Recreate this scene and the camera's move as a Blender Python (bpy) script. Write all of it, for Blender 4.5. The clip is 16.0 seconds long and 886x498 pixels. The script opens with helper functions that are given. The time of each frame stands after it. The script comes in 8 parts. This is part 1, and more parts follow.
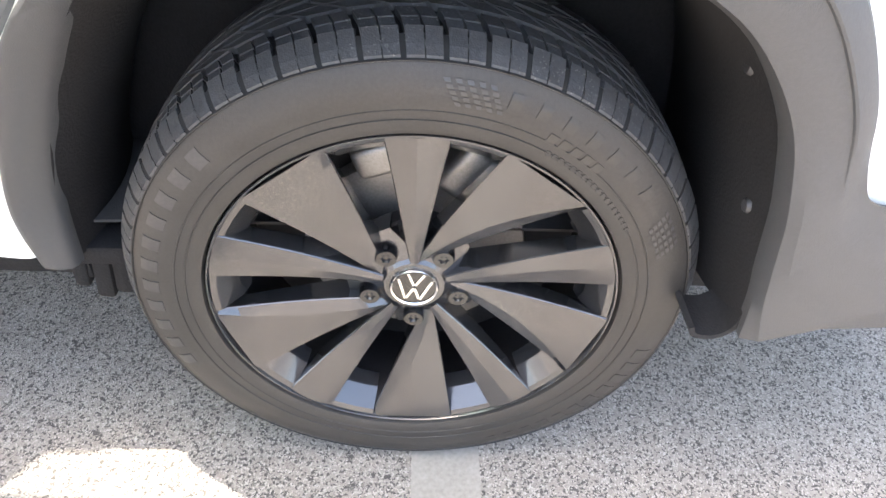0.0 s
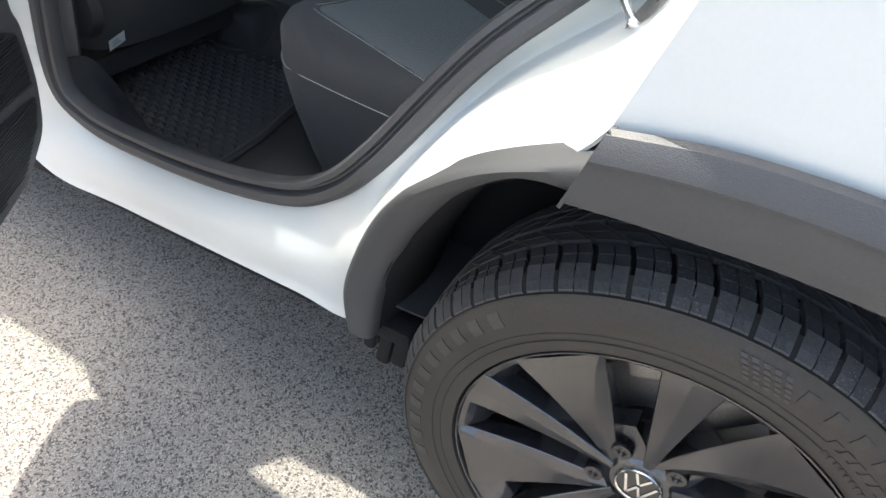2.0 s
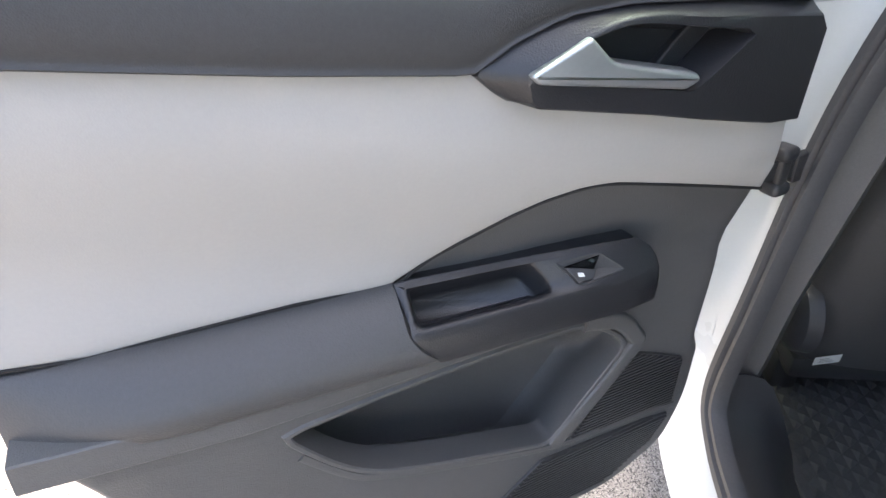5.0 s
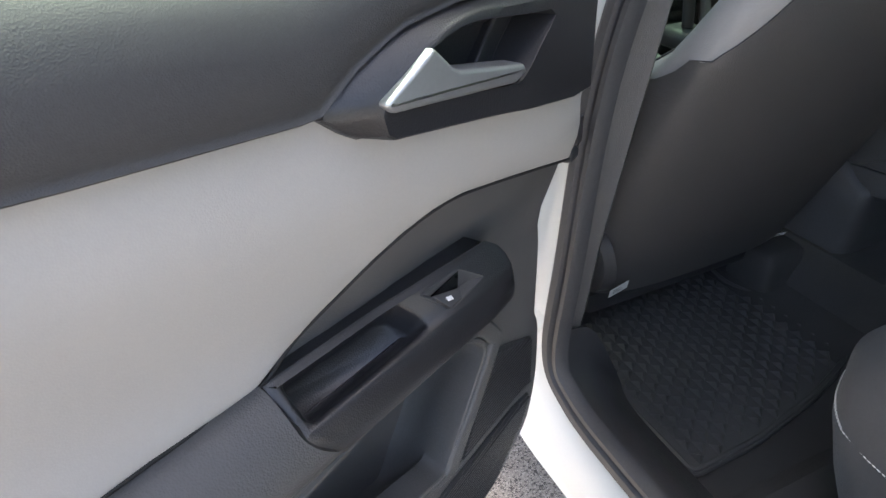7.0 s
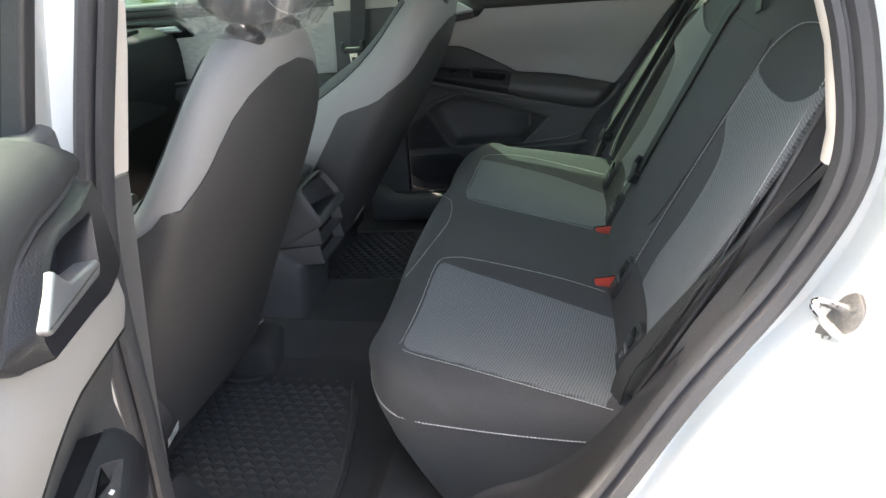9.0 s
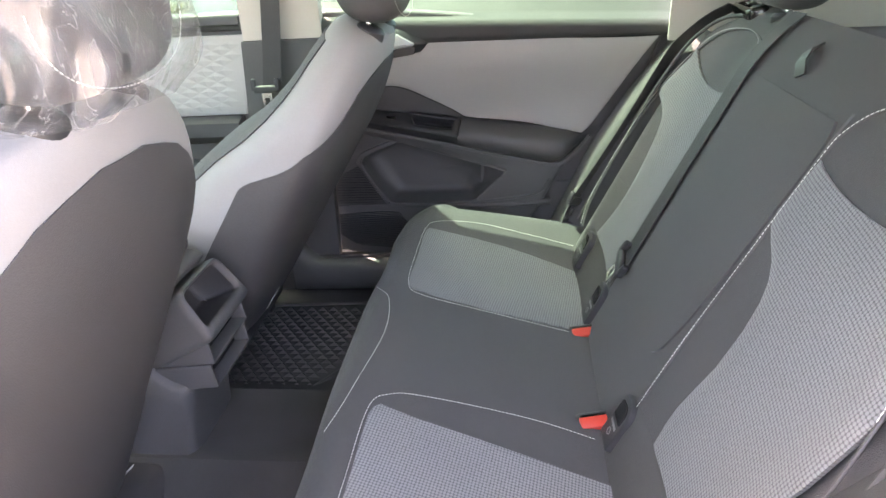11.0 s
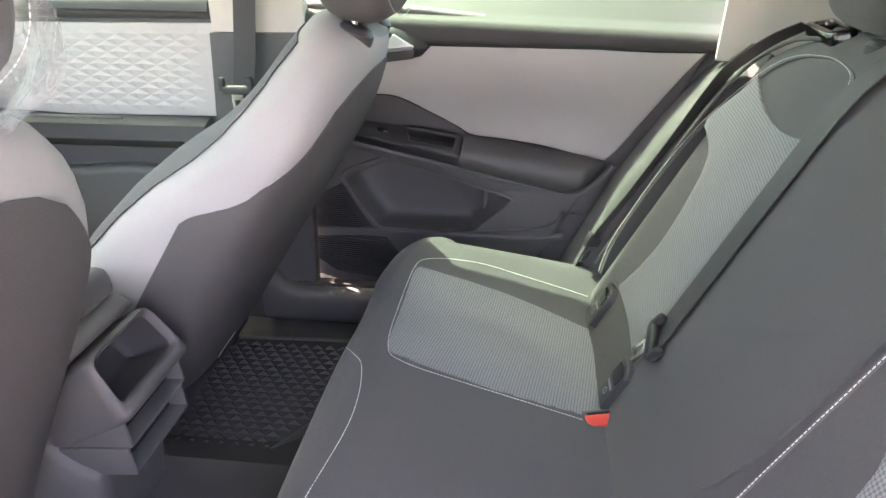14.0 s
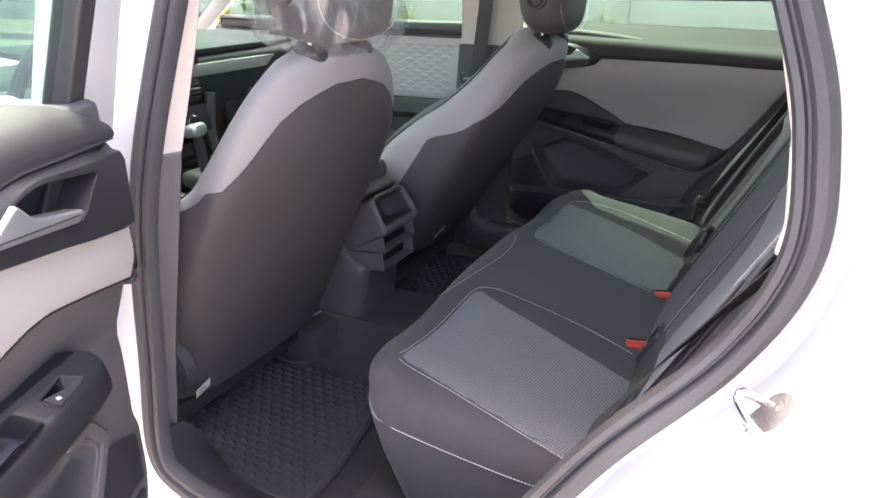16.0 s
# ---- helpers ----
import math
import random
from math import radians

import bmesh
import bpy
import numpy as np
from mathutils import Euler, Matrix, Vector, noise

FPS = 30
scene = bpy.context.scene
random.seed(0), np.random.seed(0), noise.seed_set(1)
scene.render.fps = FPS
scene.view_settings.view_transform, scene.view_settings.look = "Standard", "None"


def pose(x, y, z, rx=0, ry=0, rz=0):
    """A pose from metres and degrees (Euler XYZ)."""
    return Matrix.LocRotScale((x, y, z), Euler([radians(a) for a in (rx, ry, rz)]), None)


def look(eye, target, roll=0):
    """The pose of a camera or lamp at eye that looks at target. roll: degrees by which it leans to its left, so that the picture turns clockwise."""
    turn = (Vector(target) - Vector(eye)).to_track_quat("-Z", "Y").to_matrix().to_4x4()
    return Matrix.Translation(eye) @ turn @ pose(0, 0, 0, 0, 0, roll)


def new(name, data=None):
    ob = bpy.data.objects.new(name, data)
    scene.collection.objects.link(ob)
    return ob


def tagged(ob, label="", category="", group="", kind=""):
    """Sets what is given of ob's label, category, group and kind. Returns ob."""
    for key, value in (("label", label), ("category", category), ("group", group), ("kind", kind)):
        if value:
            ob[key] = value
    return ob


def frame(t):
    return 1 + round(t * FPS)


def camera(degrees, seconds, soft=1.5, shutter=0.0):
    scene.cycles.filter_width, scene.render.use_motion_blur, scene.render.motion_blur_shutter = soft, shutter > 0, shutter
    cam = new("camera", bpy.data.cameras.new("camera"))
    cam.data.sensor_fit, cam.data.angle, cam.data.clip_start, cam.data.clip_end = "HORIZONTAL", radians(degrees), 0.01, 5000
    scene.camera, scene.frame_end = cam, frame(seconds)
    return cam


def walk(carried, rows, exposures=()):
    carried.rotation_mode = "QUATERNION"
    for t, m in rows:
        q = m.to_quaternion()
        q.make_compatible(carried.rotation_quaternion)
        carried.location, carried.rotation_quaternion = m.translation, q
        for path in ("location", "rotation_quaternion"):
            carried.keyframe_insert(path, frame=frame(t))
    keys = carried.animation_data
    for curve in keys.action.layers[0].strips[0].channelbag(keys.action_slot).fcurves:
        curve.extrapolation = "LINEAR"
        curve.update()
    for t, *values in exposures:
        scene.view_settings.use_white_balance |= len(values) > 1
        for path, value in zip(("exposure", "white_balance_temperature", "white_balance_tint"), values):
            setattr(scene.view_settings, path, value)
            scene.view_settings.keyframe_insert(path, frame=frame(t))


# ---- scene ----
cam = camera(67.5, 16.0)
EXPOSURES = [
    (0, 3.35, 7000, 9), (1.0, 3.25, 6900, 9), (1.5, 2.7, 6750, 8), (2.0, 2.15, 6600, 5), (2.3, 1.7, 6300, 5), (3.0, 1.65, 6250, 6), (3.5, 3.0, 6550, 8), (4.2, 3.08, 6700, 10),
    (6.5, 2.45, 6900, 10), (7.0, 2.6, 6900, 10), (7.5, 3.4, 6950, 10), (8.0, 3.78, 7050, 10), (8.5, 3.42, 7250, 11), (9.2, 3.2, 7400, 12), (11.3, 4.62, 7700, 26), (12.5, 4.57, 7700, 26), (14.0, 4.76, 7850, 30), (14.5, 4.93, 7950, 30), (15.0, 4.85, 7950, 30), (15.5, 4.46, 7700, 27), (16.0, 3.53, 7350, 25),
]
PATH = [
    (0, (0.0, -0.518, 0.891), (0.084, 0.952, -0.462), 3.6),
    (0.5, (-0.001, -0.518, 0.892), (0.093, 0.95, -0.463), 4.2),
    (1, (-0.01, -0.546, 0.956), (0.082, 0.924, -0.396), 6.4),
    (1.5, (-0.044, -0.562, 1.027), (-0.12, 0.921, -0.312), 7.5),
    (2, (-0.052, -0.486, 1.035), (-0.699, 0.904, -0.25), 6.3),
    (2.5, (-0.077, -0.388, 1.037), (-1.208, 0.718, -0.187), 5.7),
    (3, (-0.219, -0.319, 1.071), (-1.63, 0.49, -0.093), 4.3),
    (3.5, (-0.296, -0.289, 1.105), (-1.921, 0.071, -0.004), 2.3),
    (4, (-0.316, -0.239, 1.135), (-2.005, -0.272, 0.065), 1.2),
    (4.2, (-0.319, -0.222, 1.148), (-2.011, -0.365, 0.091), -0.4),
    (6.3, (-0.35, -0.235, 1.177), (-2.045, -0.316, 0.118), -1.0),
    (6.5, (-0.375, -0.256, 1.174), (-2.069, -0.169, 0.114), -1.3),
    (7, (-0.422, -0.31, 1.166), (-1.982, 0.322, 0.085), -4.0),
    (7.5, (-0.375, -0.365, 1.171), (-1.707, 0.713, 0.139), -4.2),
    (8, (-0.295, -0.448, 1.18), (-1.334, 0.941, 0.185), -6.6),
    (8.5, (-0.336, -0.488, 1.2), (-1.088, 1.125, 0.287), -5.2),
    (9, (-0.442, -0.493, 1.234), (-0.858, 1.261, 0.367), -6.0),
    (9.2, (-0.475, -0.494, 1.241), (-0.82, 1.283, 0.391), -5.3),
    (11.3, (-0.524, 0.046, 1.25), (-0.721, 1.842, 0.392), -3.5),
    (11.5, (-0.54, 0.134, 1.256), (-0.69, 1.935, 0.4), -3.3),
    (12, (-0.58, 0.295, 1.266), (-0.607, 2.105, 0.415), -2.7),
    (12.5, (-0.602, 0.353, 1.263), (-0.578, 2.142, 0.369), -2.0),
    (13, (-0.597, 0.359, 1.259), (-0.554, 2.146, 0.361), -1.2),
    (13.5, (-0.583, 0.316, 1.248), (-0.6, 2.101, 0.346), -1.2),
    (14, (-0.529, 0.19, 1.237), (-0.759, 1.97, 0.354), -0.6),
    (14.5, (-0.461, 0.034, 1.216), (-0.928, 1.778, 0.357), 0.1),
    (15, (-0.411, -0.134, 1.207), (-1.091, 1.553, 0.374), 0.4),
    (15.5, (-0.315, -0.341, 1.202), (-1.094, 1.311, 0.389), 0.9),
    (16, (-0.208, -0.476, 1.236), (-1.055, 1.169, 0.478), -0.2),
]
walk(cam, [(t, look(eye, target, roll)) for t, eye, target, roll in PATH], EXPOSURES)

# ---- sky, sun ----
SUN_DIR = Vector((-0.33, 0.165, 1.0)).normalized()
world = bpy.data.worlds.new("sky")
scene.world = world
world.use_nodes = True
wn = world.node_tree.nodes
sky = wn.new("ShaderNodeTexSky")
sky.sky_type = "NISHITA"
sky.sun_disc = False
sky.dust_density = 5.0
sky.ozone_density = 0.4
sky.sun_elevation = math.asin(SUN_DIR.z)
sky.sun_rotation = math.atan2(SUN_DIR.x, SUN_DIR.y)
wn["Background"].inputs["Strength"].default_value = 0.15
world.node_tree.links.new(sky.outputs["Color"], wn["Background"].inputs["Color"])
sun = new("sun", bpy.data.lights.new("sun", "SUN"))
sun.data.energy = 2.0
sun.data.angle = radians(0.6)
sun.data.color = (1.0, 0.95, 0.88)
sun.matrix_world = look(SUN_DIR * 20, (0, 0, 0))


# ---- materials ----
def mat(name, color, rough=0.5, metal=0.0, vary=0.15, scale=8.0, fine=300.0, bump=0.0, bump_scale=400.0, coat=0.0,
        spec=0.5, color2=None, sheen=0.0):
    """A surface with stains at a large scale, grain at a small one and a fine relief."""
    m = bpy.data.materials.new(name)
    m.use_nodes = True
    nt = m.node_tree
    n, l = nt.nodes, nt.links
    b = n["Principled BSDF"]
    tc = n.new("ShaderNodeTexCoord")
    big = n.new("ShaderNodeTexNoise")
    big.inputs["Scale"].default_value = scale
    big.inputs["Detail"].default_value = 5
    small = n.new("ShaderNodeTexNoise")
    small.inputs["Scale"].default_value = fine
    small.inputs["Detail"].default_value = 2
    for t in (big, small):
        l.new(tc.outputs["Object"], t.inputs["Vector"])
    add = n.new("ShaderNodeMath")
    add.operation = "MULTIPLY_ADD"
    l.new(small.outputs["Fac"], add.inputs[0])
    add.inputs[1].default_value = 0.5
    half = n.new("ShaderNodeMath")
    half.operation = "MULTIPLY"
    l.new(big.outputs["Fac"], half.inputs[0])
    half.inputs[1].default_value = 0.5
    l.new(half.outputs[0], add.inputs[2])
    ramp = n.new("ShaderNodeValToRGB")
    lo = [c * (1 - vary) for c in color]
    hi = [min(1, c * (1 + vary)) for c in (color2 or color)]
    ramp.color_ramp.elements[0].position, ramp.color_ramp.elements[1].position = 0.3, 0.7
    ramp.color_ramp.elements[0].color, ramp.color_ramp.elements[1].color = (*lo, 1), (*hi, 1)
    l.new(add.outputs[0], ramp.inputs["Fac"])
    l.new(ramp.outputs["Color"], b.inputs["Base Color"])
    rr = n.new("ShaderNodeMapRange")
    rr.inputs["To Min"].default_value = max(0.02, rough - 0.08)
    rr.inputs["To Max"].default_value = min(1, rough + 0.08)
    l.new(big.outputs["Fac"], rr.inputs["Value"])
    l.new(rr.outputs["Result"], b.inputs["Roughness"])
    b.inputs["Metallic"].default_value = metal
    b.inputs["Coat Weight"].default_value = coat
    b.inputs["Coat Roughness"].default_value = 0.04
    b.inputs["Specular IOR Level"].default_value = spec
    b.inputs["Sheen Weight"].default_value = sheen
    if bump:
        v = n.new("ShaderNodeTexVoronoi")
        v.inputs["Scale"].default_value = bump_scale
        l.new(tc.outputs["Object"], v.inputs["Vector"])
        bp = n.new("ShaderNodeBump")
        bp.inputs["Strength"].default_value = bump
        bp.inputs["Distance"].default_value = 0.001
        l.new(v.outputs["Distance"], bp.inputs["Height"])
        l.new(bp.outputs["Normal"], b.inputs["Normal"])
    return m


def asphalt_mat():
    """Worn exposed-aggregate paving: dark and pale chips in a warm grey binder."""
    m = mat("exposed_aggregate", (0.285, 0.256, 0.224), 0.92, vary=0.14, scale=2.2, fine=130)
    nt = m.node_tree
    n, l = nt.nodes, nt.links
    b = n["Principled BSDF"]
    old = b.inputs["Base Color"].links[0].from_socket
    tc = n["Texture Coordinate"]
    warp = n.new("ShaderNodeTexNoise")
    warp.inputs["Scale"].default_value = 120
    off = n.new("ShaderNodeMix")
    off.data_type = "VECTOR"
    off.inputs["Factor"].default_value = 0.006
    l.new(tc.outputs["Object"], warp.inputs["Vector"])
    l.new(tc.outputs["Object"], off.inputs["A"])
    l.new(warp.outputs["Color"], off.inputs["B"])
    last = old
    for scale, lo, hi, col in ((230, 0.80, 0.86, (0.085, 0.078, 0.072)), (330, 0.76, 0.84, (0.10, 0.092, 0.085)), (480, 0.74, 0.86, (0.44, 0.40, 0.36))):
        v = n.new("ShaderNodeTexVoronoi")
        v.inputs["Scale"].default_value = scale
        l.new(off.outputs["Result"], v.inputs["Vector"])
        sep = n.new("ShaderNodeSeparateColor")
        l.new(v.outputs["Color"], sep.inputs["Color"])
        rp = n.new("ShaderNodeMapRange")
        rp.inputs["From Min"].default_value, rp.inputs["From Max"].default_value = lo, hi
        l.new(sep.outputs["Red" if scale != 480 else "Green"], rp.inputs["Value"])
        mx = n.new("ShaderNodeMix")
        mx.data_type = "RGBA"
        mx.inputs["B"].default_value = (*col, 1)
        l.new(rp.outputs["Result"], mx.inputs["Factor"])
        l.new(last, mx.inputs["A"])
        last = mx.outputs["Result"]
    l.new(last, b.inputs["Base Color"])
    bp = n.new("ShaderNodeBump")
    bp.inputs["Strength"].default_value = 0.9
    bp.inputs["Distance"].default_value = 0.002
    l.new(v.outputs["Distance"], bp.inputs["Height"])
    l.new(bp.outputs["Normal"], b.inputs["Normal"])
    return m


def mesh_fabric_mat(name, dark, light, scale=200.0, tilt=0.0):
    """Woven seat fabric with rows of small dots."""
    m = mat(name, light, 0.85, vary=0.1, bump=0.5, bump_scale=scale * 2, sheen=0.2)
    nt = m.node_tree
    n, l = nt.nodes, nt.links
    b = n["Principled BSDF"]
    old = b.inputs["Base Color"].links[0].from_socket
    tc = n["Texture Coordinate"]
    v = n.new("ShaderNodeTexVoronoi")
    v.inputs["Scale"].default_value = scale
    v.inputs["Randomness"].default_value = 0.1
    v.voronoi_dimensions = "2D"
    mp = n.new("ShaderNodeMapping")
    mp.inputs["Rotation"].default_value = (0, radians(tilt), radians(8))
    l.new(tc.outputs["Object"], mp.inputs["Vector"])
    l.new(mp.outputs["Vector"], v.inputs["Vector"])
    rp = n.new("ShaderNodeValToRGB")
    rp.color_ramp.elements[0].position, rp.color_ramp.elements[1].position = 0.35, 0.55
    l.new(v.outputs["Distance"], rp.inputs["Fac"])
    mx = n.new("ShaderNodeMix")
    mx.data_type = "RGBA"
    mx.inputs["B"].default_value = (*dark, 1)
    l.new(rp.outputs["Color"], mx.inputs["Factor"])
    l.new(old, mx.inputs["A"])
    l.new(mx.outputs["Result"], b.inputs["Base Color"])
    return m


def glass_mat(name, color, rough=0.0, clear=0.75):
    m = bpy.data.materials.new(name)
    m.use_nodes = True
    n, l = m.node_tree.nodes, m.node_tree.links
    n.remove(n["Principled BSDF"])
    tr = n.new("ShaderNodeBsdfTransparent")
    tr.inputs["Color"].default_value = (*color, 1)
    gl = n.new("ShaderNodeBsdfGlossy")
    gl.inputs["Roughness"].default_value = rough
    mx = n.new("ShaderNodeMixShader")
    mx.inputs["Fac"].default_value = 0.06
    l.new(tr.outputs[0], mx.inputs[1])
    l.new(gl.outputs[0], mx.inputs[2])
    l.new(mx.outputs[0], n["Material Output"].inputs["Surface"])
    return m


def dusty(m, scale=900.0, amount=0.09, color=(0.24, 0.23, 0.215)):
    """Specks of dried dust on a surface, thicker in some places."""
    nt = m.node_tree
    n, l = nt.nodes, nt.links
    b = n["Principled BSDF"]
    tc = n["Texture Coordinate"]
    v, area = n.new("ShaderNodeTexVoronoi"), n.new("ShaderNodeTexNoise")
    v.inputs["Scale"].default_value = scale
    area.inputs["Scale"].default_value = 9
    sep, a, c, k = n.new("ShaderNodeSeparateColor"), n.new("ShaderNodeMapRange"), n.new("ShaderNodeMapRange"), n.new("ShaderNodeMath")
    l.new(tc.outputs["Object"], v.inputs["Vector"])
    l.new(tc.outputs["Object"], area.inputs["Vector"])
    l.new(v.outputs["Color"], sep.inputs["Color"])
    a.inputs["From Min"].default_value, a.inputs["From Max"].default_value = 1 - amount, 1 - amount * 0.5
    c.inputs["From Min"].default_value, c.inputs["From Max"].default_value = 0.45, 0.62
    l.new(sep.outputs["Red"], a.inputs["Value"])
    l.new(area.outputs["Fac"], c.inputs["Value"])
    k.operation = "MULTIPLY"
    l.new(a.outputs["Result"], k.inputs[0])
    l.new(c.outputs["Result"], k.inputs[1])
    mx = n.new("ShaderNodeMix")
    mx.data_type = "RGBA"
    l.new(k.outputs[0], mx.inputs["Factor"])
    l.new(b.inputs["Base Color"].links[0].from_socket, mx.inputs["A"])
    mx.inputs["B"].default_value = (*color, 1)
    l.new(mx.outputs["Result"], b.inputs["Base Color"])
    return m


ASPHALT = asphalt_mat()
WHITE = mat("white_car_paint", (0.61, 0.64, 0.635), 0.3, vary=0.02, coat=0.6, scale=3)
CLAD = mat("grey_cladding_plastic", (0.055, 0.0565, 0.06), 0.5, vary=0.1, bump=0.25, bump_scale=900)
LINER = mat("black_liner", (0.017, 0.017, 0.0185), 0.8, vary=0.3, bump=0.4, bump_scale=300, spec=0.2)
RUBBER = mat("black_seal_rubber", (0.05, 0.051, 0.056), 0.55, vary=0.15)
TYRE = mat("tyre_rubber", (0.0283, 0.0262, 0.0242), 0.5, vary=0.25, scale=14, bump=0.1, bump_scale=700)
TREAD = dusty(mat("tyre_tread_rubber", (0.0614, 0.0614, 0.0637), 0.5, vary=0.25, scale=20, bump=0.2, bump_scale=600), 700, 0.06, (0.16, 0.155, 0.15))
# near-black colour that carries the shade of tread grooves and narrow gaps
GROOVE = mat("groove_shade_black", (0.010, 0.010, 0.0105), 0.8, vary=0.2)
LETTER = mat("tyre_raised_rubber", (0.047, 0.045, 0.044), 0.45, vary=0.2)
RIM = dusty(mat("dark_grey_alloy", (0.09, 0.09, 0.094), 0.17, metal=0.75, vary=0.12, scale=10, fine=500, coat=0.3))
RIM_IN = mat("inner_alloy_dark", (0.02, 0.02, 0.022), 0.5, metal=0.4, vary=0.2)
STEEL = mat("brake_steel", (0.30, 0.29, 0.28), 0.5, metal=0.9, vary=0.25, scale=20)
CHROME = mat("chrome", (0.8, 0.8, 0.8), 0.12, metal=1.0, vary=0.03)
SILVER = mat("satin_silver", (0.42, 0.43, 0.44), 0.36, metal=0.75, vary=0.04)
GLOSS_BLACK = mat("gloss_black", (0.008, 0.008, 0.009), 0.15, vary=0.2, coat=0.4)
DOOR_DARK = mat("charcoal_door_plastic", (0.088, 0.088, 0.09), 0.5, vary=0.1, bump=0.35, bump_scale=800)
DOOR_PAD = mat("charcoal_soft_pad", (0.0546, 0.0546, 0.05694), 0.45, vary=0.08, bump=0.3, bump_scale=600)
GRIP = mat("black_satin_plastic", (0.02, 0.02, 0.023), 0.36, vary=0.12, bump=0.2, bump_scale=700)
TOP_PAD = mat("charcoal_grained_ledge", (0.036, 0.036, 0.038), 0.62, vary=0.1, bump=0.22, bump_scale=900)
DOOR_LIGHT = mat("warm_grey_door_insert", (0.36, 0.355, 0.345), 0.5, vary=0.03, bump=0.06, bump_scale=700)
QUILT = mat("quilted_grey_insert", (0.45, 0.44, 0.43), 0.5, vary=0.04)
SEAT_DARK = mat("charcoal_seat_fabric", (0.060, 0.060, 0.062), 0.85, vary=0.12, bump=0.4, bump_scale=900, sheen=0.15)
SEAT_BACK = mat("charcoal_vinyl_backrest", (0.075, 0.073, 0.074), 0.5, vary=0.1, bump=0.25, bump_scale=600)
SEAT_LIGHT = mat("light_grey_seat_fabric", (0.30, 0.295, 0.293), 0.75, vary=0.04, bump=0.2, bump_scale=900, sheen=0.1)
SEAT_MESH = mesh_fabric_mat("grey_mesh_fabric", (0.085, 0.088, 0.093), (0.215, 0.221, 0.230), 210)
SEAT_MESH_BACK = mesh_fabric_mat("grey_mesh_fabric_back", (0.085, 0.088, 0.093), (0.215, 0.221, 0.230), 210, 63)
STITCH = mat("pale_stitching", (0.62, 0.62, 0.6), 0.8, vary=0.1)
BLACK = mat("black_plastic", (0.04, 0.04, 0.043), 0.45, vary=0.12, bump=0.2, bump_scale=700)
DASH = mat("dark_dashboard", (0.022, 0.023, 0.025), 0.5, vary=0.12, bump=0.25, bump_scale=600)
RED = mat("red_buckle_button", (0.62, 0.06, 0.04), 0.4, vary=0.05)
WEBBING = mat("seat_belt_webbing", (0.055, 0.054, 0.055), 0.6, vary=0.15, bump=0.4, bump_scale=1200)
BEIGE = mat("pale_pillar_trim", (0.56, 0.53, 0.48), 0.75, vary=0.03, bump=0.1, bump_scale=600)
CARPET = mat("black_carpet", (0.058, 0.056, 0.056), 0.95, vary=0.35, fine=900, bump=0.6, bump_scale=900)
MATRUB = mat("black_rubber_mat", (0.074, 0.074, 0.075), 0.4, vary=0.15)
PAPER = mat("white_label_paper", (0.75, 0.75, 0.74), 0.8, vary=0.04)
GREY_MARK = mat("grey_print", (0.3, 0.3, 0.3), 0.8)
TINT = glass_mat("green_tinted_glass", (0.44, 0.57, 0.51))
CLEAR = glass_mat("clear_glass", (0.90, 0.95, 0.92))
LINE = mat("worn_road_paint", (0.26, 0.24, 0.215), 0.85, vary=0.22, scale=14, fine=160)
TYRE_DIM = mat("tyre_moulded_mark", (0.031, 0.029, 0.027), 0.45, vary=0.2)


# ---- mesh tools ----
def shade(me, angle=35):
    me.polygons.foreach_set("use_smooth", [True] * len(me.polygons))
    me.set_sharp_from_angle(angle=radians(angle))


def part(name, bm, material, parent=None, label="", angle=35):
    """One mesh object from a bmesh, under its thing or its part."""
    me = bpy.data.meshes.new(name)
    bmesh.ops.recalc_face_normals(bm, faces=bm.faces)
    bm.to_mesh(me)
    bm.free()
    me.materials.append(material)
    shade(me, angle)
    ob = new(name, me)
    if parent is not None:
        ob.parent = parent
    if label:
        ob["label"] = label
    return ob


def thing(name, label, category, group="", kind="", at=(0, 0, 0)):
    ob = new(name)
    ob.location = at
    ob.empty_display_size = 0.05
    return tagged(ob, label, category, group, kind)


def curve(pts, n=8, closed=False):
    """A smooth line through the points (Catmull-Rom), n steps between each two."""
    p = [Vector(q) for q in pts]
    out, m = [], len(p)
    for i in range(m if closed else m - 1):
        if closed:
            a, b, c, d = p[i - 1], p[i], p[(i + 1) % m], p[(i + 2) % m]
        else:
            a, b, c, d = p[max(i - 1, 0)], p[i], p[i + 1], p[min(i + 2, m - 1)]
        for k in range(n):
            t = k / n
            out.append(0.5 * (2 * b + (c - a) * t + (2 * a - 5 * b + 4 * c - d) * t * t + (3 * b - a - 3 * c + d) * t ** 3))
    if not closed:
        out.append(p[-1])
    return out


def rounded(pts, r, n=5):
    """A polygon with its corners rounded by about r (a number, or one for each corner)."""
    p = [Vector(q) for q in pts]
    out = []
    for i, b in enumerate(p):
        a, c = p[i - 1], p[(i + 1) % len(p)]
        rr = r[i] if isinstance(r, (list, tuple)) else r
        ra = min(rr, (a - b).length * 0.45)
        rc = min(rr, (c - b).length * 0.45)
        if rr <= 0:
            out.append(b)
            continue
        s, e = b + (a - b).normalized() * ra, b + (c - b).normalized() * rc
        for k in range(n + 1):
            t = k / n
            out.append(s * (1 - t) ** 2 + b * 2 * t * (1 - t) + e * t * t)
    return out


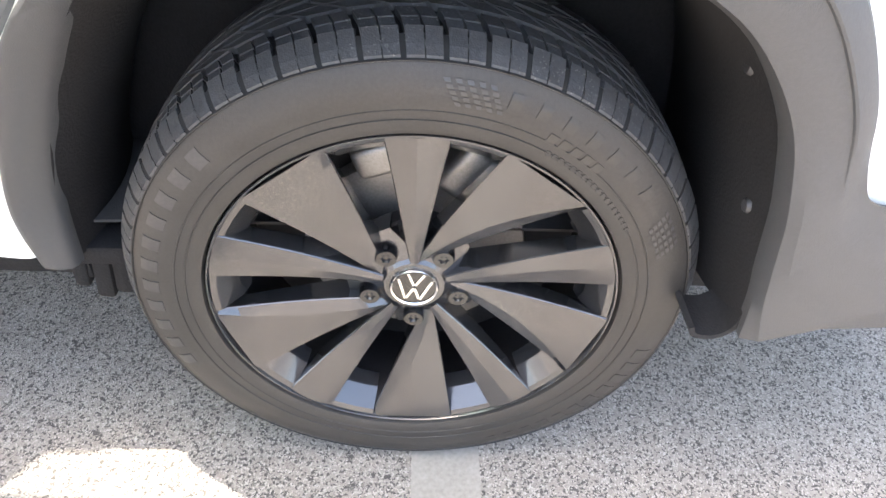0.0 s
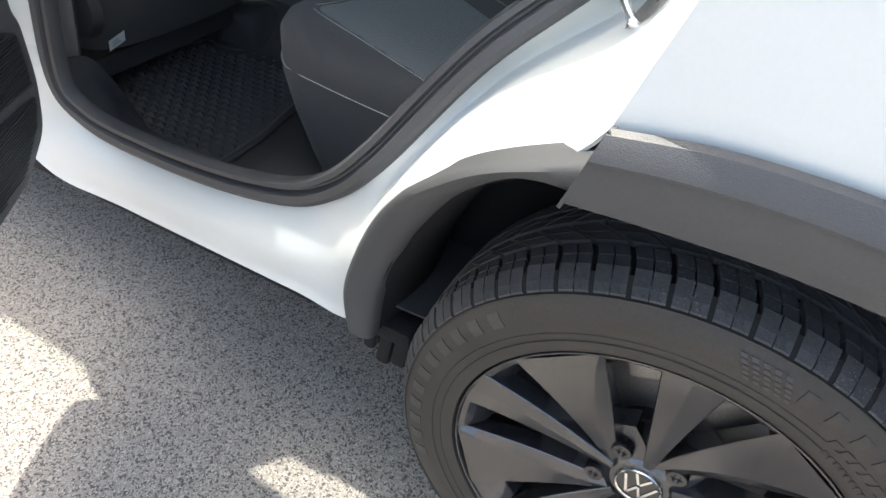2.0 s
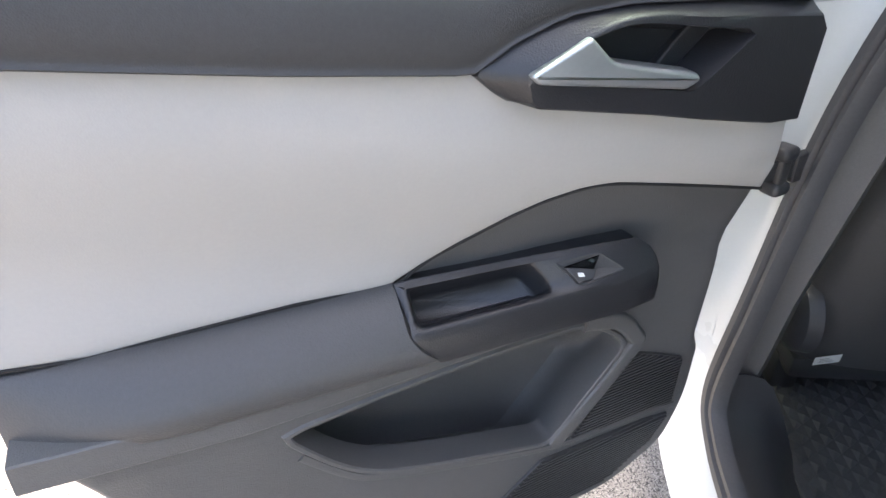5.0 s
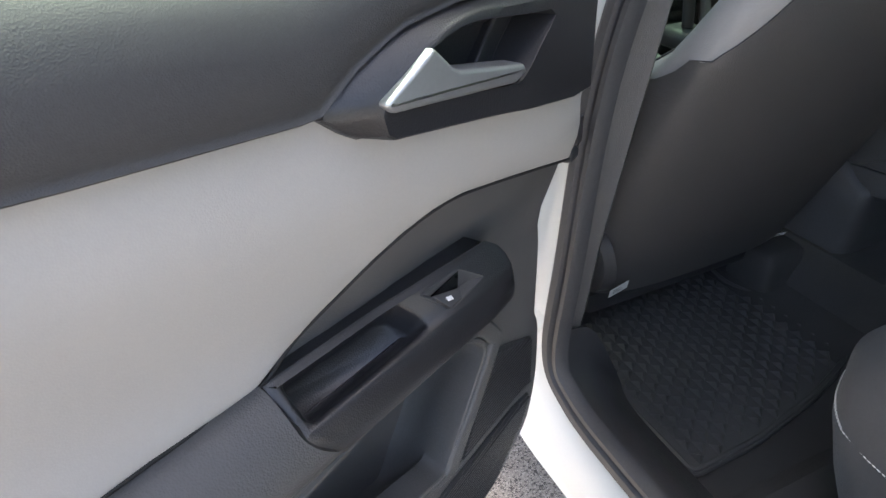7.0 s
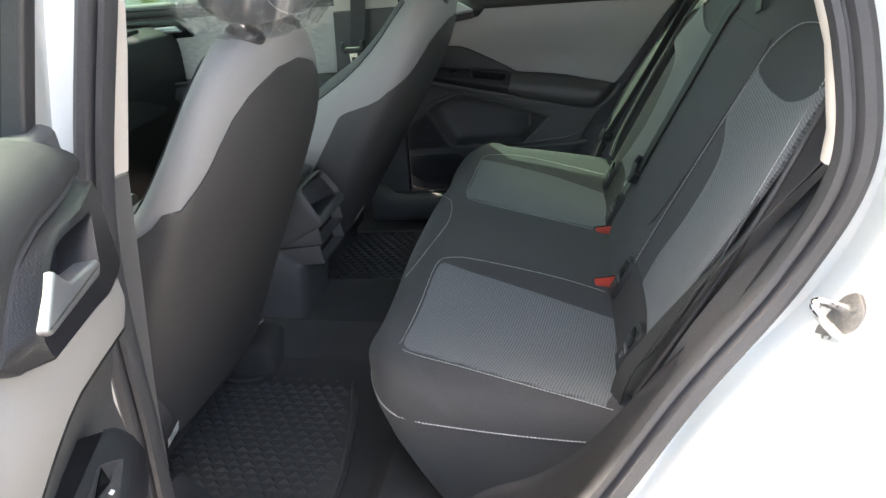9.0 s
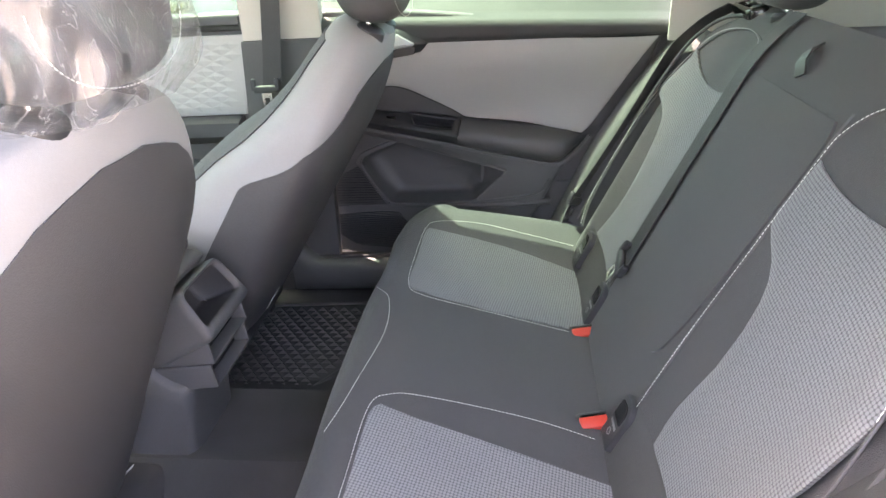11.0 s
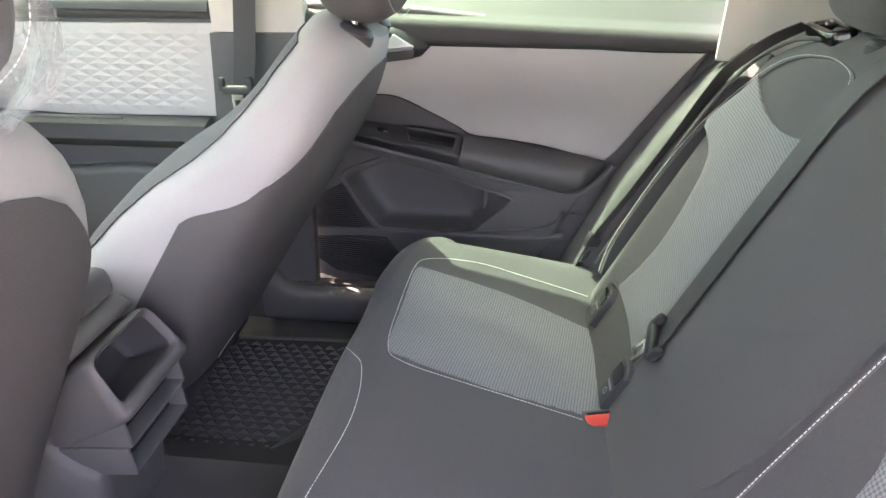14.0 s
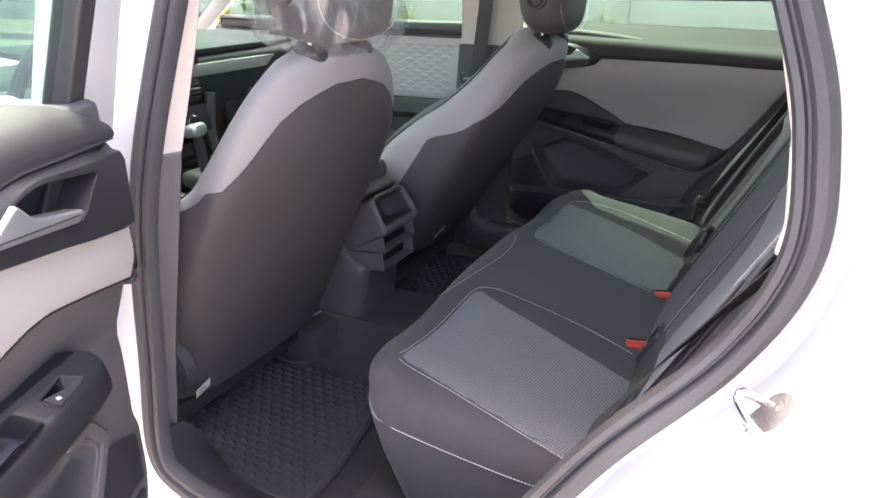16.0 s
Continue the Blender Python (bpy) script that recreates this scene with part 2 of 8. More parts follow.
def inset(pts, d):
    """A closed 2D outline drawn inwards by d."""
    area = sum(a[0] * b[1] - b[0] * a[1] for a, b in zip(pts, pts[1:] + pts[:1]))
    s = 1 if area > 0 else -1
    out = []
    for i, b in enumerate(pts):
        a, c = pts[i - 1], pts[(i + 1) % len(pts)]
        e1, e2 = Vector((b[0] - a[0], b[1] - a[1])), Vector((c[0] - b[0], c[1] - b[1]))
        n1 = Vector((-e1.y, e1.x)).normalized() if e1.length > 1e-9 else Vector((0, 0))
        n2 = Vector((-e2.y, e2.x)).normalized() if e2.length > 1e-9 else n1
        nn = (n1 + n2)
        nn = nn.normalized() if nn.length > 1e-6 else n1
        k = max(0.5, nn.dot(n1))
        out.append(Vector((b[0], b[1])) + nn * (s * d / k))
    return out


def skin(rings, closed=True, cap=(False, False), bm=None):
    """Quads between rows of points; closed: each row is a loop."""
    bm = bm or bmesh.new()
    vs = [[bm.verts.new(p) for p in r] for r in rings]
    m = len(vs[0])
    for a, b in zip(vs, vs[1:]):
        for i in range(m if closed else m - 1):
            j = (i + 1) % m
            bm.faces.new((a[i], a[j], b[j], b[i]))
    if cap[0]:
        bm.faces.new(vs[0])
    if cap[1]:
        bm.faces.new(vs[-1][::-1])
    return bm


def slab(outline, frame_, d0, d1, bevel=0.004, steps=3, bm=None):
    """A plate of that outline in the frame's x, y, from depth d0 to d1 along its z, with a rounded front edge."""
    o = [Vector((p[0], p[1])) for p in outline]
    s = 1 if d1 > d0 else -1
    rows = [(o, d0), (o, d1 - s * bevel)]
    for k in range(1, steps + 1):
        a = math.pi / 2 * k / steps
        rows.append((inset(o, bevel * (1 - math.cos(a))), d1 - s * bevel * (1 - math.sin(a))))
    return skin([[frame_ @ Vector((p.x, p.y, d)) for p in r] for r, d in rows], True, (True, True), bm)


def frame_of(origin, u, v):
    """A frame with that origin, its x along u, its y along v."""
    u, v = Vector(u).normalized(), Vector(v).normalized()
    w = u.cross(v).normalized()
    v = w.cross(u)
    m = Matrix((u, v, w)).transposed().to_4x4()
    m.translation = origin
    return m


def box(size, m=None, bevel=0.004, seg=2, bm=None):
    own = bmesh.new()
    bmesh.ops.create_cube(own, size=1)
    bmesh.ops.scale(own, vec=size, verts=own.verts)
    if bevel:
        bmesh.ops.bevel(own, geom=own.edges[:], offset=bevel, segments=seg, profile=0.5, affect="EDGES")
    if m is not None:
        bmesh.ops.transform(own, matrix=m, verts=own.verts)
    if bm is None:
        return own
    return merge(bm, own)


def merge(bm, other):
    me = bpy.data.meshes.new("join")
    other.to_mesh(me)
    other.free()
    bm.from_mesh(me)
    bpy.data.meshes.remove(me)
    return bm


def sweep(path, profile, up=(0, 0, 1), closed=False, ring=True, cap=True, bm=None):
    """A profile (side, up) drawn along a path. ring: the profile is a loop."""
    p = [Vector(q) for q in path]
    rows = []
    for i, c in enumerate(p):
        a = p[i - 1] if closed or i else p[i]
        b = p[(i + 1) % len(p)] if closed or i < len(p) - 1 else p[i]
        t = (b - a).normalized()
        upv = Vector(up(i / len(p)) if callable(up) else up)
        side = t.cross(upv).normalized()
        u = side.cross(t)
        rows.append([c + side * s + u * h for s, h in profile])
    if closed:
        rows.append(rows[0])
        bm = skin(rows, ring, (False, False), bm)
        bmesh.ops.remove_doubles(bm, verts=bm.verts, dist=1e-6)
        return bm
    return skin(rows, ring, (cap and ring, cap and ring), bm)


def circle(r, n=10, x=0.0, y=0.0, squash=1.0):
    return [(x + r * math.cos(2 * math.pi * k / n), y + squash * r * math.sin(2 * math.pi * k / n)) for k in range(n)]


def coons(top, bottom, left, right, n, m):
    """A grid between four border lines (top, bottom run left to right; left, right from top to bottom)."""
    def at(line, t):
        f = t * (len(line) - 1)
        i = min(int(f), len(line) - 2)
        return Vector(line[i]).lerp(Vector(line[i + 1]), f - i)
    rows = []
    for j in range(m + 1):
        v = j / m
        row = []
        for i in range(n + 1):
            u = i / n
            row.append(at(top, u) * (1 - v) + at(bottom, u) * v + at(left, v) * (1 - u) + at(right, v) * u
                       - (Vector(top[0]) * (1 - u) * (1 - v) + Vector(top[-1]) * u * (1 - v) + Vector(bottom[0]) * (1 - u) * v + Vector(bottom[-1]) * u * v))
        rows.append(row)
    return rows


def shell(rows, d, face):
    """A sheet of rows of points with a thickness d behind the side that faces that way."""
    g = [[Vector(p) for p in r] for r in rows]
    nr, nc = len(g), len(g[0])
    nrm = []
    for i in range(nr):
        line = []
        for j in range(nc):
            a = g[min(i + 1, nr - 1)][j] - g[max(i - 1, 0)][j]
            b = g[i][min(j + 1, nc - 1)] - g[i][max(j - 1, 0)]
            n = a.cross(b)
            line.append(n.normalized() if n.length > 1e-12 else Vector((0, 0, 0)))
        nrm.append(line)
    total = sum((n for r in nrm for n in r), Vector())
    s = 1 if total.dot(Vector(face)) >= 0 else -1
    back = [[p - n * (s * d) for p, n in zip(r, q)] for r, q in zip(g, nrm)]
    bm = bmesh.new()
    va = [[bm.verts.new(p) for p in r] for r in g]
    vb = [[bm.verts.new(p) for p in r] for r in back]
    for i in range(nr - 1):
        for j in range(nc - 1):
            bm.faces.new((va[i][j], va[i][j + 1], va[i + 1][j + 1], va[i + 1][j]))
            bm.faces.new((vb[i][j], vb[i + 1][j], vb[i + 1][j + 1], vb[i][j + 1]))
    for i in range(nr - 1):
        bm.faces.new((va[i][0], va[i + 1][0], vb[i + 1][0], vb[i][0]))
        bm.faces.new((va[i][-1], vb[i][-1], vb[i + 1][-1], va[i + 1][-1]))
    for j in range(nc - 1):
        bm.faces.new((va[0][j], vb[0][j], vb[0][j + 1], va[0][j + 1]))
        bm.faces.new((va[-1][j], va[-1][j + 1], vb[-1][j + 1], vb[-1][j]))
    return bm


def lathe(profile, m, n=64, bm=None):
    """A profile (radius, along) turned about the frame's z."""
    rows = []
    for k in range(n + 1):
        a = 2 * math.pi * k / n
        rows.append([m @ Vector((r * math.cos(a), r * math.sin(a), h)) for r, h in profile])
    bm = skin(rows, False, bm=bm)
    bmesh.ops.remove_doubles(bm, verts=bm.verts, dist=1e-6)
    return bm


def stitches(path, up, parent, name="stitching", length=0.0046, gap=0.0014, r=0.0008):
    """A row of small stitches along a path."""
    p = [Vector(q) for q in path]
    total, marks = 0.0, [0.0]
    for a, b in zip(p, p[1:]):
        total += (b - a).length
        marks.append(total)
    def at(s):
        s = min(max(s, 0), total)
        for i in range(len(p) - 1):
            if marks[i + 1] >= s:
                w = marks[i + 1] - marks[i]
                return p[i].lerp(p[i + 1], (s - marks[i]) / w if w else 0)
        return p[-1]
    verts, faces = [], []
    s = 0.0
    while s + length < total:
        a, b = at(s), at(s + length)
        t = (b - a).normalized()
        side = t.cross(Vector(up)).normalized()
        u = side.cross(t)
        k = len(verts)
        for e, w in ((a, 0.6), ((a + b) / 2, 1.0), (b, 0.6)):
            verts += [e + side * r * w, e + u * r * w * 1.2, e - side * r * w]
        for j in (0, 3):
            for i in (0, 1):
                faces.append((k + j + i, k + j + i + 1, k + j + i + 4, k + j + i + 3))
        s += length + gap
    me = bpy.data.meshes.new(name)
    me.from_pydata(verts, [], faces)
    me.materials.append(STITCH)
    ob = new(name, me)
    ob.parent = parent
    ob["kind"] = "stuff"
    return ob


YC = 0.905  # the car's middle line


def lerp_table(table, v):
    if v <= table[0][0]:
        return table[0][1]
    for (a, x), (b, y) in zip(table, table[1:]):
        if v <= b:
            return x + (y - x) * (v - a) / (b - a)
    return table[-1][1]


# ---- ground ----
bm = bmesh.new()
bmesh.ops.create_grid(bm, x_segments=8, y_segments=8, size=60)
ground = tagged(part("ground", bm, ASPHALT), "speckled grey exposed-aggregate paving", "ground", kind="structure")

bm = bmesh.new()
bmesh.ops.create_grid(bm, x_segments=4, y_segments=40, size=0.5, matrix=pose(0.052, -1.4, 0.0012) @ Matrix.Diagonal((0.10, 3.0, 1, 1)))
tagged(part("parking_line", bm, LINE), "faded pale painted parking line", "road marking", kind="structure")

# small chips of pale paint on the paving
for x, y, l, turn in ((-0.905, -0.024, 0.030, -38), (-0.715, -0.070, 0.022, -50)):
    bm = slab(rounded([(-l / 2, -0.005), (l / 2, -0.006), (l / 2 - 0.003, 0.005), (-l / 2 + 0.004, 0.004)], 0.003), pose(x, y, 0.0, 0, 0, turn), 0.0, 0.0022, 0.0008, 2)
    tagged(part("paint_chip", bm, LINE), "small pale chip of paint on the paving", "paint chip", group="paint chips")

# plain wall added unseen behind the viewer, to cut low sky light on the car
tagged(part("unseen_wall_south", box((60, 0.3, 2.2), pose(0, -9.0, 1.1), 0.01), mat("unseen_wall_render", (0.48, 0.475, 0.465), 0.9, vary=0.12, scale=0.8, fine=30)), "plain grey wall added out of view to cut sky light", "wall", kind="structure")

# ---- car body ----
car = thing("car", "white compact sport utility car with grey plastic wheel-arch cladding", "car")


# door aperture: the line of the seal and the outer edge of the body round it
SEAL = [(-0.94, 0.265, 1.46), (-0.975, 0.21, 1.25), (-1.04, 0.15, 0.95), (-1.05, 0.115, 0.66), (-1.05, 0.10, 0.50), (-0.985, 0.10, 0.44),
        (-0.86, 0.10, 0.428), (-0.70, 0.10, 0.436), (-0.57, 0.10, 0.462), (-0.49, 0.10, 0.505), (-0.42, 0.102, 0.578), (-0.315, 0.148, 0.728),
        (-0.203, 0.214, 0.848), (-0.152, 0.228, 0.97), (-0.159, 0.252, 1.09), (-0.188, 0.278, 1.19), (-0.25, 0.31, 1.32), (-0.36, 0.335, 1.44)]
EDGE = [(-1.06, 0.15, 1.46), (-1.08, 0.10, 1.25), (-1.12, 0.045, 0.95), (-1.15, 0.03, 0.66), (-1.15, 0.045, 0.46), (-1.08, 0.06, 0.337),
        (-0.90, 0.06, 0.335), (-0.70, 0.06, 0.335), (-0.54, 0.06, 0.335), (-0.437, 0.06, 0.337), (-0.413, 0.034, 0.49), (-0.305, -0.026, 0.670),
        (-0.152, -0.060, 0.782), (-0.102, -0.071, 0.90), (-0.063, -0.060, 1.04), (-0.055, -0.01, 1.13), (-0.09, 0.05, 1.26), (-0.20, 0.12, 1.44)]
seal_line, edge_line = curve(SEAL, 8), curve(EDGE, 8)
rows = []
for k in range(17):
    t = k / 16
    row = []
    for i, (s, e) in enumerate(zip(seal_line, edge_line)):
        f = i / 8
        p = s.lerp(e, t)
        # behind the wheel arch the jamb stays deep beside the seal and steps out to the skin in two soft ledges
        rear = min(1.0, max(0.0, (f - 9.3) / 1.7)) * min(1.0, max(0.0, (17.5 - f) / 2))
        one = min(1, max(0, (t - 0.46) / 0.24))
        two = min(1, max(0, (t - 0.72) / 0.27))
        ease = 0.36 * one * one * (3 - 2 * one) + 0.64 * two * two * (3 - 2 * two)
        p.y = s.y + (e.y - s.y) * (t + (ease - t) * rear)
        front = 1.0 - min(1.0, max(0.0, (f - 3.5) / 1.5))
        p.y += 0.03 * math.sin(math.pi * t) * front + 0.026 * math.sin(math.pi * min(1, t * 1.3)) * rear
        sill = 1 - rear - front
        p.y -= 0.012 * math.sin(math.pi * min(1, t * 1.1)) * max(0, sill)
        row.append(p)
    rows.append(row)
jamb = part("door_jamb", shell(rows, 0.003, (0, -1, 0)), WHITE, car, angle=50)

# weather seal: a double-lipped rubber tube along the aperture
prof = [(0.004, 0.0), (0.001, 0.010), (-0.006, 0.014), (-0.016, 0.012), (-0.021, 0.002), (-0.024, 0.002), (-0.027, 0.010), (-0.034, 0.009), (-0.038, -0.001), (-0.036, -0.012), (0.0, -0.012)]
part("door_seal", sweep(seal_line, prof, up=(0, -1, 0.0)), RUBBER, car, "dark rubber door seal")

# quarter panel with the wheel arch cut out
ARCH_OUT = [(-0.150, 0.747), (-0.08, 0.752), (0.015, 0.755), (0.115, 0.746), (0.175, 0.728), (0.235, 0.690), (0.288, 0.622), (0.318, 0.54), (0.331, 0.47), (0.340, 0.41), (0.345, 0.36)]
FLARE_TOP = [(-0.128, 0.820), (-0.045, 0.831), (0.06, 0.829), (0.17, 0.812), (0.232, 0.788), (0.295, 0.735), (0.345, 0.655), (0.371, 0.582), (0.392, 0.553), (0.44, 0.548), (0.62, 0.53)]
arch = curve([(x, 0) + (z,) for x, z in ARCH_OUT], 6)
top = curve([(x, 0) + (z,) for x, z in FLARE_TOP], 6)


def skin_y(x, z):
    """The outer skin of the quarter panel: fullest at the shoulder, leaning in above."""
    return -0.075 + 0.04 * max(0, x - 0.35) ** 2 + 0.45 * max(0, z - 0.92) ** 2 + 0.10 * max(0, z - 1.0)


rows = []
n = len(top)
for k in range(10):
    t = k / 9 - 0.04
    row = []
    for i, p in enumerate(top):
        f = i / (n - 1)
        e = Vector((-0.052 + 1.15 * f, 0, 1.0 + 0.02 * f))
        if f < 0.25:
            e.x = -0.072 + 1.15 * f
        q = p.lerp(e, t)
        row.append(Vector((q.x, skin_y(q.x, q.z) + 0.004, q.z)))
    rows.append(row)
part("quarter_panel", shell(rows, 0.004, (0, -1, 0)), WHITE, car)
# shoulder and glass pillar above it
rows = []
for k in range(6):
    t = k / 5
    rows.append([Vector((-0.052 + 1.15 * f - 0.03 * t * (1 - f), skin_y(0, 1.0) + 0.004 + 0.04 * t * t, 1.0 + 0.02 * f + 0.14 * t)) for f in [j / 20 for j in range(21)]])
part("shoulder_panel", shell(rows, 0.004, (0, -1, 0)), WHITE, car)
# rear pillar beside the door, and the side glass behind it
rows = []
for k in range(8):
    t = k / 7
    z = 1.0 + 0.46 * t
    x0 = -0.052 - 0.15 * max(0, t - 0.25) ** 1.5
    rows.append([Vector((x0 + 0.11 * s, skin_y(0, 1.0) + 0.004 + 0.42 * (z - 1.0) * (0.5 + 0.5 * t), z)) for s in [j / 5 for j in range(6)]])
part("rear_pillar", shell(rows, 0.004, (0, -1, 0)), WHITE, car)
rows = [[Vector((p.x + 0.112, p.y + 0.004, p.z)) for p in (r[0], r[0] + Vector((0.9, 0.0, 0.0)))] for r in rows]
part("rear_side_glass", skin(rows, False), GLOSS_BLACK, car)

# grey cladding of the arch
rows = []
for t, proud_ in ((0.0, -0.012), (0.05, 0.0), (0.2, 0.004), (0.42, 0.0065), (0.655, 0.008), (0.67, 0.0105), (0.70, 0.0112), (0.84, 0.0085), (0.96, 0.003), (1.0, -0.003)):
    row = []
    for p, r in zip(arch, top):
        q = p.lerp(r, t)
        # the step between the tiers runs out low behind the wheel
        kept = min(1.0, max(0.0, (r.z - 0.575) / 0.06))
        soft = 0.009 * math.sin(math.pi * min(1, 0.1 + t * 0.95)) if t > 0.05 else proud_
        row.append(Vector((q.x, skin_y(q.x, q.z) - 0.006 - (proud_ * kept + soft * (1 - kept)), q.z)))
    rows.append(row)
rows.insert(0, [p + Vector((0, 0.018, 0.002)) for p in rows[0]])
part("rear_arch_cladding", shell(rows, 0.003, (0, -1, 0)), CLAD, car, "grey grained plastic arch cladding", angle=24)
# joint that crosses the cladding and runs on over the white panel
seam = curve([(0.157, 0, 0.742), (0.182, 0, 0.759), (0.206, 0, 0.7715), (0.229, 0, 0.788)], 6)
part("cladding_joint", sweep([Vector((p.x, skin_y(p.x, p.z) - lerp_table([(0.157, 0.0065), (0.17, 0.0110), (0.19, 0.0135), (0.2, 0.0162), (0.206, 0.0170), (0.229, 0.0035)], p.x), p.z)) for p in seam], circle(0.0006, 6), up=(0, -1, 0)), GROOVE, car)
seam = curve([(0.229, 0, 0.788), (0.250, 0, 0.803), (0.286, 0, 0.827), (0.36, 0, 0.876), (0.45, 0, 0.935)], 6)
part("panel_joint", sweep([Vector((p.x, skin_y(p.x, p.z) + 0.0036, p.z)) for p in seam], circle(0.0007, 6), up=(0, -1, 0)), GROOVE, car)
# front end of the arch cladding, turned in
sheet_rows = [[Vector((-0.1505, -0.083, 0.7475)), Vector((-0.1285, -0.083, 0.8195))], [Vector((-0.146, -0.055, 0.750)), Vector((-0.125, -0.055, 0.8195))]]
part("cladding_end", shell(sheet_rows, 0.003, (-1, 0, 0)), CLAD, car)
# lower bumper cladding behind the wheel
rows = []
for k in range(6):
    t = k / 5
    rows.append([Vector((0.345 + 0.9 * f, -0.07 + 0.04 * max(0, 0.9 * f) ** 2 + 0.015 * (1 - t), 0.355 + 0.045 * f + (0.20 - 0.05 * f) * t)) for f in [j / 12 for j in range(13)]])
part("bumper_cladding", shell(rows, 0.004, (0, -1, 0)), CLAD, car)
rows = []
for k in range(5):
    t = k / 4
    rows.append([Vector((0.44 + 0.9 * f, -0.072 + 0.04 * (0.1 + 0.9 * f) ** 2, 0.54 - 0.03 * f + 0.5 * t)) for f in [j / 12 for j in range(13)]])
part("rear_bumper", shell(rows, 0.004, (0, -1, 0)), WHITE, car)

# flange of cladding round the front of the arch, on the door jamb
JF = [(-0.435, 0.050, 0.335), (-0.438, 0.045, 0.416), (-0.390, 0.015, 0.541), (-0.331, -0.020, 0.640), (-0.267, -0.045, 0.708), (-0.214, -0.058, 0.748), (-0.136, -0.074, 0.792)]
JF2 = [(-0.397, 0.050, 0.325), (-0.382, 0.045, 0.436), (-0.330, 0.010, 0.562), (-0.271, -0.025, 0.662), (-0.227, -0.045, 0.713), (-0.184, -0.058, 0.746), (-0.138, -0.074, 0.757)]
ja, jb = curve(JF, 8), curve(JF2, 8)
rows = [[p + Vector((0, 0.03, 0)) for p in ja]]
for t, out in ((0, 0.0), (0.06, -0.008), (0.2, -0.012), (0.6, -0.010), (0.88, -0.004), (1.0, 0.004)):
    rows.append([a.lerp(b, t) + Vector((0, out, 0)) for a, b in zip(ja, jb)])
rows.append([b + Vector((0.001, 0.016, -0.001)) for b in jb])
part("jamb_cladding", shell(rows, 0.002, (0, -1, 0)), CLAD, car, angle=60)

# wheel-house liner: a barrel over the tyre that starts at the edge of the cladding
LN = [(-0.402, 0.055, 0.33), (-0.398, 0.052, 0.38), (-0.384, 0.047, 0.436), (-0.360, 0.03, 0.50), (-0.332, 0.012, 0.562), (-0.273, -0.023, 0.662), (-0.186, -0.055, 0.743), (-0.09, -0.062, 0.757),
      (0.015, -0.062, 0.759), (0.115, -0.062, 0.75), (0.175, -0.062, 0.732), (0.237, -0.062, 0.693), (0.290, -0.062, 0.624), (0.324, -0.062, 0.526), (0.340, -0.062, 0.42), (0.346, -0.062, 0.362)]
ln = curve(LN, 4)
rows = []
for k in range(9):
    t = k / 8
    rows.append([Vector((p.x + (0.02 if p.x < -0.2 else -0.015 if p.x > 0.2 else 0) * math.sin(t * math.pi), p.y + (0.285 - p.y) * t, p.z - 0.012 * math.sin(t * math.pi))) for p in ln])
part("wheel_house_liner", shell(rows, 0.003, (0, 0, -1)), LINER, car, "black moulded wheel-house liner")
bm = slab([(0.425 * math.cos(radians(a)), 0.425 * math.sin(radians(a))) for a in range(0, 181, 6)], frame_of((0, 0.275, 0.322), (1, 0, 0), (0, 0, 1)), 0, -0.01, 0.002)
part("wheel_house_wall", bm, LINER, car)
# curled lip at the liner's lower end behind the wheel
lip = curve([(0.346, -0.03, 0.40), (0.342, -0.03, 0.365), (0.325, -0.03, 0.350), (0.303, -0.03, 0.352), (0.296, -0.03, 0.364)], 8)
part("liner_lip", sweep(lip, [(-0.003, -0.03), (0.003, -0.03), (0.003, 0.03), (-0.003, 0.03)], up=(0, -1, 0)), LINER, car)
for x, z in ((0.322, 0.50), (0.272, 0.645)):
    part("liner_clip", lathe([(0, 0.004), (0.006, 0.004), (0.008, 0)], frame_of((x, -0.02, z), (0, 0, 1), (0, 1, 0)), 12), BLACK, car)
# finned mud deflector ahead of the wheel
deflector = part("mud_deflector", box((0.085, 0.05, 0.03), pose(-0.393, 0.10, 0.318), 0.006), LINER, car, "black finned mud deflector")
for dx, w, h in ((-0.424, 0.020, 0.075), (-0.398, 0.024, 0.095), (-0.371, 0.026, 0.085)):
    part("deflector_fin", box((w, 0.035, h), pose(dx, 0.105, 0.325 - h / 2, 0, 8, 0), 0.006, 2), LINER, deflector)
part("mud_screen", box((0.03, 0.20, 0.10), pose(-0.425, 0.19, 0.31), 0.01), LINER, car)

part("load_floor", box((1.15, 1.72, 0.02), pose(0.55, YC, 0.985), 0.002), CARPET, car)
# underbody, sill inside, floor, roof and far side, so that the place is closed
part("underbody", box((4.2, 1.55, 0.06), pose(-1.2, YC, 0.26), 0.01), LINER, car)
# inner sill: a smooth moulding from the seal down to the floor and round the foot of the bench
rows = []
for i in range(30, 91, 2):
    p = seal_line[i]
    k = min(1, max(0, (p.x + 0.80) / 0.24))
    k = k * k * (3 - 2 * k)
    inner = Vector((p.x, 0.262 + 0.024 * k, 0.312 + (p.z - 0.030 - 0.312) * k))
    b = Vector((p.x, p.y + 0.045, p.z - 0.008))
    c = Vector((p.x, p.y + 0.085, p.z - 0.030))
    w = min(1.0, max(0.0, (p.x + 0.52) / 0.12))
    rows.append([p + Vector((-0.016 * w, 0.004 + 0.006 * w, -0.006 + 0.010 * w))] + curve([b, c, inner.lerp(c, 0.35) + Vector((0, 0.012, -0.01)), inner], 3))
part("sill_trim", shell(rows, 0.004, (0, 0.3, 1)), BLACK, car, "dark plastic sill trim", angle=60)


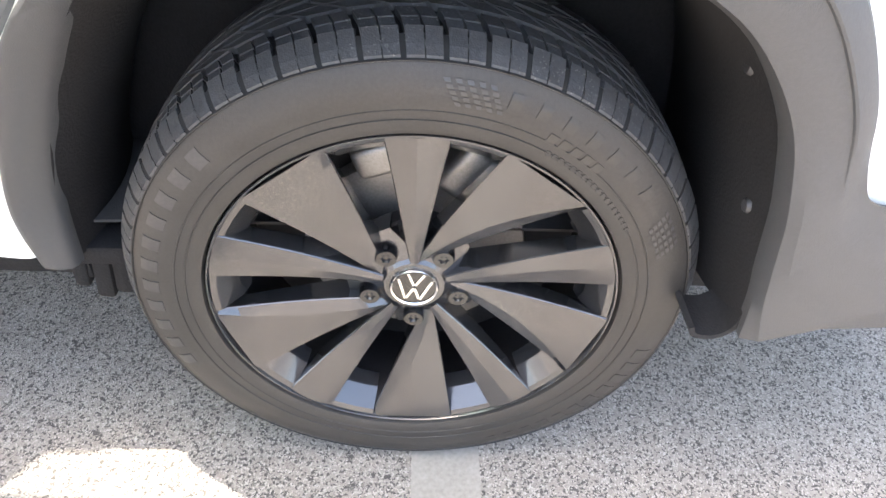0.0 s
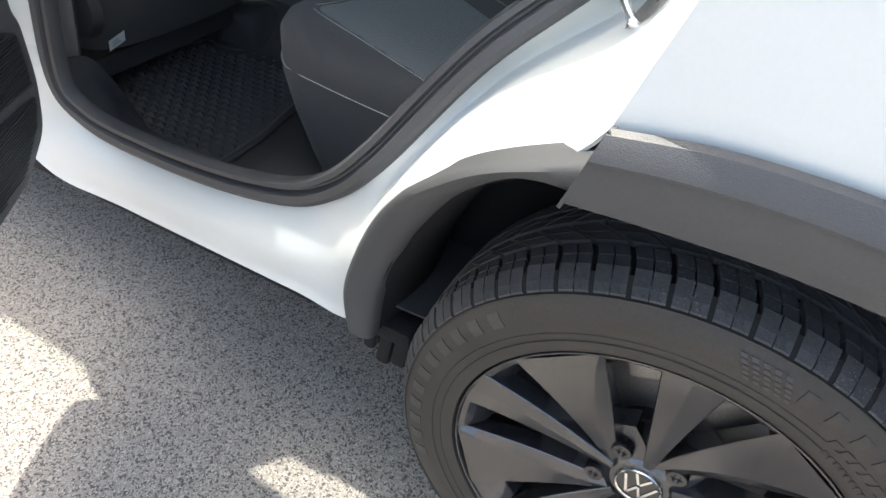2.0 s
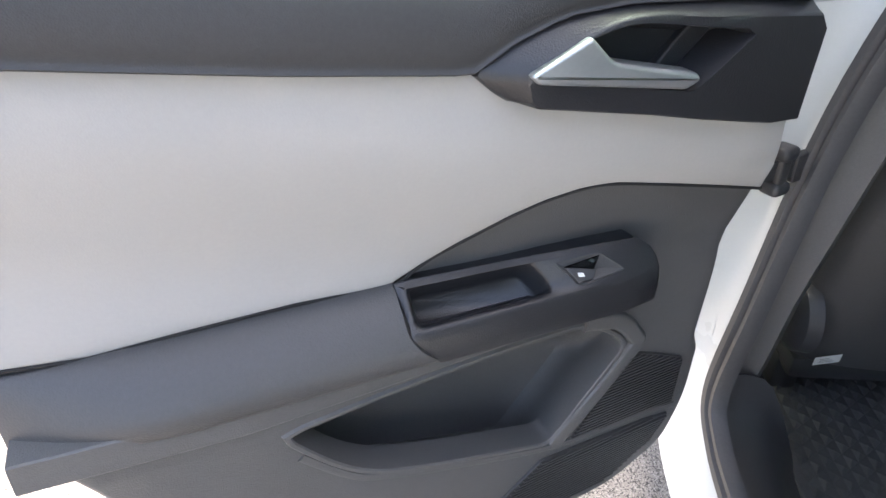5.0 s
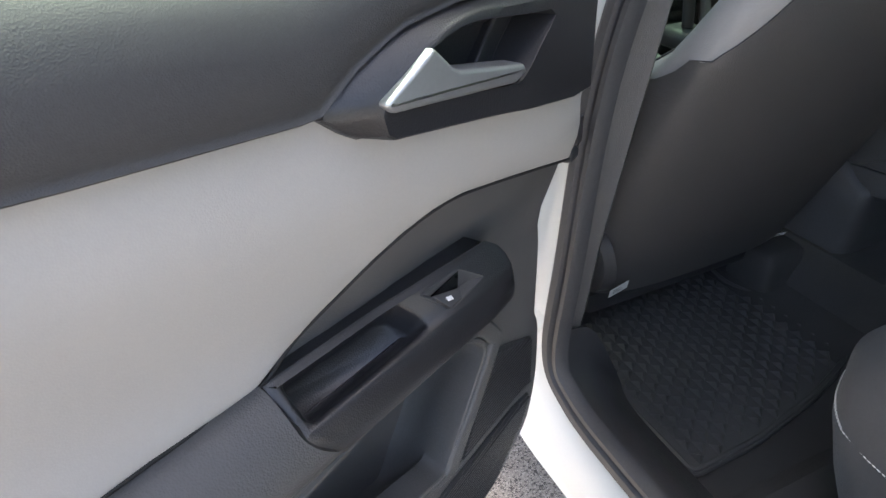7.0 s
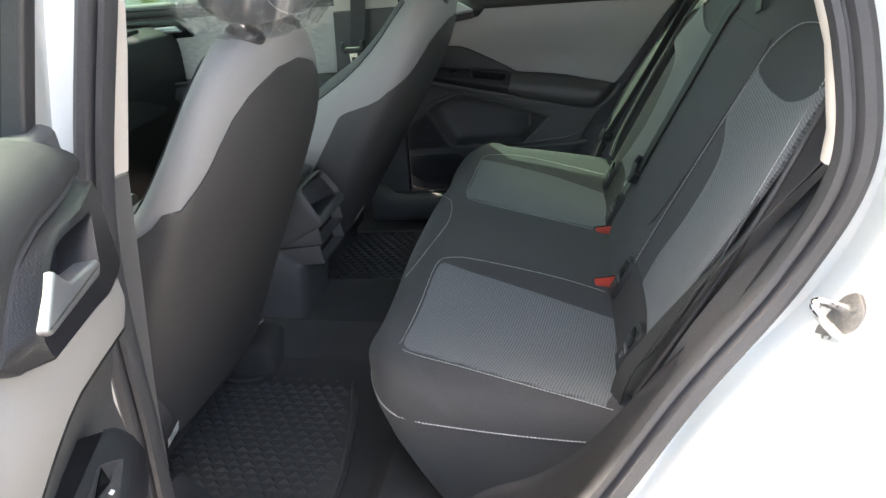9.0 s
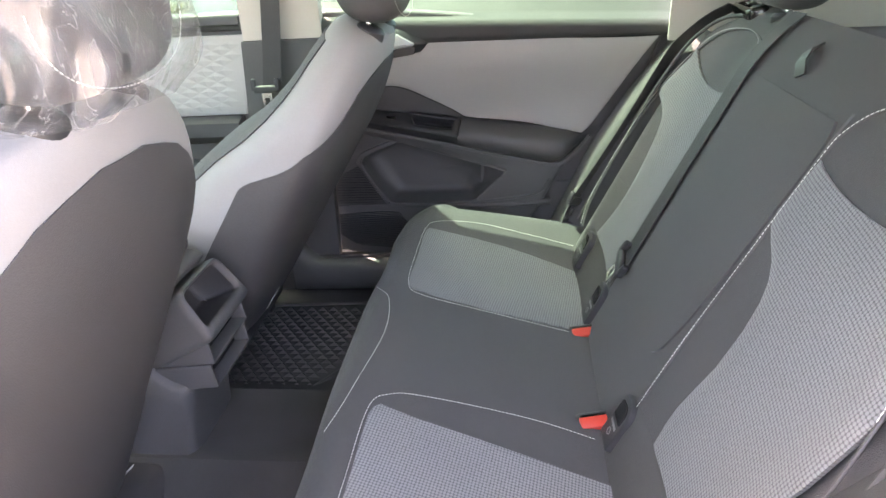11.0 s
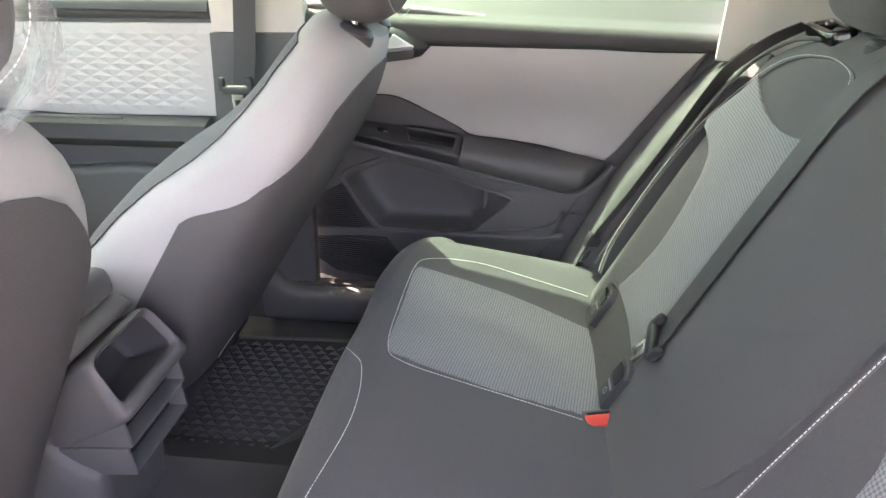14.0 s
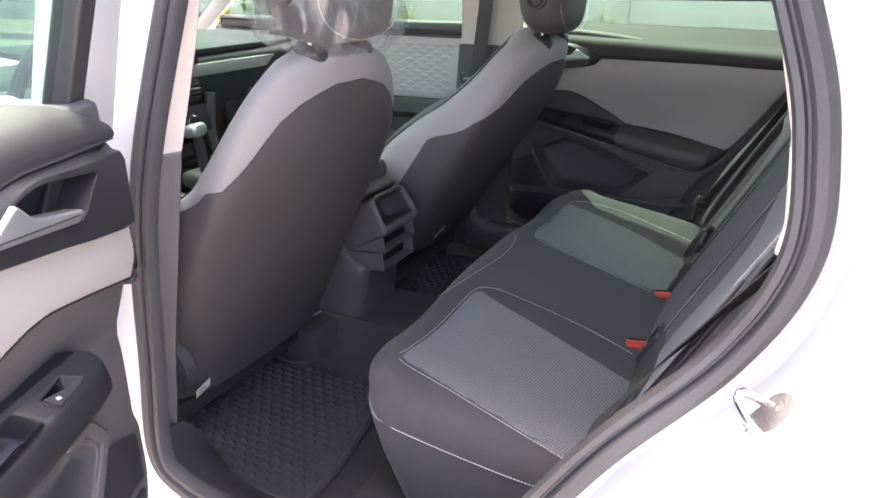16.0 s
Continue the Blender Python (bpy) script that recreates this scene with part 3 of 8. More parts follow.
# ---- cabin shell ----
def sheet(pts_rows, name, material, parent=car, d=0.004, label="", angle=35):
    mid = sum((Vector(p) for r in pts_rows for p in r), Vector()) / sum(len(r) for r in pts_rows)
    return part(name, shell(pts_rows, d, Vector((-0.7, YC, 0.9)) - mid), material, parent, label, angle)


# floor with the tunnel and the step under the bench
rows = []
for x in [-2.4, -1.9, -1.5, -1.2, -0.95, -0.84, -0.80, -0.30, 0.9]:
    row = []
    for y, h in ((0.10, 0.02), (0.17, 0.02), (0.24, 0.0), (0.60, 0.0), (0.74, 0.03), (0.80, 0.10), (1.01, 0.10), (1.07, 0.03), (1.21, 0.0), (1.57, 0.0), (1.64, 0.02), (1.71, 0.02)):
        z = 0.30 + h
        if x > -0.82:
            z = 0.34 if x < -0.5 else 0.36
        row.append((x, y, z))
    rows.append(row)
sheet(rows, "cabin_floor", CARPET, label="black carpeted cabin floor")
# roof with its pale lining
rows = []
for i in range(13):
    x = -1.75 + 2.6 * i / 12
    rows.append([(x, YC + 0.56 * s, 1.60 - 0.06 * s * s - 0.05 * ((x + 0.6) / 1.3) ** 2) for s in [k / 6 - 1 for k in range(13)]])
sheet(rows, "roof_lining", BEIGE)
sheet([[(p[0], p[1], p[2] + 0.03) for p in r] for r in rows], "roof", WHITE)


def far(y):
    return 2 * YC - y


# far side of the body below the windows
sheet([[(x, 1.80 - 0.02 * abs(t - 0.4), 0.30 + 0.73 * t) for x in (-3.3, -2.2, -1.2, -0.4, 0.3, 1.0)] for t in [k / 6 for k in range(7)]], "far_side_panel", WHITE)
# near side ahead of the aperture: front door and pillar
sheet([[(x, 0.105 + 0.02 * abs(t - 0.4), 0.30 + 0.73 * t) for x in (-3.3, -2.6, -2.0, -1.5, -1.10)] for t in [k / 6 for k in range(7)]], "front_door_skin", WHITE)
for side in (0, 1):
    def q(x, y, z):
        return (x, far(y) if side else y, z)
    # header over the windows, screen pillar
    sheet([[q(-1.75, 0.36, 1.53), q(-0.6, 0.345, 1.56), q(0.5, 0.36, 1.50)], [q(-1.75, 0.285, 1.46), q(-0.6, 0.262, 1.485), q(0.5, 0.285, 1.44)]], "roof_rail", WHITE if not side else BEIGE, d=0.02)
    sheet([[q(-1.75, 0.30, 1.47), q(-2.6, 0.14, 1.0)], [q(-1.66, 0.31, 1.50), q(-2.48, 0.14, 1.0)]], "screen_pillar", BEIGE, d=0.02)
# centre pillar on the near side, inner trim
def pillar_rows(z0, z1, n, proud):
    """Trim of the near centre pillar: under the seal, round its rear corner and forward."""
    out = []
    for k in range(n + 1):
        z = z0 + (z1 - z0) * k / n
        x, y = lerp_to([(0.40, -1.085, 0.16), (0.52, -1.060, 0.168), (0.66, -1.045, 0.177), (0.99, -1.010, 0.222), (1.14, -0.976, 0.245), (1.50, -0.915, 0.30)], z)
        out.append([Vector((x + dx, y + dy - proud, z)) for dx, dy in ((-0.018, -0.06), (-0.007, -0.012), (-0.002, -0.003), (-0.014, 0.010), (-0.06, 0.03), (-0.14, 0.015))])
    return out


def lerp_to(table, z):
    for (a, x0, y0), (b, x1, y1) in zip(table, table[1:]):
        if z <= b:
            t = (z - a) / (b - a)
            return x0 + (x1 - x0) * t, y0 + (y1 - y0) * t
    return table[-1][1:]


part("centre_pillar_upper", shell(pillar_rows(0.994, 1.48, 10, 0.0), 0.004, (1, 1, 0)), BEIGE, car, "pale cream upper pillar trim")
part("centre_pillar_lower", shell(pillar_rows(0.40, 0.990, 12, 0.0), 0.004, (1, 1, 0)), DOOR_DARK, car, "charcoal lower pillar trim")
# pale strip of the near rear pillar, inside the seal
rows = []
for z, x, y in ((0.972, -0.153, 0.228), (1.0, -0.149, 0.236), (1.09, -0.159, 0.252), (1.19, -0.188, 0.278), (1.32, -0.25, 0.31), (1.44, -0.36, 0.335)):
    rows.append([Vector((x + dx, y + dy, z)) for dx, dy in ((-0.018, 0.006), (-0.036, 0.006), (-0.0395, 0.012), (-0.0400, 0.022), (-0.036, 0.036), (0.04, 0.07), (0.10, 0.10))])
part("rear_pillar_trim", shell(rows, 0.004, (-1, 0, 0)), BEIGE, car, "pale cream rear pillar trim", angle=60)
# far centre pillar
sheet([[(-1.19, 1.56, 1.50), (-1.0, 1.56, 1.50)], [(-1.19, 1.575, 1.27), (-0.99, 1.575, 1.27)], [(-1.205, 1.60, 1.032), (-1.0, 1.60, 1.032)]], "centre_pillar_upper", BEIGE, d=0.03, label="pale cream upper pillar trim")
sheet([[(-1.21, 1.595, 1.030), (-1.0, 1.595, 1.030)], [(-1.235, 1.61, 0.80), (-1.02, 1.61, 0.80)], [(-1.25, 1.62, 0.40), (-1.04, 1.62, 0.40)]], "centre_pillar_lower", DOOR_DARK, d=0.03, label="charcoal lower pillar trim")
# far rear pillar, pale
sheet([[(-0.165, 1.575, 0.99), (-0.06, 1.56, 0.985), (0.3, 1.5, 1.0)], [(-0.165, 1.555, 1.12), (-0.05, 1.545, 1.12), (0.3, 1.47, 1.12)], [(-0.24, 1.50, 1.40), (-0.10, 1.49, 1.40), (0.3, 1.42, 1.40)]], "rear_pillar_trim", BEIGE, d=0.02, label="pale cream rear pillar trim")
# inner side panel behind the far door
sheet([[(-0.62, 1.672, 0.40), (-0.2, 1.672, 0.40), (0.3, 1.66, 0.40)], [(-0.62, 1.672, 0.75), (-0.2, 1.672, 0.75), (0.3, 1.66, 0.75)], [(-0.30, 1.668, 1.0), (-0.1, 1.66, 1.0), (0.3, 1.64, 1.0)]], "rear_side_trim", DOOR_DARK)
# screens and hatch
sheet([[(-2.55, 0.16, 0.99), (-2.62, YC, 0.99), (-2.55, 1.65, 0.99)], [(-1.76, 0.34, 1.50), (-1.80, YC, 1.54), (-1.76, 1.47, 1.50)]], "windscreen", TINT, d=0.004)
sheet([[(0.70, 0.2, 0.30), (0.70, 1.6, 0.30)], [(0.75, 0.2, 1.0), (0.75, 1.6, 1.0)]], "tailgate", BLACK, d=0.02)
sheet([[(0.75, 0.22, 1.0), (0.75, 1.58, 1.0)], [(0.45, 0.36, 1.47), (0.45, 1.45, 1.47)]], "rear_screen", TINT, d=0.004)
sheet([[(0.02, 0.22, 1.0), (0.02, 1.6, 1.0)], [(0.7, 0.22, 1.0), (0.7, 1.6, 1.0)]], "parcel_cover", CARPET, d=0.01)
# far windows
g = sheet([[(-2.4, 1.69, 1.04), (-1.12, 1.70, 1.04)], [(-1.75, 1.525, 1.48), (-1.10, 1.53, 1.49)]], "front_window_glass", TINT, d=0.003)
g2 = sheet([[(-1.03, 1.70, 1.05), (-0.10, 1.69, 1.07)], [(-1.02, 1.53, 1.49), (-0.30, 1.525, 1.47)]], "rear_window_glass", TINT, d=0.003)
sheet([[(-0.06, 1.66, 1.08), (0.5, 1.6, 1.10)], [(-0.2, 1.50, 1.46), (0.35, 1.48, 1.44)]], "rear_quarter_glass", TINT, d=0.003)
sheet([[(-2.4, 0.11, 1.04), (-1.14, 0.10, 1.04)], [(-1.75, 0.31, 1.48), (-1.08, 0.31, 1.49)]], "front_window_glass", CLEAR, d=0.003)


# ---- rear doors ----
DU, DN = Vector((0.45, -0.893, 0)).normalized(), Vector((0.893, 0.45, 0)).normalized()
DOOR_L = frame_of(DN * -0.805, -DU, (0, 0, 1))   # x runs to the hinge, y up, z towards ... the cabin side
if DOOR_L.col[2].xyz.dot(DN) < 0:
    DOOR_L = Matrix((-DU, Vector((0, 0, 1)), DN)).transposed().to_4x4()
    DOOR_L.translation = DN * -0.805


WARP_FROM = [(-0.083, 0.838), (0.232, 0.845), (0.385, 1.086), (-0.249, 0.911), (-0.125, 1.037), (0.029, 0.730), (-0.345, 0.690), (-0.258, 0.574), (-0.052, 0.642), (-0.270, 0.735), (-0.285, 0.566), (-0.437, 0.475), (-0.475, 0.550),
             (-0.25, 0.425), (-0.262, 0.817), (-0.328, 0.843), (-0.106, 0.777), (0.215, 0.772), (0.135, 0.640), (0.40, 1.105), (-0.470, 0.90), (-0.462, 1.03),
             (-0.302, 0.778), (0.093, 0.776), (-0.189, 0.737), (-0.065, 0.736), (-0.214, 0.836), (0.10, 0.838)]
WARP_TO = [(-0.657, 0.806), (-0.339, 0.749), (-0.174, 0.998), (-0.826, 0.896), (-0.727, 1.009), (-0.565, 0.670), (-0.935, 0.700), (-0.862, 0.568), (-0.655, 0.580), (-0.842, 0.742), (-0.880, 0.562), (-1.075, 0.450), (-1.080, 0.545),
           (-0.869, 0.395), (-0.850, 0.820), (-0.920, 0.836), (-0.668, 0.762), (-0.372, 0.692), (-0.468, 0.545), (-0.150, 1.020), (-1.055, 0.895), (-1.045, 1.020),
           (-0.880, 0.785), (-0.482, 0.724), (-0.755, 0.720), (-0.645, 0.691), (-0.798, 0.822), (-0.480, 0.780)]


def warp_maker(src, dst):
    """A smooth bending of the plane that takes each point of src to its place in dst."""
    a, b = np.array(src), np.array(dst)
    n = len(a)
    def kern(d2):
        return np.where(d2 > 0, d2 * np.log(np.maximum(d2, 1e-12)), 0.0)
    k = kern(((a[:, None] - a[None]) ** 2).sum(2)) + 1e-4 * np.eye(n)
    p = np.c_[np.ones(n), a]
    m = np.zeros((n + 3, n + 3))
    m[:n, :n], m[:n, n:], m[n:, :n] = k, p, p.T
    w = np.linalg.solve(m, np.r_[b, np.zeros((3, 2))])
    def warp(s, z):
        v = np.r_[kern(((a - (s, z)) ** 2).sum(1)), 1, s, z]
        q = v @ w
        return float(q[0]), float(q[1])
    return warp


far_warp, back_warp = warp_maker(WARP_FROM, WARP_TO), warp_maker(WARP_TO, WARP_FROM)


def far_place(x, z):
    """The place on the open door that comes to lie at x, z on the closed one."""
    s, h = back_warp(x, z)
    for _ in range(8):
        p, q = far_warp(s, h)
        s, h = s + 0.8 * (x - p), h + 0.8 * (z - q)
    return s, h


class FarFrame:
    """Takes places on the open door to the far door, which is closed."""

    def __matmul__(self, v):
        x, z = far_warp(-v.x, v.y)
        return Vector((x, 1.615 - v.z, z))


def near_depth(s, h):
    """How far the inner face of the open door stands in or out, along the door and by height."""
    up = -min(0.042, max(0.0, 0.36 * (0.997 + 0.195 * s - h)))
    low = max(-0.040, min(0.005, -0.0005 + 0.096 * s))
    t = min(1.0, max(0.0, (h - 0.755) / 0.05))
    return low + (up - low) * t * t * (3 - 2 * t)


def bend(bm, columns, rows):
    """Cuts a flat panel in the door's own frame into a grid and gives it the door's depth."""
    for axis, places in ((Vector((1, 0, 0)), columns), (Vector((0, 1, 0)), rows)):
        for c in places:
            bmesh.ops.bisect_plane(bm, geom=bm.verts[:] + bm.edges[:] + bm.faces[:], plane_co=(c, c, 0), plane_no=axis)
    for v in bm.verts:
        if v.co.z > -0.06:
            v.co.z += near_depth(-v.co.x, v.co.y)
    return bm


def ring_by_angle(poly, c, m):
    """Points of an outline seen from c at even angles."""
    out = []
    for k in range(m):
        a = 2 * math.pi * k / m
        dr = Vector((math.cos(a), math.sin(a)))
        best = None
        for p, q in zip(poly, poly[1:] + poly[:1]):
            e = q - p
            den = dr.x * e.y - dr.y * e.x
            if abs(den) < 1e-12:
                continue
            r = p - c
            t = (r.x * e.y - r.y * e.x) / den
            u = (r.x * dr.y - r.y * dr.x) / den
            if t > 0 and -1e-6 <= u <= 1 + 1e-6 and (best is None or t > best):
                best = t
        out.append(c + dr * (best or 0.01))
    return out


FAR_POCKET = rounded([(-0.553, 0.662), (-0.641, 0.577), (-0.763, 0.571), (-0.874, 0.569), (-0.915, 0.622), (-0.950, 0.682), (-0.938, 0.703), (-0.841, 0.743), (-0.682, 0.697)],
                     [0.006, 0.012, 0.03, 0.008, 0.02, 0.012, 0.012, 0.012, 0.03])


def far_pocket(door):
    """Map pocket of the closed door: deep in front, its floor rising in a long slope to the rear, and the ridges round it."""
    def W(p, n):
        return Vector((p.x, 1.615 - n - near_depth(*far_place(p.x, p.y)) + 0.010, p.y))
    c = Vector((-0.76, 0.645))
    H = ring_by_angle(FAR_POCKET, c, 160)
    deep = lambda p: 0.070 * min(1.0, max(0.25, (-0.545 - p.x) / 0.10))
    rows = [[W(p, -0.006) for p in inset(H, -0.008)], [W(p, 0.0035) for p in inset(H, -0.0055)], [W(p, 0.004) for p in inset(H, -0.002)], [W(p, 0.0) for p in H]]
    rows += [[W(p.lerp(c, f), -g * deep(p.lerp(c, f))) for p in H] for f, g in ((0.015, 0.30), (0.04, 0.62), (0.09, 0.86), (0.18, 0.97), (0.34, 1.0), (0.6, 1.0), (0.9, 1.0))]
    pocket = part("map_pocket", skin(rows, True, (False, True)), DOOR_DARK, door, "deep charcoal map pocket", angle=70)
    line = curve([(-0.641, 0.573, 0), (-0.56, 0.583, 0), (-0.485, 0.594, 0), (-0.455, 0.606, 0), (-0.440, 0.622, 0), (-0.434, 0.638, 0)], 6)
    part("pocket_lip", sweep([W(p, 0.0) for p in line], [(-0.006, -0.004), (-0.003, 0.003), (0.0, 0.004), (0.004, 0.002), (0.007, -0.004)], up=(0, -1, 0)), DOOR_DARK, pocket, angle=60)
    line = curve([(-1.085, 0.553, 0), (-0.95, 0.560, 0), (-0.874, 0.559, 0), (-0.763, 0.560, 0), (-0.641, 0.560, 0), (-0.50, 0.566, 0), (-0.43, 0.574, 0)], 6)
    part("panel_ridge", sweep([W(p, 0.0) for p in line], [(-0.009, -0.006), (-0.006, 0.003), (0.0, 0.005), (0.006, 0.002), (0.010, -0.006)], up=(0, -1, 0)), DOOR_DARK, door, angle=60)
    line = curve([(-0.841, 0.748, 0), (-0.938, 0.710, 0), (-0.958, 0.690, 0), (-0.955, 0.676, 0), (-0.922, 0.620, 0), (-0.885, 0.566, 0)], 6)
    part("pocket_rim", sweep([W(p, 0.001) for p in line], rounded([(-0.008, -0.006), (0.008, -0.006), (0.006, 0.005), (-0.006, 0.005)], 0.003), up=(0, -1, 0)), DOOR_DARK, pocket, angle=50)


def far_armrest(door):
    """Armrest, grip box and the ledge under them on the closed door, by x along the car and z up."""
    def W(x, z, n):
        return Vector((x, 1.615 - n, z))
    crease = [(-0.95, 0.802), (-0.887, 0.788), (-0.679, 0.742), (-0.564, 0.714), (-0.446, 0.690)]
    top = [(-0.95, 0.843), (-0.865, 0.831), (-0.765, 0.820), (-0.664, 0.805), (-0.562, 0.789), (-0.447, 0.773), (-0.348, 0.752)]
    crest = [(-0.95, 0.821), (-0.879, 0.806), (-0.790, 0.788), (-0.661, 0.763), (-0.631, 0.771), (-0.412, 0.736), (-0.348, 0.744)]
    low = [(-0.679, 0.743), (-0.564, 0.715), (-0.455, 0.692), (-0.425, 0.688), (-0.399, 0.696), (-0.359, 0.730), (-0.345, 0.748)]
    rows = []
    for k in range(41):
        x = -0.664 + 0.318 * k / 40
        t, c, b = lerp_table(top, x), lerp_table([(-0.664, 0.776)] + crest[4:], x), lerp_table(low, x)
        g = min(1.0, (-0.344 - x) / 0.05)
        rows.append([W(x - 0.012 * (1 - k / 40) * w, z, -0.028 + (n + 0.028) * g) for z, n, w in ((t, -0.045, 0), (t, -0.028, 0), (t - 0.004, -0.020, 0), (c + 0.010, -0.002, 0.2), (c, 0.007, 0.5), ((c + b) / 2, 0.010, 0.8), (b + 0.006, 0.007, 1), (b, 0.002, 1), (b - 0.001, -0.045, 1))])
    part("armrest_pad", skin(rows, True, (True, True)), DOOR_PAD, door, "charcoal padded armrest", angle=60)
    # narrow bead round the pad's foot and its rear end
    line = curve([(-0.95, 0.800, 0), (-0.887, 0.786, 0), (-0.679, 0.739, 0), (-0.564, 0.711, 0), (-0.455, 0.687, 0), (-0.420, 0.683, 0), (-0.392, 0.692, 0), (-0.352, 0.728, 0), (-0.332, 0.756, 0)], 6)
    part("armrest_bead", sweep([W(p.x, p.y - 0.003, -0.004) for p in line], rounded([(-0.006, -0.006), (0.006, -0.006), (0.005, 0.006), (-0.005, 0.006)], 0.003), up=(0, -1, 0)), DOOR_DARK, door, angle=60)
    # ledge below it, stepping in over the pocket
    rows = []
    for k in range(31):
        x = -0.95 + 0.55 * k / 30
        a, b = lerp_table(crease, x) - 0.004, lerp_table([(-0.95, 0.780), (-0.907, 0.768), (-0.840, 0.750), (-0.739, 0.722), (-0.612, 0.678), (-0.445, 0.642), (-0.40, 0.634)], x)
        g = 1.0 if x < -0.5 else max(0.0, (-0.40 - x) / 0.10)
        rows.append([W(x, z, -0.032 + (n + 0.032) * g) for z, n in ((a, -0.05), (a, -0.004), (a - 0.006, -0.002), (b + 0.006, -0.010), (b, -0.014), (b - 0.001, -0.05))])
    part("panel_step", skin(rows, True, (True, True)), DOOR_DARK, door, angle=40)
    # grip box: sloping tray with a pit, and its front
    def tray(p, d):
        t, c = lerp_table(top, p.x), lerp_table(crest[:4], p.x)
        f = (t - p.y) / (t - c)
        return W(p.x, p.y + 0.7 * d, -0.030 + 0.036 * f + 0.7 * d)
    O_ = [Vector(q) for q in ((-0.95, 0.843), (-0.865, 0.831), (-0.765, 0.820), (-0.666, 0.805), (-0.674, 0.765), (-0.790, 0.788), (-0.879, 0.806), (-0.95, 0.821))]
    H_ = rounded([(-0.685, 0.801), (-0.798, 0.820), (-0.790, 0.799), (-0.691, 0.783)], 0.003)
    c = Vector((-0.742, 0.802))
    O, H = ring_by_angle(O_, c, 96), ring_by_angle(H_, c, 96)
    rows = [[tray(p, -0.03) for p in O], [tray(p, -0.002) for p in O], [tray(p, 0.0) for p in inset(O, 0.0015)], [tray(p, 0.0) for p in inset(H, -0.002)], [tray(p, -0.003) for p in H], [tray(p, -0.032) for p in inset(H, 0.002)]]
    arm = part("armrest_grip", skin(rows, True, (False, True)), GRIP, door, "black plastic grip box with open pocket", angle=50)
    rows = []
    for k in range(21):
        x = -0.95 + 0.276 * k / 20
        a, b = lerp_table(crest[:4], x), lerp_table(crease, x)
        rows.append([W(x, z, n) for z, n in ((a + 0.002, -0.02), (a + 0.001, 0.004), (a - 0.003, 0.008), (b + 0.004, 0.006), (b, 0.002), (b, -0.03))])
    part("grip_front", skin(rows, True, (True, True)), GRIP, arm, angle=50)
    part("window_switch", slab(rounded([(-0.862, 0.822), (-0.838, 0.818), (-0.836, 0.808), (-0.860, 0.812)], 0.002), Matrix(((1, 0, 0, 0), (0, 0, -1, 1.635), (0, 1, 0, 0), (0, 0, 0, 1))), 0.0, 0.010, 0.001), GLOSS_BLACK, arm, "black window switch")


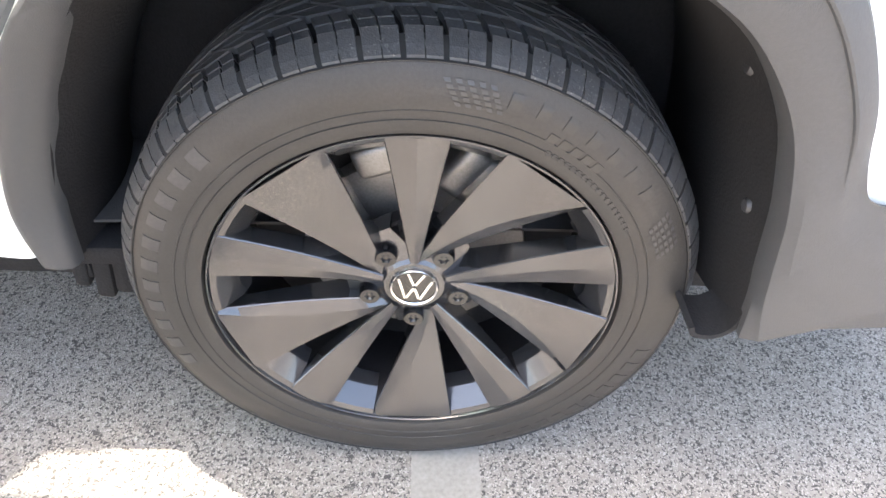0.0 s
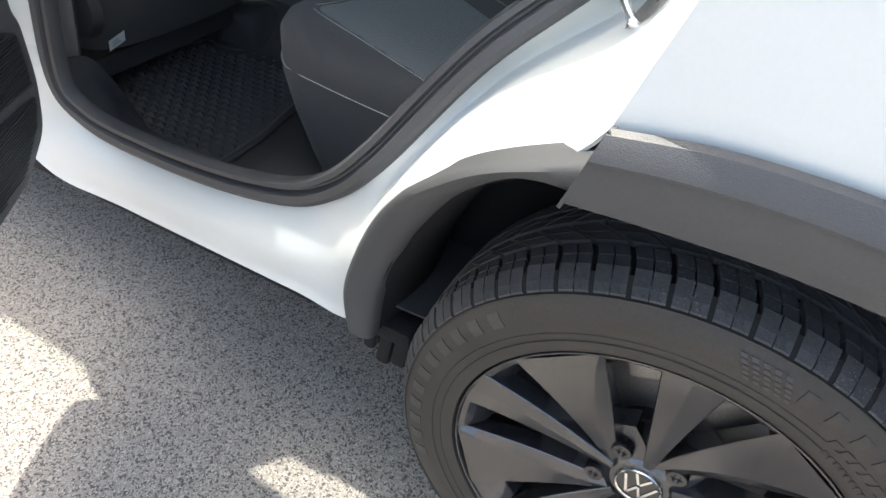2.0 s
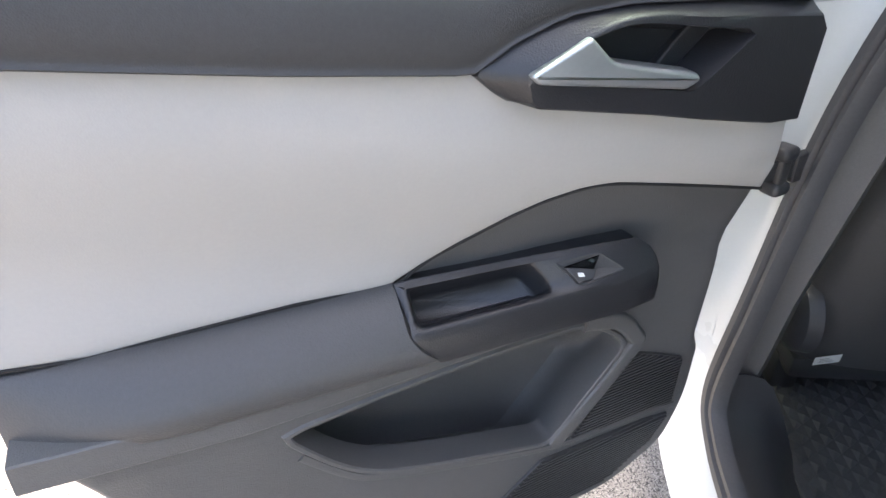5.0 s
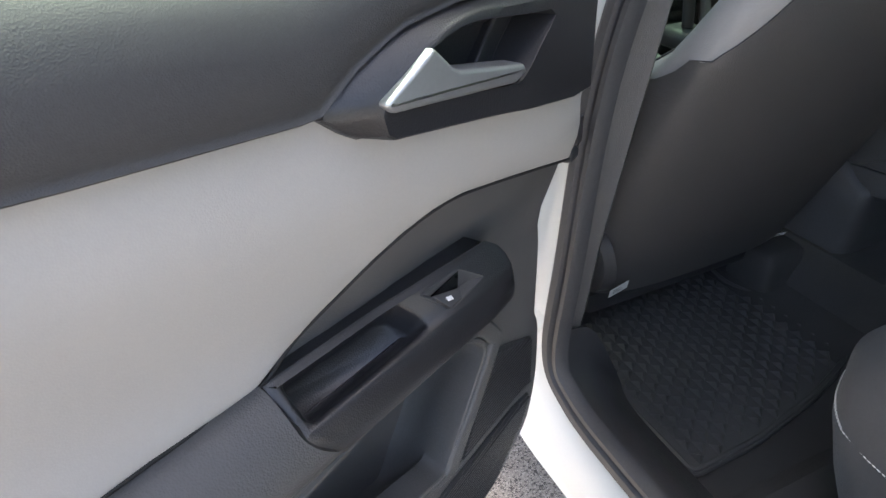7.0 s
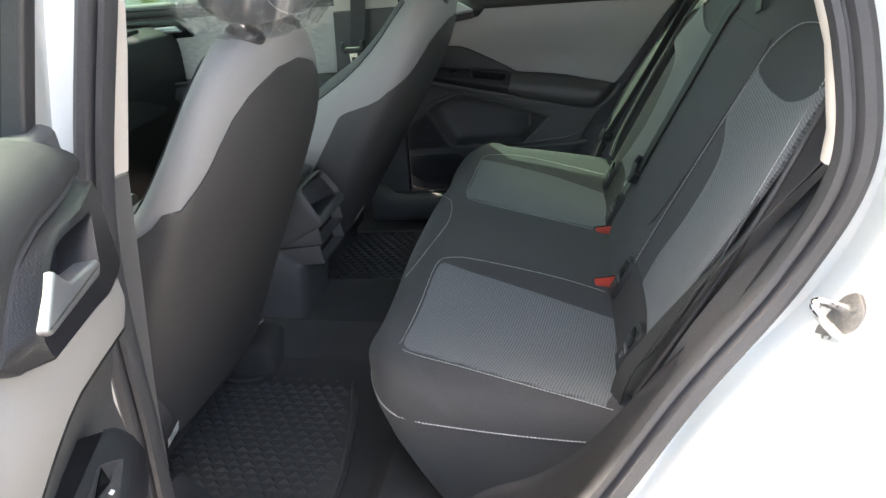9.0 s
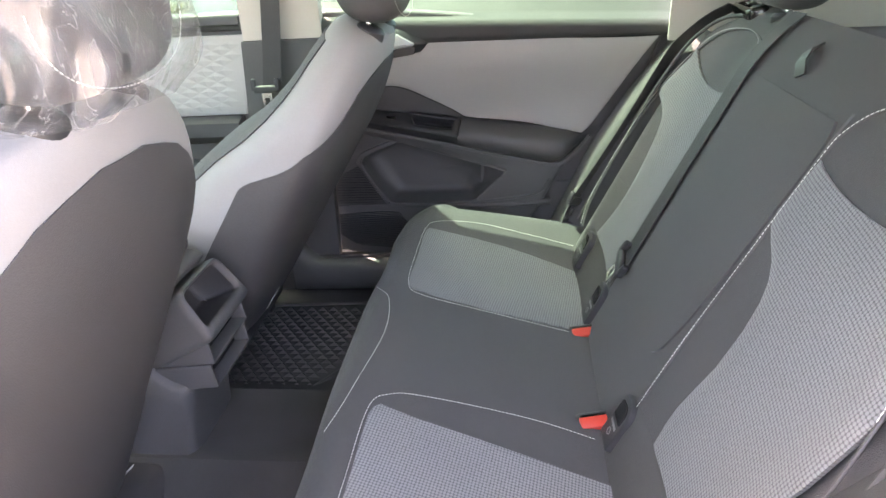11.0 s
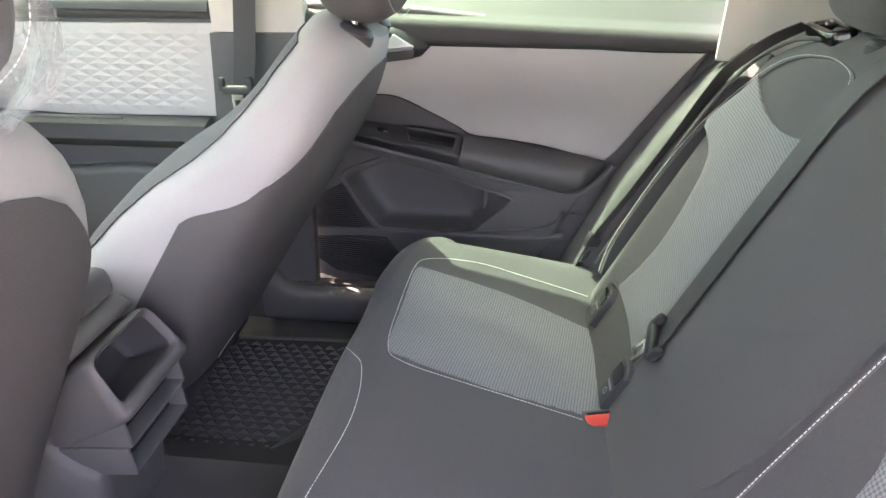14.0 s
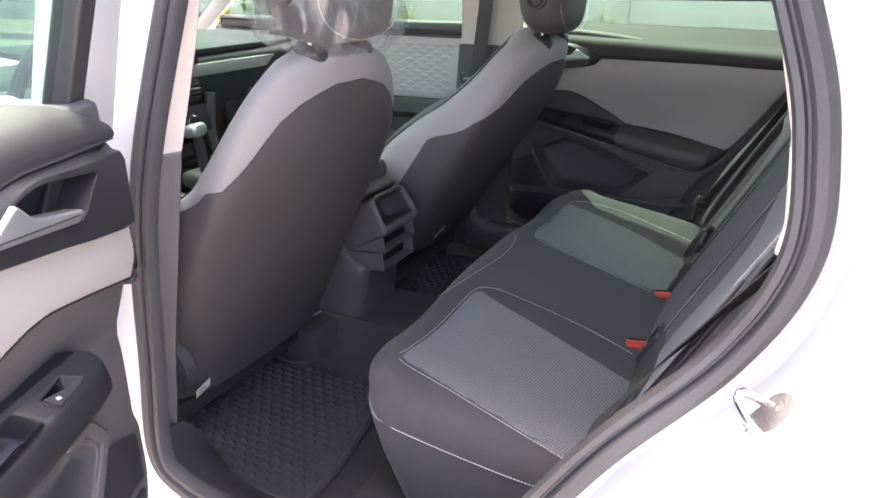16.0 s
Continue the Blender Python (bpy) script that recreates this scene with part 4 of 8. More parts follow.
def rear_door(fr, label, opened):
    """A rear door, seen from its inner side. Places on it: s along it away from the hinge, h up, n into the cabin."""
    flat, out = Matrix.Identity(4), Vector((0, 0, 1))
    def put(name, bm, material, parent, label="", angle=35):
        for v in bm.verts:
            v.co = fr @ v.co
        return part(name, bm, material, parent, label, angle)
    def P(pts):
        return [Vector((-s, h)) for s, h in pts]
    def at(s, h, n):
        return Vector((-s, h, n))
    cols, lines = [-0.4 + 0.045 * k for k in range(20)], [0.42 + 0.024 * k for k in range(29)]
    edge = rounded(P([(-0.462, 1.105), (-0.470, 0.90), (-0.474, 0.75), (-0.468, 0.655), (-0.477, 0.632), (-0.475, 0.55), (-0.452, 0.475), (-0.38, 0.432), (-0.25, 0.425), (-0.12, 0.445),
                      (0.0, 0.49), (0.08, 0.56), (0.135, 0.64), (0.19, 0.745), (0.27, 0.86), (0.36, 0.98), (0.40, 1.105)]), [0.01, 0.03, 0.03, 0.006, 0.008] + [0.03] * 12)
    poc = rounded(P([(0.029, 0.730), (-0.015, 0.672), (-0.052, 0.642), (-0.122, 0.616), (-0.258, 0.574), (-0.351, 0.680), (-0.339, 0.698), (-0.295, 0.731), (-0.189, 0.737), (-0.065, 0.736)]),
                  [0.010, 0.03, 0.03, 0.03, 0.012, 0.014, 0.014, 0.03, 0.03, 0.02])
    hole = rounded(P([(-0.100, 0.828), (-0.213, 0.828), (-0.226, 0.800), (-0.100, 0.800)]), 0.006)
    if not opened:
        poc = P([far_place(p.x, p.y) for p in FAR_POCKET])
        hole = rounded(P([far_place(*q) for q in ((-0.684, 0.804), (-0.800, 0.824), (-0.792, 0.796), (-0.690, 0.780))]), 0.003)
    rec = rounded(P([(-0.176, 1.026), (-0.204, 1.046), (-0.240, 1.056), (-0.264, 1.057), (-0.378, 1.040), (-0.316, 1.001)]), [0.006, 0.02, 0.02, 0.02, 0.003, 0.003])
    bm = skin([[at(-p.x, p.y, d_) for p in ol] for ol, d_ in ((edge, -0.15), (edge, -0.068), (edge, -0.020), (inset(edge, 0.003), -0.0135), (inset(edge, 0.008), -0.010))], True, (True, False))
    loops = [[bm.verts.new(Vector((p.x, p.y, 0))) for p in ol] for ol in (inset(edge, 0.008), inset(poc, -0.006), hole, rec)]
    edges_ = [bm.edges.new((a, b)) for lp in loops for a, b in zip(lp, lp[1:] + lp[:1])]
    bmesh.ops.triangle_fill(bm, use_beauty=True, edges=edges_)
    for lp in loops:
        for v in lp:
            v.co.z = -0.010
    bmesh.ops.remove_doubles(bm, verts=bm.verts, dist=1e-5)
    door = put("rear_door", bend(bm, cols, lines), DOOR_DARK, car, label, angle=50)
    if opened:
        outer = rounded(P([(-0.545, 1.10), (-0.525, 0.90), (-0.49, 0.60), (-0.44, 0.46), (-0.30, 0.40), (-0.05, 0.40), (0.10, 0.47), (0.18, 0.58), (0.27, 0.77), (0.39, 0.94), (0.46, 1.10)]), 0.04)
        put("door_shell", slab(outer, flat, -0.175, -0.142, 0.012), WHITE, door, "white painted door shell")
        # padded belt line that rolls over at its top
        rows = []
        for k in range(61):
            s = -0.462 + 0.895 * k / 60
            b = lerp_table([(-0.465, 1.056), (-0.338, 1.066), (-0.257, 1.070), (-0.203, 1.066), (-0.164, 1.052), (-0.132, 1.034), (0.0, 1.050), (0.136, 1.070), (0.45, 1.090)], s)
            g = (lerp_table([(-0.475, 1.078), (-0.44, 1.094), (-0.40, 1.108), (-0.34, 1.118), (-0.13, 1.118), (0.0, 1.136), (0.136, 1.156), (0.45, 1.176)], s) - b) / 0.086
            back = lerp_table([(-0.475, -0.017), (-0.40, -0.008), (-0.33, 0.0)], s)
            rows.append([at(s, b + q.y * g, q.x + back) for q in curve([(-0.10, -0.004, 0), (0.004, -0.003, 0), (0.0125, 0.004, 0), (0.0155, 0.022, 0), (0.012, 0.046, 0), (0.002, 0.066, 0), (-0.018, 0.080, 0), (-0.05, 0.086, 0), (-0.10, 0.086, 0)], 4)])
        put("belt_pad", skin(rows, True, (True, True)), TOP_PAD, door, "charcoal grained belt-line pad", angle=60)
    else:
        # belt line of the closed door: a ledge under the window with a dark front
        rows = []
        for q in range(13):
            x = -1.03 + 0.90 * q / 12
            zc, zt = 1.058 - 0.044 * (x + 0.706), 1.110 - 0.022 * (x + 0.79)
            zb = 1.000 - 0.010 * (x + 0.70)
            rows.append([Vector((x, p.x, p.y)) for p in rounded([(1.690, zb), (1.625, zb), (1.610, zb + 0.006), (1.604, zb + 0.016), (1.603, zc - 0.012), (1.611, zc), (1.640, zc + 0.014), (1.688, zt), (1.692, zt - 0.02)], 0.006)])
        part("belt_pad", skin(rows, True, (True, True)), TOP_PAD, door, "charcoal grained belt-line pad", angle=50)
    # pale insert, creased along its length
    ins = P([(-0.456, 0.955), (-0.185, 1.012), (-0.152, 1.032), (0.0, 1.051), (0.136, 1.071), (0.385, 1.086), (0.305, 0.962), (0.240, 0.866), (0.222, 0.842), (0.16, 0.835), (0.09, 0.838),
             (0.0, 0.840), (-0.080, 0.836), (-0.108, 0.849), (-0.15, 0.872), (-0.19, 0.893), (-0.218, 0.904), (-0.249, 0.911), (-0.284, 0.911), (-0.36, 0.895), (-0.462, 0.871)])
    put("door_insert", bend(slab(ins, flat, -0.02, 0.0, 0.004), cols, lines), DOOR_LIGHT, door, "pale warm-grey door insert", angle=50)
    # narrow near-black bead that draws the contact shadow along the insert's borders
    for run in (ins[8:], ins[1:6]):
        part_line = [Vector((p.x, p.y, near_depth(-p.x, p.y) - 0.0010)) for p in curve([(q.x, q.y, 0) for q in run], 5)]
        put("insert_shade_line", sweep(part_line, circle(0.0019, 6), up=out), GROOVE, door)
    if opened:
        # armrest pad, cut slantwise where the grip box begins
        rows = []
        for k in range(25):
            f = k / 24
            s = -0.0835 + 0.312 * f
            g = 1 - 0.7 * max(0, (f - 0.55) / 0.45) ** 2
            zt = 0.8395 - 0.004 * f
            ring = [(-0.060, zt, 0), (-0.040, zt, 0), (-0.028, zt - 0.005, 0), (-0.014, zt - 0.016, 0), (-0.002, zt - 0.030, 0.05), (0.006, zt - 0.043, 0.4), (0.006, zt - 0.057, 1.0), (-0.004, zt - 0.063, 1.0), (-0.060, zt - 0.066, 1.0)]
            rows.append([at(s - 0.024 * q.z * max(0, 1 - 3 * f), q.y, -0.045 + (q.x + 0.045) * g) for q in curve(ring, 3)])
        put("armrest_pad", skin(rows, True, (True, True)), DOOR_PAD, door, "charcoal padded armrest", angle=60)
        # grip box: a sloping tray (b runs from its upper edge to its crest, d out of it) with a pit, and a front skirt
        def tray(p, d):
            s, b = -p.x, p.y
            ht = lerp_table([(-0.345, 0.841), (-0.30, 0.842), (-0.195, 0.838), (-0.08, 0.8405)], s)
            nt = lerp_table([(-0.345, -0.018), (-0.30, -0.022), (-0.195, -0.036), (-0.08, -0.038)], s)
            return at(s, ht + (0.806 - ht) * b + 0.75 * d, nt + (0.0 - nt) * b + 0.66 * d)
        def skirt(p, f):
            q = tray(p, 0)
            return q + Vector((1, 0, 0)) * (0.024 * f * max(0, 1 - (p.x - 0.0815) / 0.12) * min(1, max(0, p.y))) + Vector((0, 1, 0)) * (-0.029 * f * min(1, 1.2 * p.y)) + out * ((0.008 if f < 0.9 else 0.004) * f * min(1, 1.2 * p.y))
        Q = lambda pts: [Vector((-s, b * 0.05)) for s, b in pts]
        un = lambda p: Vector((p.x, p.y / 0.05))
        boxo = rounded(Q([(-0.0842, -0.02), (-0.330, -0.02), (-0.342, 0.35), (-0.345, 0.75), (-0.336, 1.04), (-0.0842, 1.04)]), [0.001, 0.004, 0.012, 0.012, 0.012, 0.001])
        opening = rounded(Q([(-0.096, 0.10), (-0.214, 0.07), (-0.230, 0.76), (-0.096, 0.80)]), [0.006, 0.012, 0.012, 0.006])
        c = Vector((0.150, 0.022))
        O, H = ring_by_angle(boxo, c, 96), ring_by_angle(opening, c, 96)
        rows = [[skirt(un(p), 1.08) - out * 0.03 for p in inset(O, 0.003)], [skirt(un(p), 1.0) for p in inset(O, 0.0015)], [skirt(un(p), 0.9) for p in O], [skirt(un(p), 0.5) for p in O], [skirt(un(p), 0.14) for p in O], [tray(un(p), 0.0005) for p in inset(O, 0.0025)],
                [tray(un(p), 0.0015) for p in inset(O, 0.007)], [tray(un(p), 0.001) for p in inset(H, -0.003)], [tray(un(p), -0.003) for p in H], [tray(un(p), -0.030) for p in inset(H, 0.002)], [tray(un(p), -0.034) for p in inset(H, 0.007)]]
        arm = put("armrest_grip", skin(rows, True, (False, True)), GRIP, door, "black plastic grip box with open pocket", angle=60)
        def plate(pts, d0, d1, rad):
            o_ = [un(p) for p in rounded(Q(pts), rad)]
            i_ = [un(p) for p in inset(rounded(Q(pts), rad), 0.0008)]
            return skin([[tray(p, d0) for p in o_], [tray(p, d1 - 0.0006) for p in o_], [tray(p, d1) for p in i_]], True, (True, True))
        sw = [(-0.234, 0.20), (-0.282, 0.16), (-0.306, 0.66), (-0.256, 0.80)]
        ring_o, ring_i = rounded(Q(sw), 0.006), inset(rounded(Q(sw), 0.006), 0.0035)
        put("switch_surround", skin([[tray(un(p), -0.002) for p in ring_o], [tray(un(p), 0.0022) for p in ring_o], [tray(un(p), 0.0024) for p in inset(ring_o, 0.001)], [tray(un(p), 0.0012) for p in ring_i]], True, (False, True)), BLACK, arm)
        put("switch_well", plate([(-0.243, 0.34), (-0.282, 0.22), (-0.272, 0.52)], 0.0, 0.0018, 0.001), GLOSS_BLACK, arm)
        put("window_switch", plate([(-0.243, 0.36), (-0.272, 0.53), (-0.268, 0.72), (-0.252, 0.74)], 0.0, 0.0055, 0.002), BLACK, arm, "black window switch")
        put("switch_symbol", plate([(-0.253, 0.52), (-0.259, 0.55), (-0.2595, 0.64), (-0.2535, 0.62)], 0.0055, 0.0060, 0.0006), PAPER, arm)
    else:
        far_armrest(door)
    # handle surround with a broad bevel, recess and lever
    def proud(s):
        return lerp_table([(-0.475, 0.002), (-0.40, 0.012), (-0.33, 0.021), (-0.12, 0.021)], s)
    esc = rounded(P([(-0.131, 1.034), (-0.160, 1.009), (-0.286, 0.984), (-0.462, 0.944), (-0.469, 1.052), (-0.400, 1.061), (-0.338, 1.066), (-0.257, 1.070), (-0.203, 1.066), (-0.164, 1.052)]), [0.003, 0.004, 0.02, 0.004, 0.008, 0.05, 0.05, 0.04, 0.03, 0.03])
    face = rounded(P([(-0.170, 1.027), (-0.175, 1.007), (-0.286, 0.986), (-0.460, 0.946), (-0.466, 1.041), (-0.400, 1.048), (-0.338, 1.055), (-0.270, 1.062), (-0.238, 1.060), (-0.198, 1.045)]), [0.004, 0.004, 0.02, 0.004, 0.008, 0.05, 0.05, 0.02, 0.03, 0.03])
    c = Vector((0.270, 1.030))
    O, F, H = (ring_by_angle(q, c, 96) for q in (esc, face, rec))
    lift = lambda p, n: at(-p.x, p.y, proud(-p.x) + n)
    rows = [[lift(p, -0.05) for p in O], [lift(p, -0.014) for p in O], [lift(p, -0.011) for p in inset(O, 0.0015)], [lift(p, 0.001) for p in inset(F, -0.001)], [lift(p, 0.0025) for p in inset(F, 0.0005)], [lift(p, 0.003) for p in inset(H, -0.0006)], [lift(p, 0.0015) for p in H], [lift(p, -0.026) for p in inset(H, 0.004)], [lift(p, -0.034) for p in inset(H, 0.010)]]
    surround = put("handle_surround", skin(rows, True, (False, True)), GRIP, door, "black handle surround", angle=40)
    lever = rounded(P([(-0.170, 1.031), (-0.216, 1.053), (-0.237, 1.033), (-0.315, 1.016), (-0.3185, 1.010), (-0.306, 1.004), (-0.176, 1.024)]), [0.003, 0.003, 0.008, 0.003, 0.003, 0.004, 0.004])
    bm = slab(lever, flat, 0.010, 0.0285, 0.0035)
    put("door_handle", bm, SILVER, surround, "satin silver inner door handle")
    post = [at(-0.340, 1.045, -0.01), at(-0.322, 1.025, -0.012), at(-0.305, 1.008, -0.01)]
    put("handle_web", sweep(post, rounded([(-0.010, -0.006), (0.010, -0.006), (0.010, 0.006), (-0.010, 0.006)], 0.003), up=out), GRIP, surround)
    # map pocket with its smooth inner walls
    if opened:
        c = Vector((0.17, 0.665))
        H = ring_by_angle(poc, c, 200)
        deep = lambda p, n: at(-p.x, p.y, near_depth(-p.x, p.y) + n)
        rows = [[deep(p, -0.010) for p in inset(H, -0.007)], [deep(p, -0.0075) for p in inset(H, -0.005)], [deep(p, -0.0075) for p in inset(H, -0.0015)], [deep(p, -0.009) for p in H], [deep(p, -0.040) for p in inset(H, 0.0015)]]
        centre = sum(H, Vector((0, 0))) / len(H)
        rows += [[deep(p.lerp(centre, f), -d) - Vector((0.02 * d / 0.09, 0.050 * d / 0.09, 0)) for p in H] for f, d in ((0.012, 0.060), (0.03, 0.080), (0.08, 0.090), (0.25, 0.094), (0.6, 0.095))]
        pocket = put("map_pocket", skin(rows, True, (False, True)), DOOR_DARK, door, "deep charcoal map pocket", angle=38)
        # raised frame round the pocket's forward end
        lip = curve([(-0.290, 0.737, 0), (-0.337, 0.722, 0), (-0.366, 0.690, 0), (-0.368, 0.676, 0), (-0.330, 0.632, 0), (-0.265, 0.566, 0)], 6)
        put("pocket_rim", sweep([at(p.x, p.y, near_depth(p.x, p.y) - 0.010) for p in lip], rounded([(-0.013, -0.006), (0.012, -0.006), (0.010, 0.006), (-0.009, 0.006)], 0.004), up=out), DOOR_DARK, pocket, angle=50)
        # ridge between the two grilles, running on as the pocket's lower lip
        ridge = curve([(0.02, 0.700, 0), (-0.022, 0.653, 0), (-0.056, 0.632, 0), (-0.122, 0.607, 0), (-0.258, 0.564, 0), (-0.36, 0.552, 0), (-0.454, 0.545, 0)], 6)
        put("panel_ridge", sweep([at(p.x, p.y, near_depth(p.x, p.y) - 0.010) for p in ridge], [(-0.007, -0.004), (-0.004, 0.002), (0.0, 0.003), (0.004, 0.002), (0.007, -0.004)], up=out), DOOR_DARK, door, angle=40)
    else:
        far_pocket(door)
    # lower strip that steps in under the armrest
    if opened:
        low = curve([(0.225, 0.772, 0), (0.10, 0.768, 0), (0.0, 0.766, 0), (-0.11, 0.764, 0), (-0.30, 0.762, 0)], 8)
        put("panel_step", sweep([at(p.x, p.y, near_depth(p.x, p.y - 0.02) - 0.006) for p in low], [(-0.018, -0.03), (-0.0165, 0.0005), (-0.015, 0.002), (0.011, 0.003), (0.0125, 0.002), (0.016, -0.012)], up=out), DOOR_DARK, door, angle=30)
    # ribbed loudspeaker grilles
    g1 = P([(-0.363, 0.668), (-0.450, 0.628), (-0.447, 0.556), (-0.285, 0.566)])
    g2 = P([(-0.447, 0.535), (-0.25, 0.548), (-0.185, 0.500), (-0.090, 0.484), (-0.13, 0.468), (-0.26, 0.450), (-0.365, 0.458), (-0.425, 0.495)])
    for gp, nm in ((g1, "upper_speaker_grille"), (g2, "lower_speaker_grille")):
        bm = bend(slab(rounded(gp, 0.004), flat, -0.02, -0.0065, 0.001), cols, lines)
        h = min(p.y for p in gp) + 0.003
        while h < max(p.y for p in gp) - 0.002:
            xs = sorted(a.x + (b.x - a.x) * (h - a.y) / (b.y - a.y) for a, b in zip(gp, gp[1:] + gp[:1]) if (a.y - h) * (b.y - h) < 0)
            for x0, x1 in zip(xs[::2], xs[1::2]):
                x0, x1 = x0 + 0.003, x1 - 0.003
                if x1 - x0 > 0.006:
                    n0, n1 = near_depth(-x0, h), near_depth(-x1, h)
                    own = [Vector((x, h + dy, nn + dz)) for dz in (-0.0070, -0.0034) for x, dy, nn in ((x0, -0.0010, n0), (x1, -0.0010, n1), (x1, 0.0010, n1), (x0, 0.0010, n0))]
                    skin([own[:4], own[4:]], True, (True, True), bm)
            h += 0.0044
        put(nm, bm, BLACK, door, "ribbed black loudspeaker grille")
    if opened:
        # window frame above the belt line, leaning inwards, with its glass
        post = [at(-0.438, 1.08, -0.046), at(-0.443, 1.2, -0.008), at(-0.44, 1.47, 0.085)]
        put("window_frame_post", sweep(post, rounded([(-0.018, -0.018), (0.018, -0.018), (0.018, 0.014), (-0.018, 0.014)], 0.006), up=out), BLACK, door, "black window frame post")
        post = [at(-0.508, 1.04, -0.062), at(-0.512, 1.2, -0.022), at(-0.508, 1.50, 0.075)]
        put("door_frame_edge", sweep(post, rounded([(-0.052, -0.03), (0.052, -0.03), (0.052, 0.012), (-0.052, 0.012)], 0.010), up=out), WHITE, door)
        top = [at(-0.53, 1.49, 0.075), at(-0.2, 1.53, 0.09), at(0.0, 1.54, 0.095), at(0.30, 1.48, 0.08), at(0.47, 1.28, 0.015), at(0.47, 1.06, -0.065)]
        put("window_frame_header", sweep(curve(top, 6), rounded([(-0.04, -0.03), (0.04, -0.03), (0.04, 0.03), (-0.04, 0.03)], 0.01), up=out), WHITE, door)
        put("window_glass", skin([[at(-0.43, 1.07, -0.055), at(0.45, 1.09, -0.055)], [at(-0.435, 1.2, -0.012), at(0.45, 1.2, -0.012)], [at(-0.43, 1.47, 0.078), at(0.30, 1.47, 0.078)]], False), TINT, door)
    return door


rear_door(DOOR_L, "open white rear door with a grey and charcoal trim panel", True)

rear_door(FarFrame(), "closed rear door with a grey and charcoal trim panel", False)


# ---- front seats ----
WIDE = [(-0.06, 0.258), (0.0, 0.264), (0.2, 0.268), (0.36, 0.265), (0.46, 0.256), (0.52, 0.242), (0.56, 0.226), (0.60, 0.198), (0.635, 0.163), (0.655, 0.125), (0.668, 0.07)]
DEEP = [(-0.06, 0.25), (0.15, 0.25), (0.25, 0.225), (0.33, 0.195), (0.42, 0.150), (0.52, 0.120), (0.58, 0.105), (0.635, 0.085), (0.655, 0.065), (0.668, 0.03)]
COVER = [(-0.07, 0.13), (0.327, 0.122), (0.345, 0.113), (0.395, 0.068), (0.42, 0.052), (0.445, 0.043)]


def spow(a, e):
    return math.copysign(abs(a) ** e, a)


def seat_depth(v):
    """Thickness of the backrest at height v."""
    return lerp_table(DEEP, v) * (1 - SLIM * min(1, max(0, (v - 0.15) / 0.25)))


SLIM = 0.0


def back_ring(v, phi, out=0.0):
    """A point of the backrest's hull at height v; phi 0 is the middle of the rear side."""
    w, t = lerp_table(WIDE, v) + out, seat_depth(v) + 2 * out
    e = 2 / lerp_table([(-0.06, 5.0), (0.30, 4.2), (0.55, 3.0), (0.668, 2.6)], v)
    x = w * spow(math.sin(phi), e)
    z = -t / 2 + out + t / 2 * spow(math.cos(phi), e)
    bow = 0.012 * max(0.0, 1 - (x / w) ** 2) * (1 if math.cos(phi) > 0 else -2.2)
    lean = -0.03 * max(0.0, (v - 0.45) / 0.2) ** 2
    return Vector((x, v, z + bow + lean))


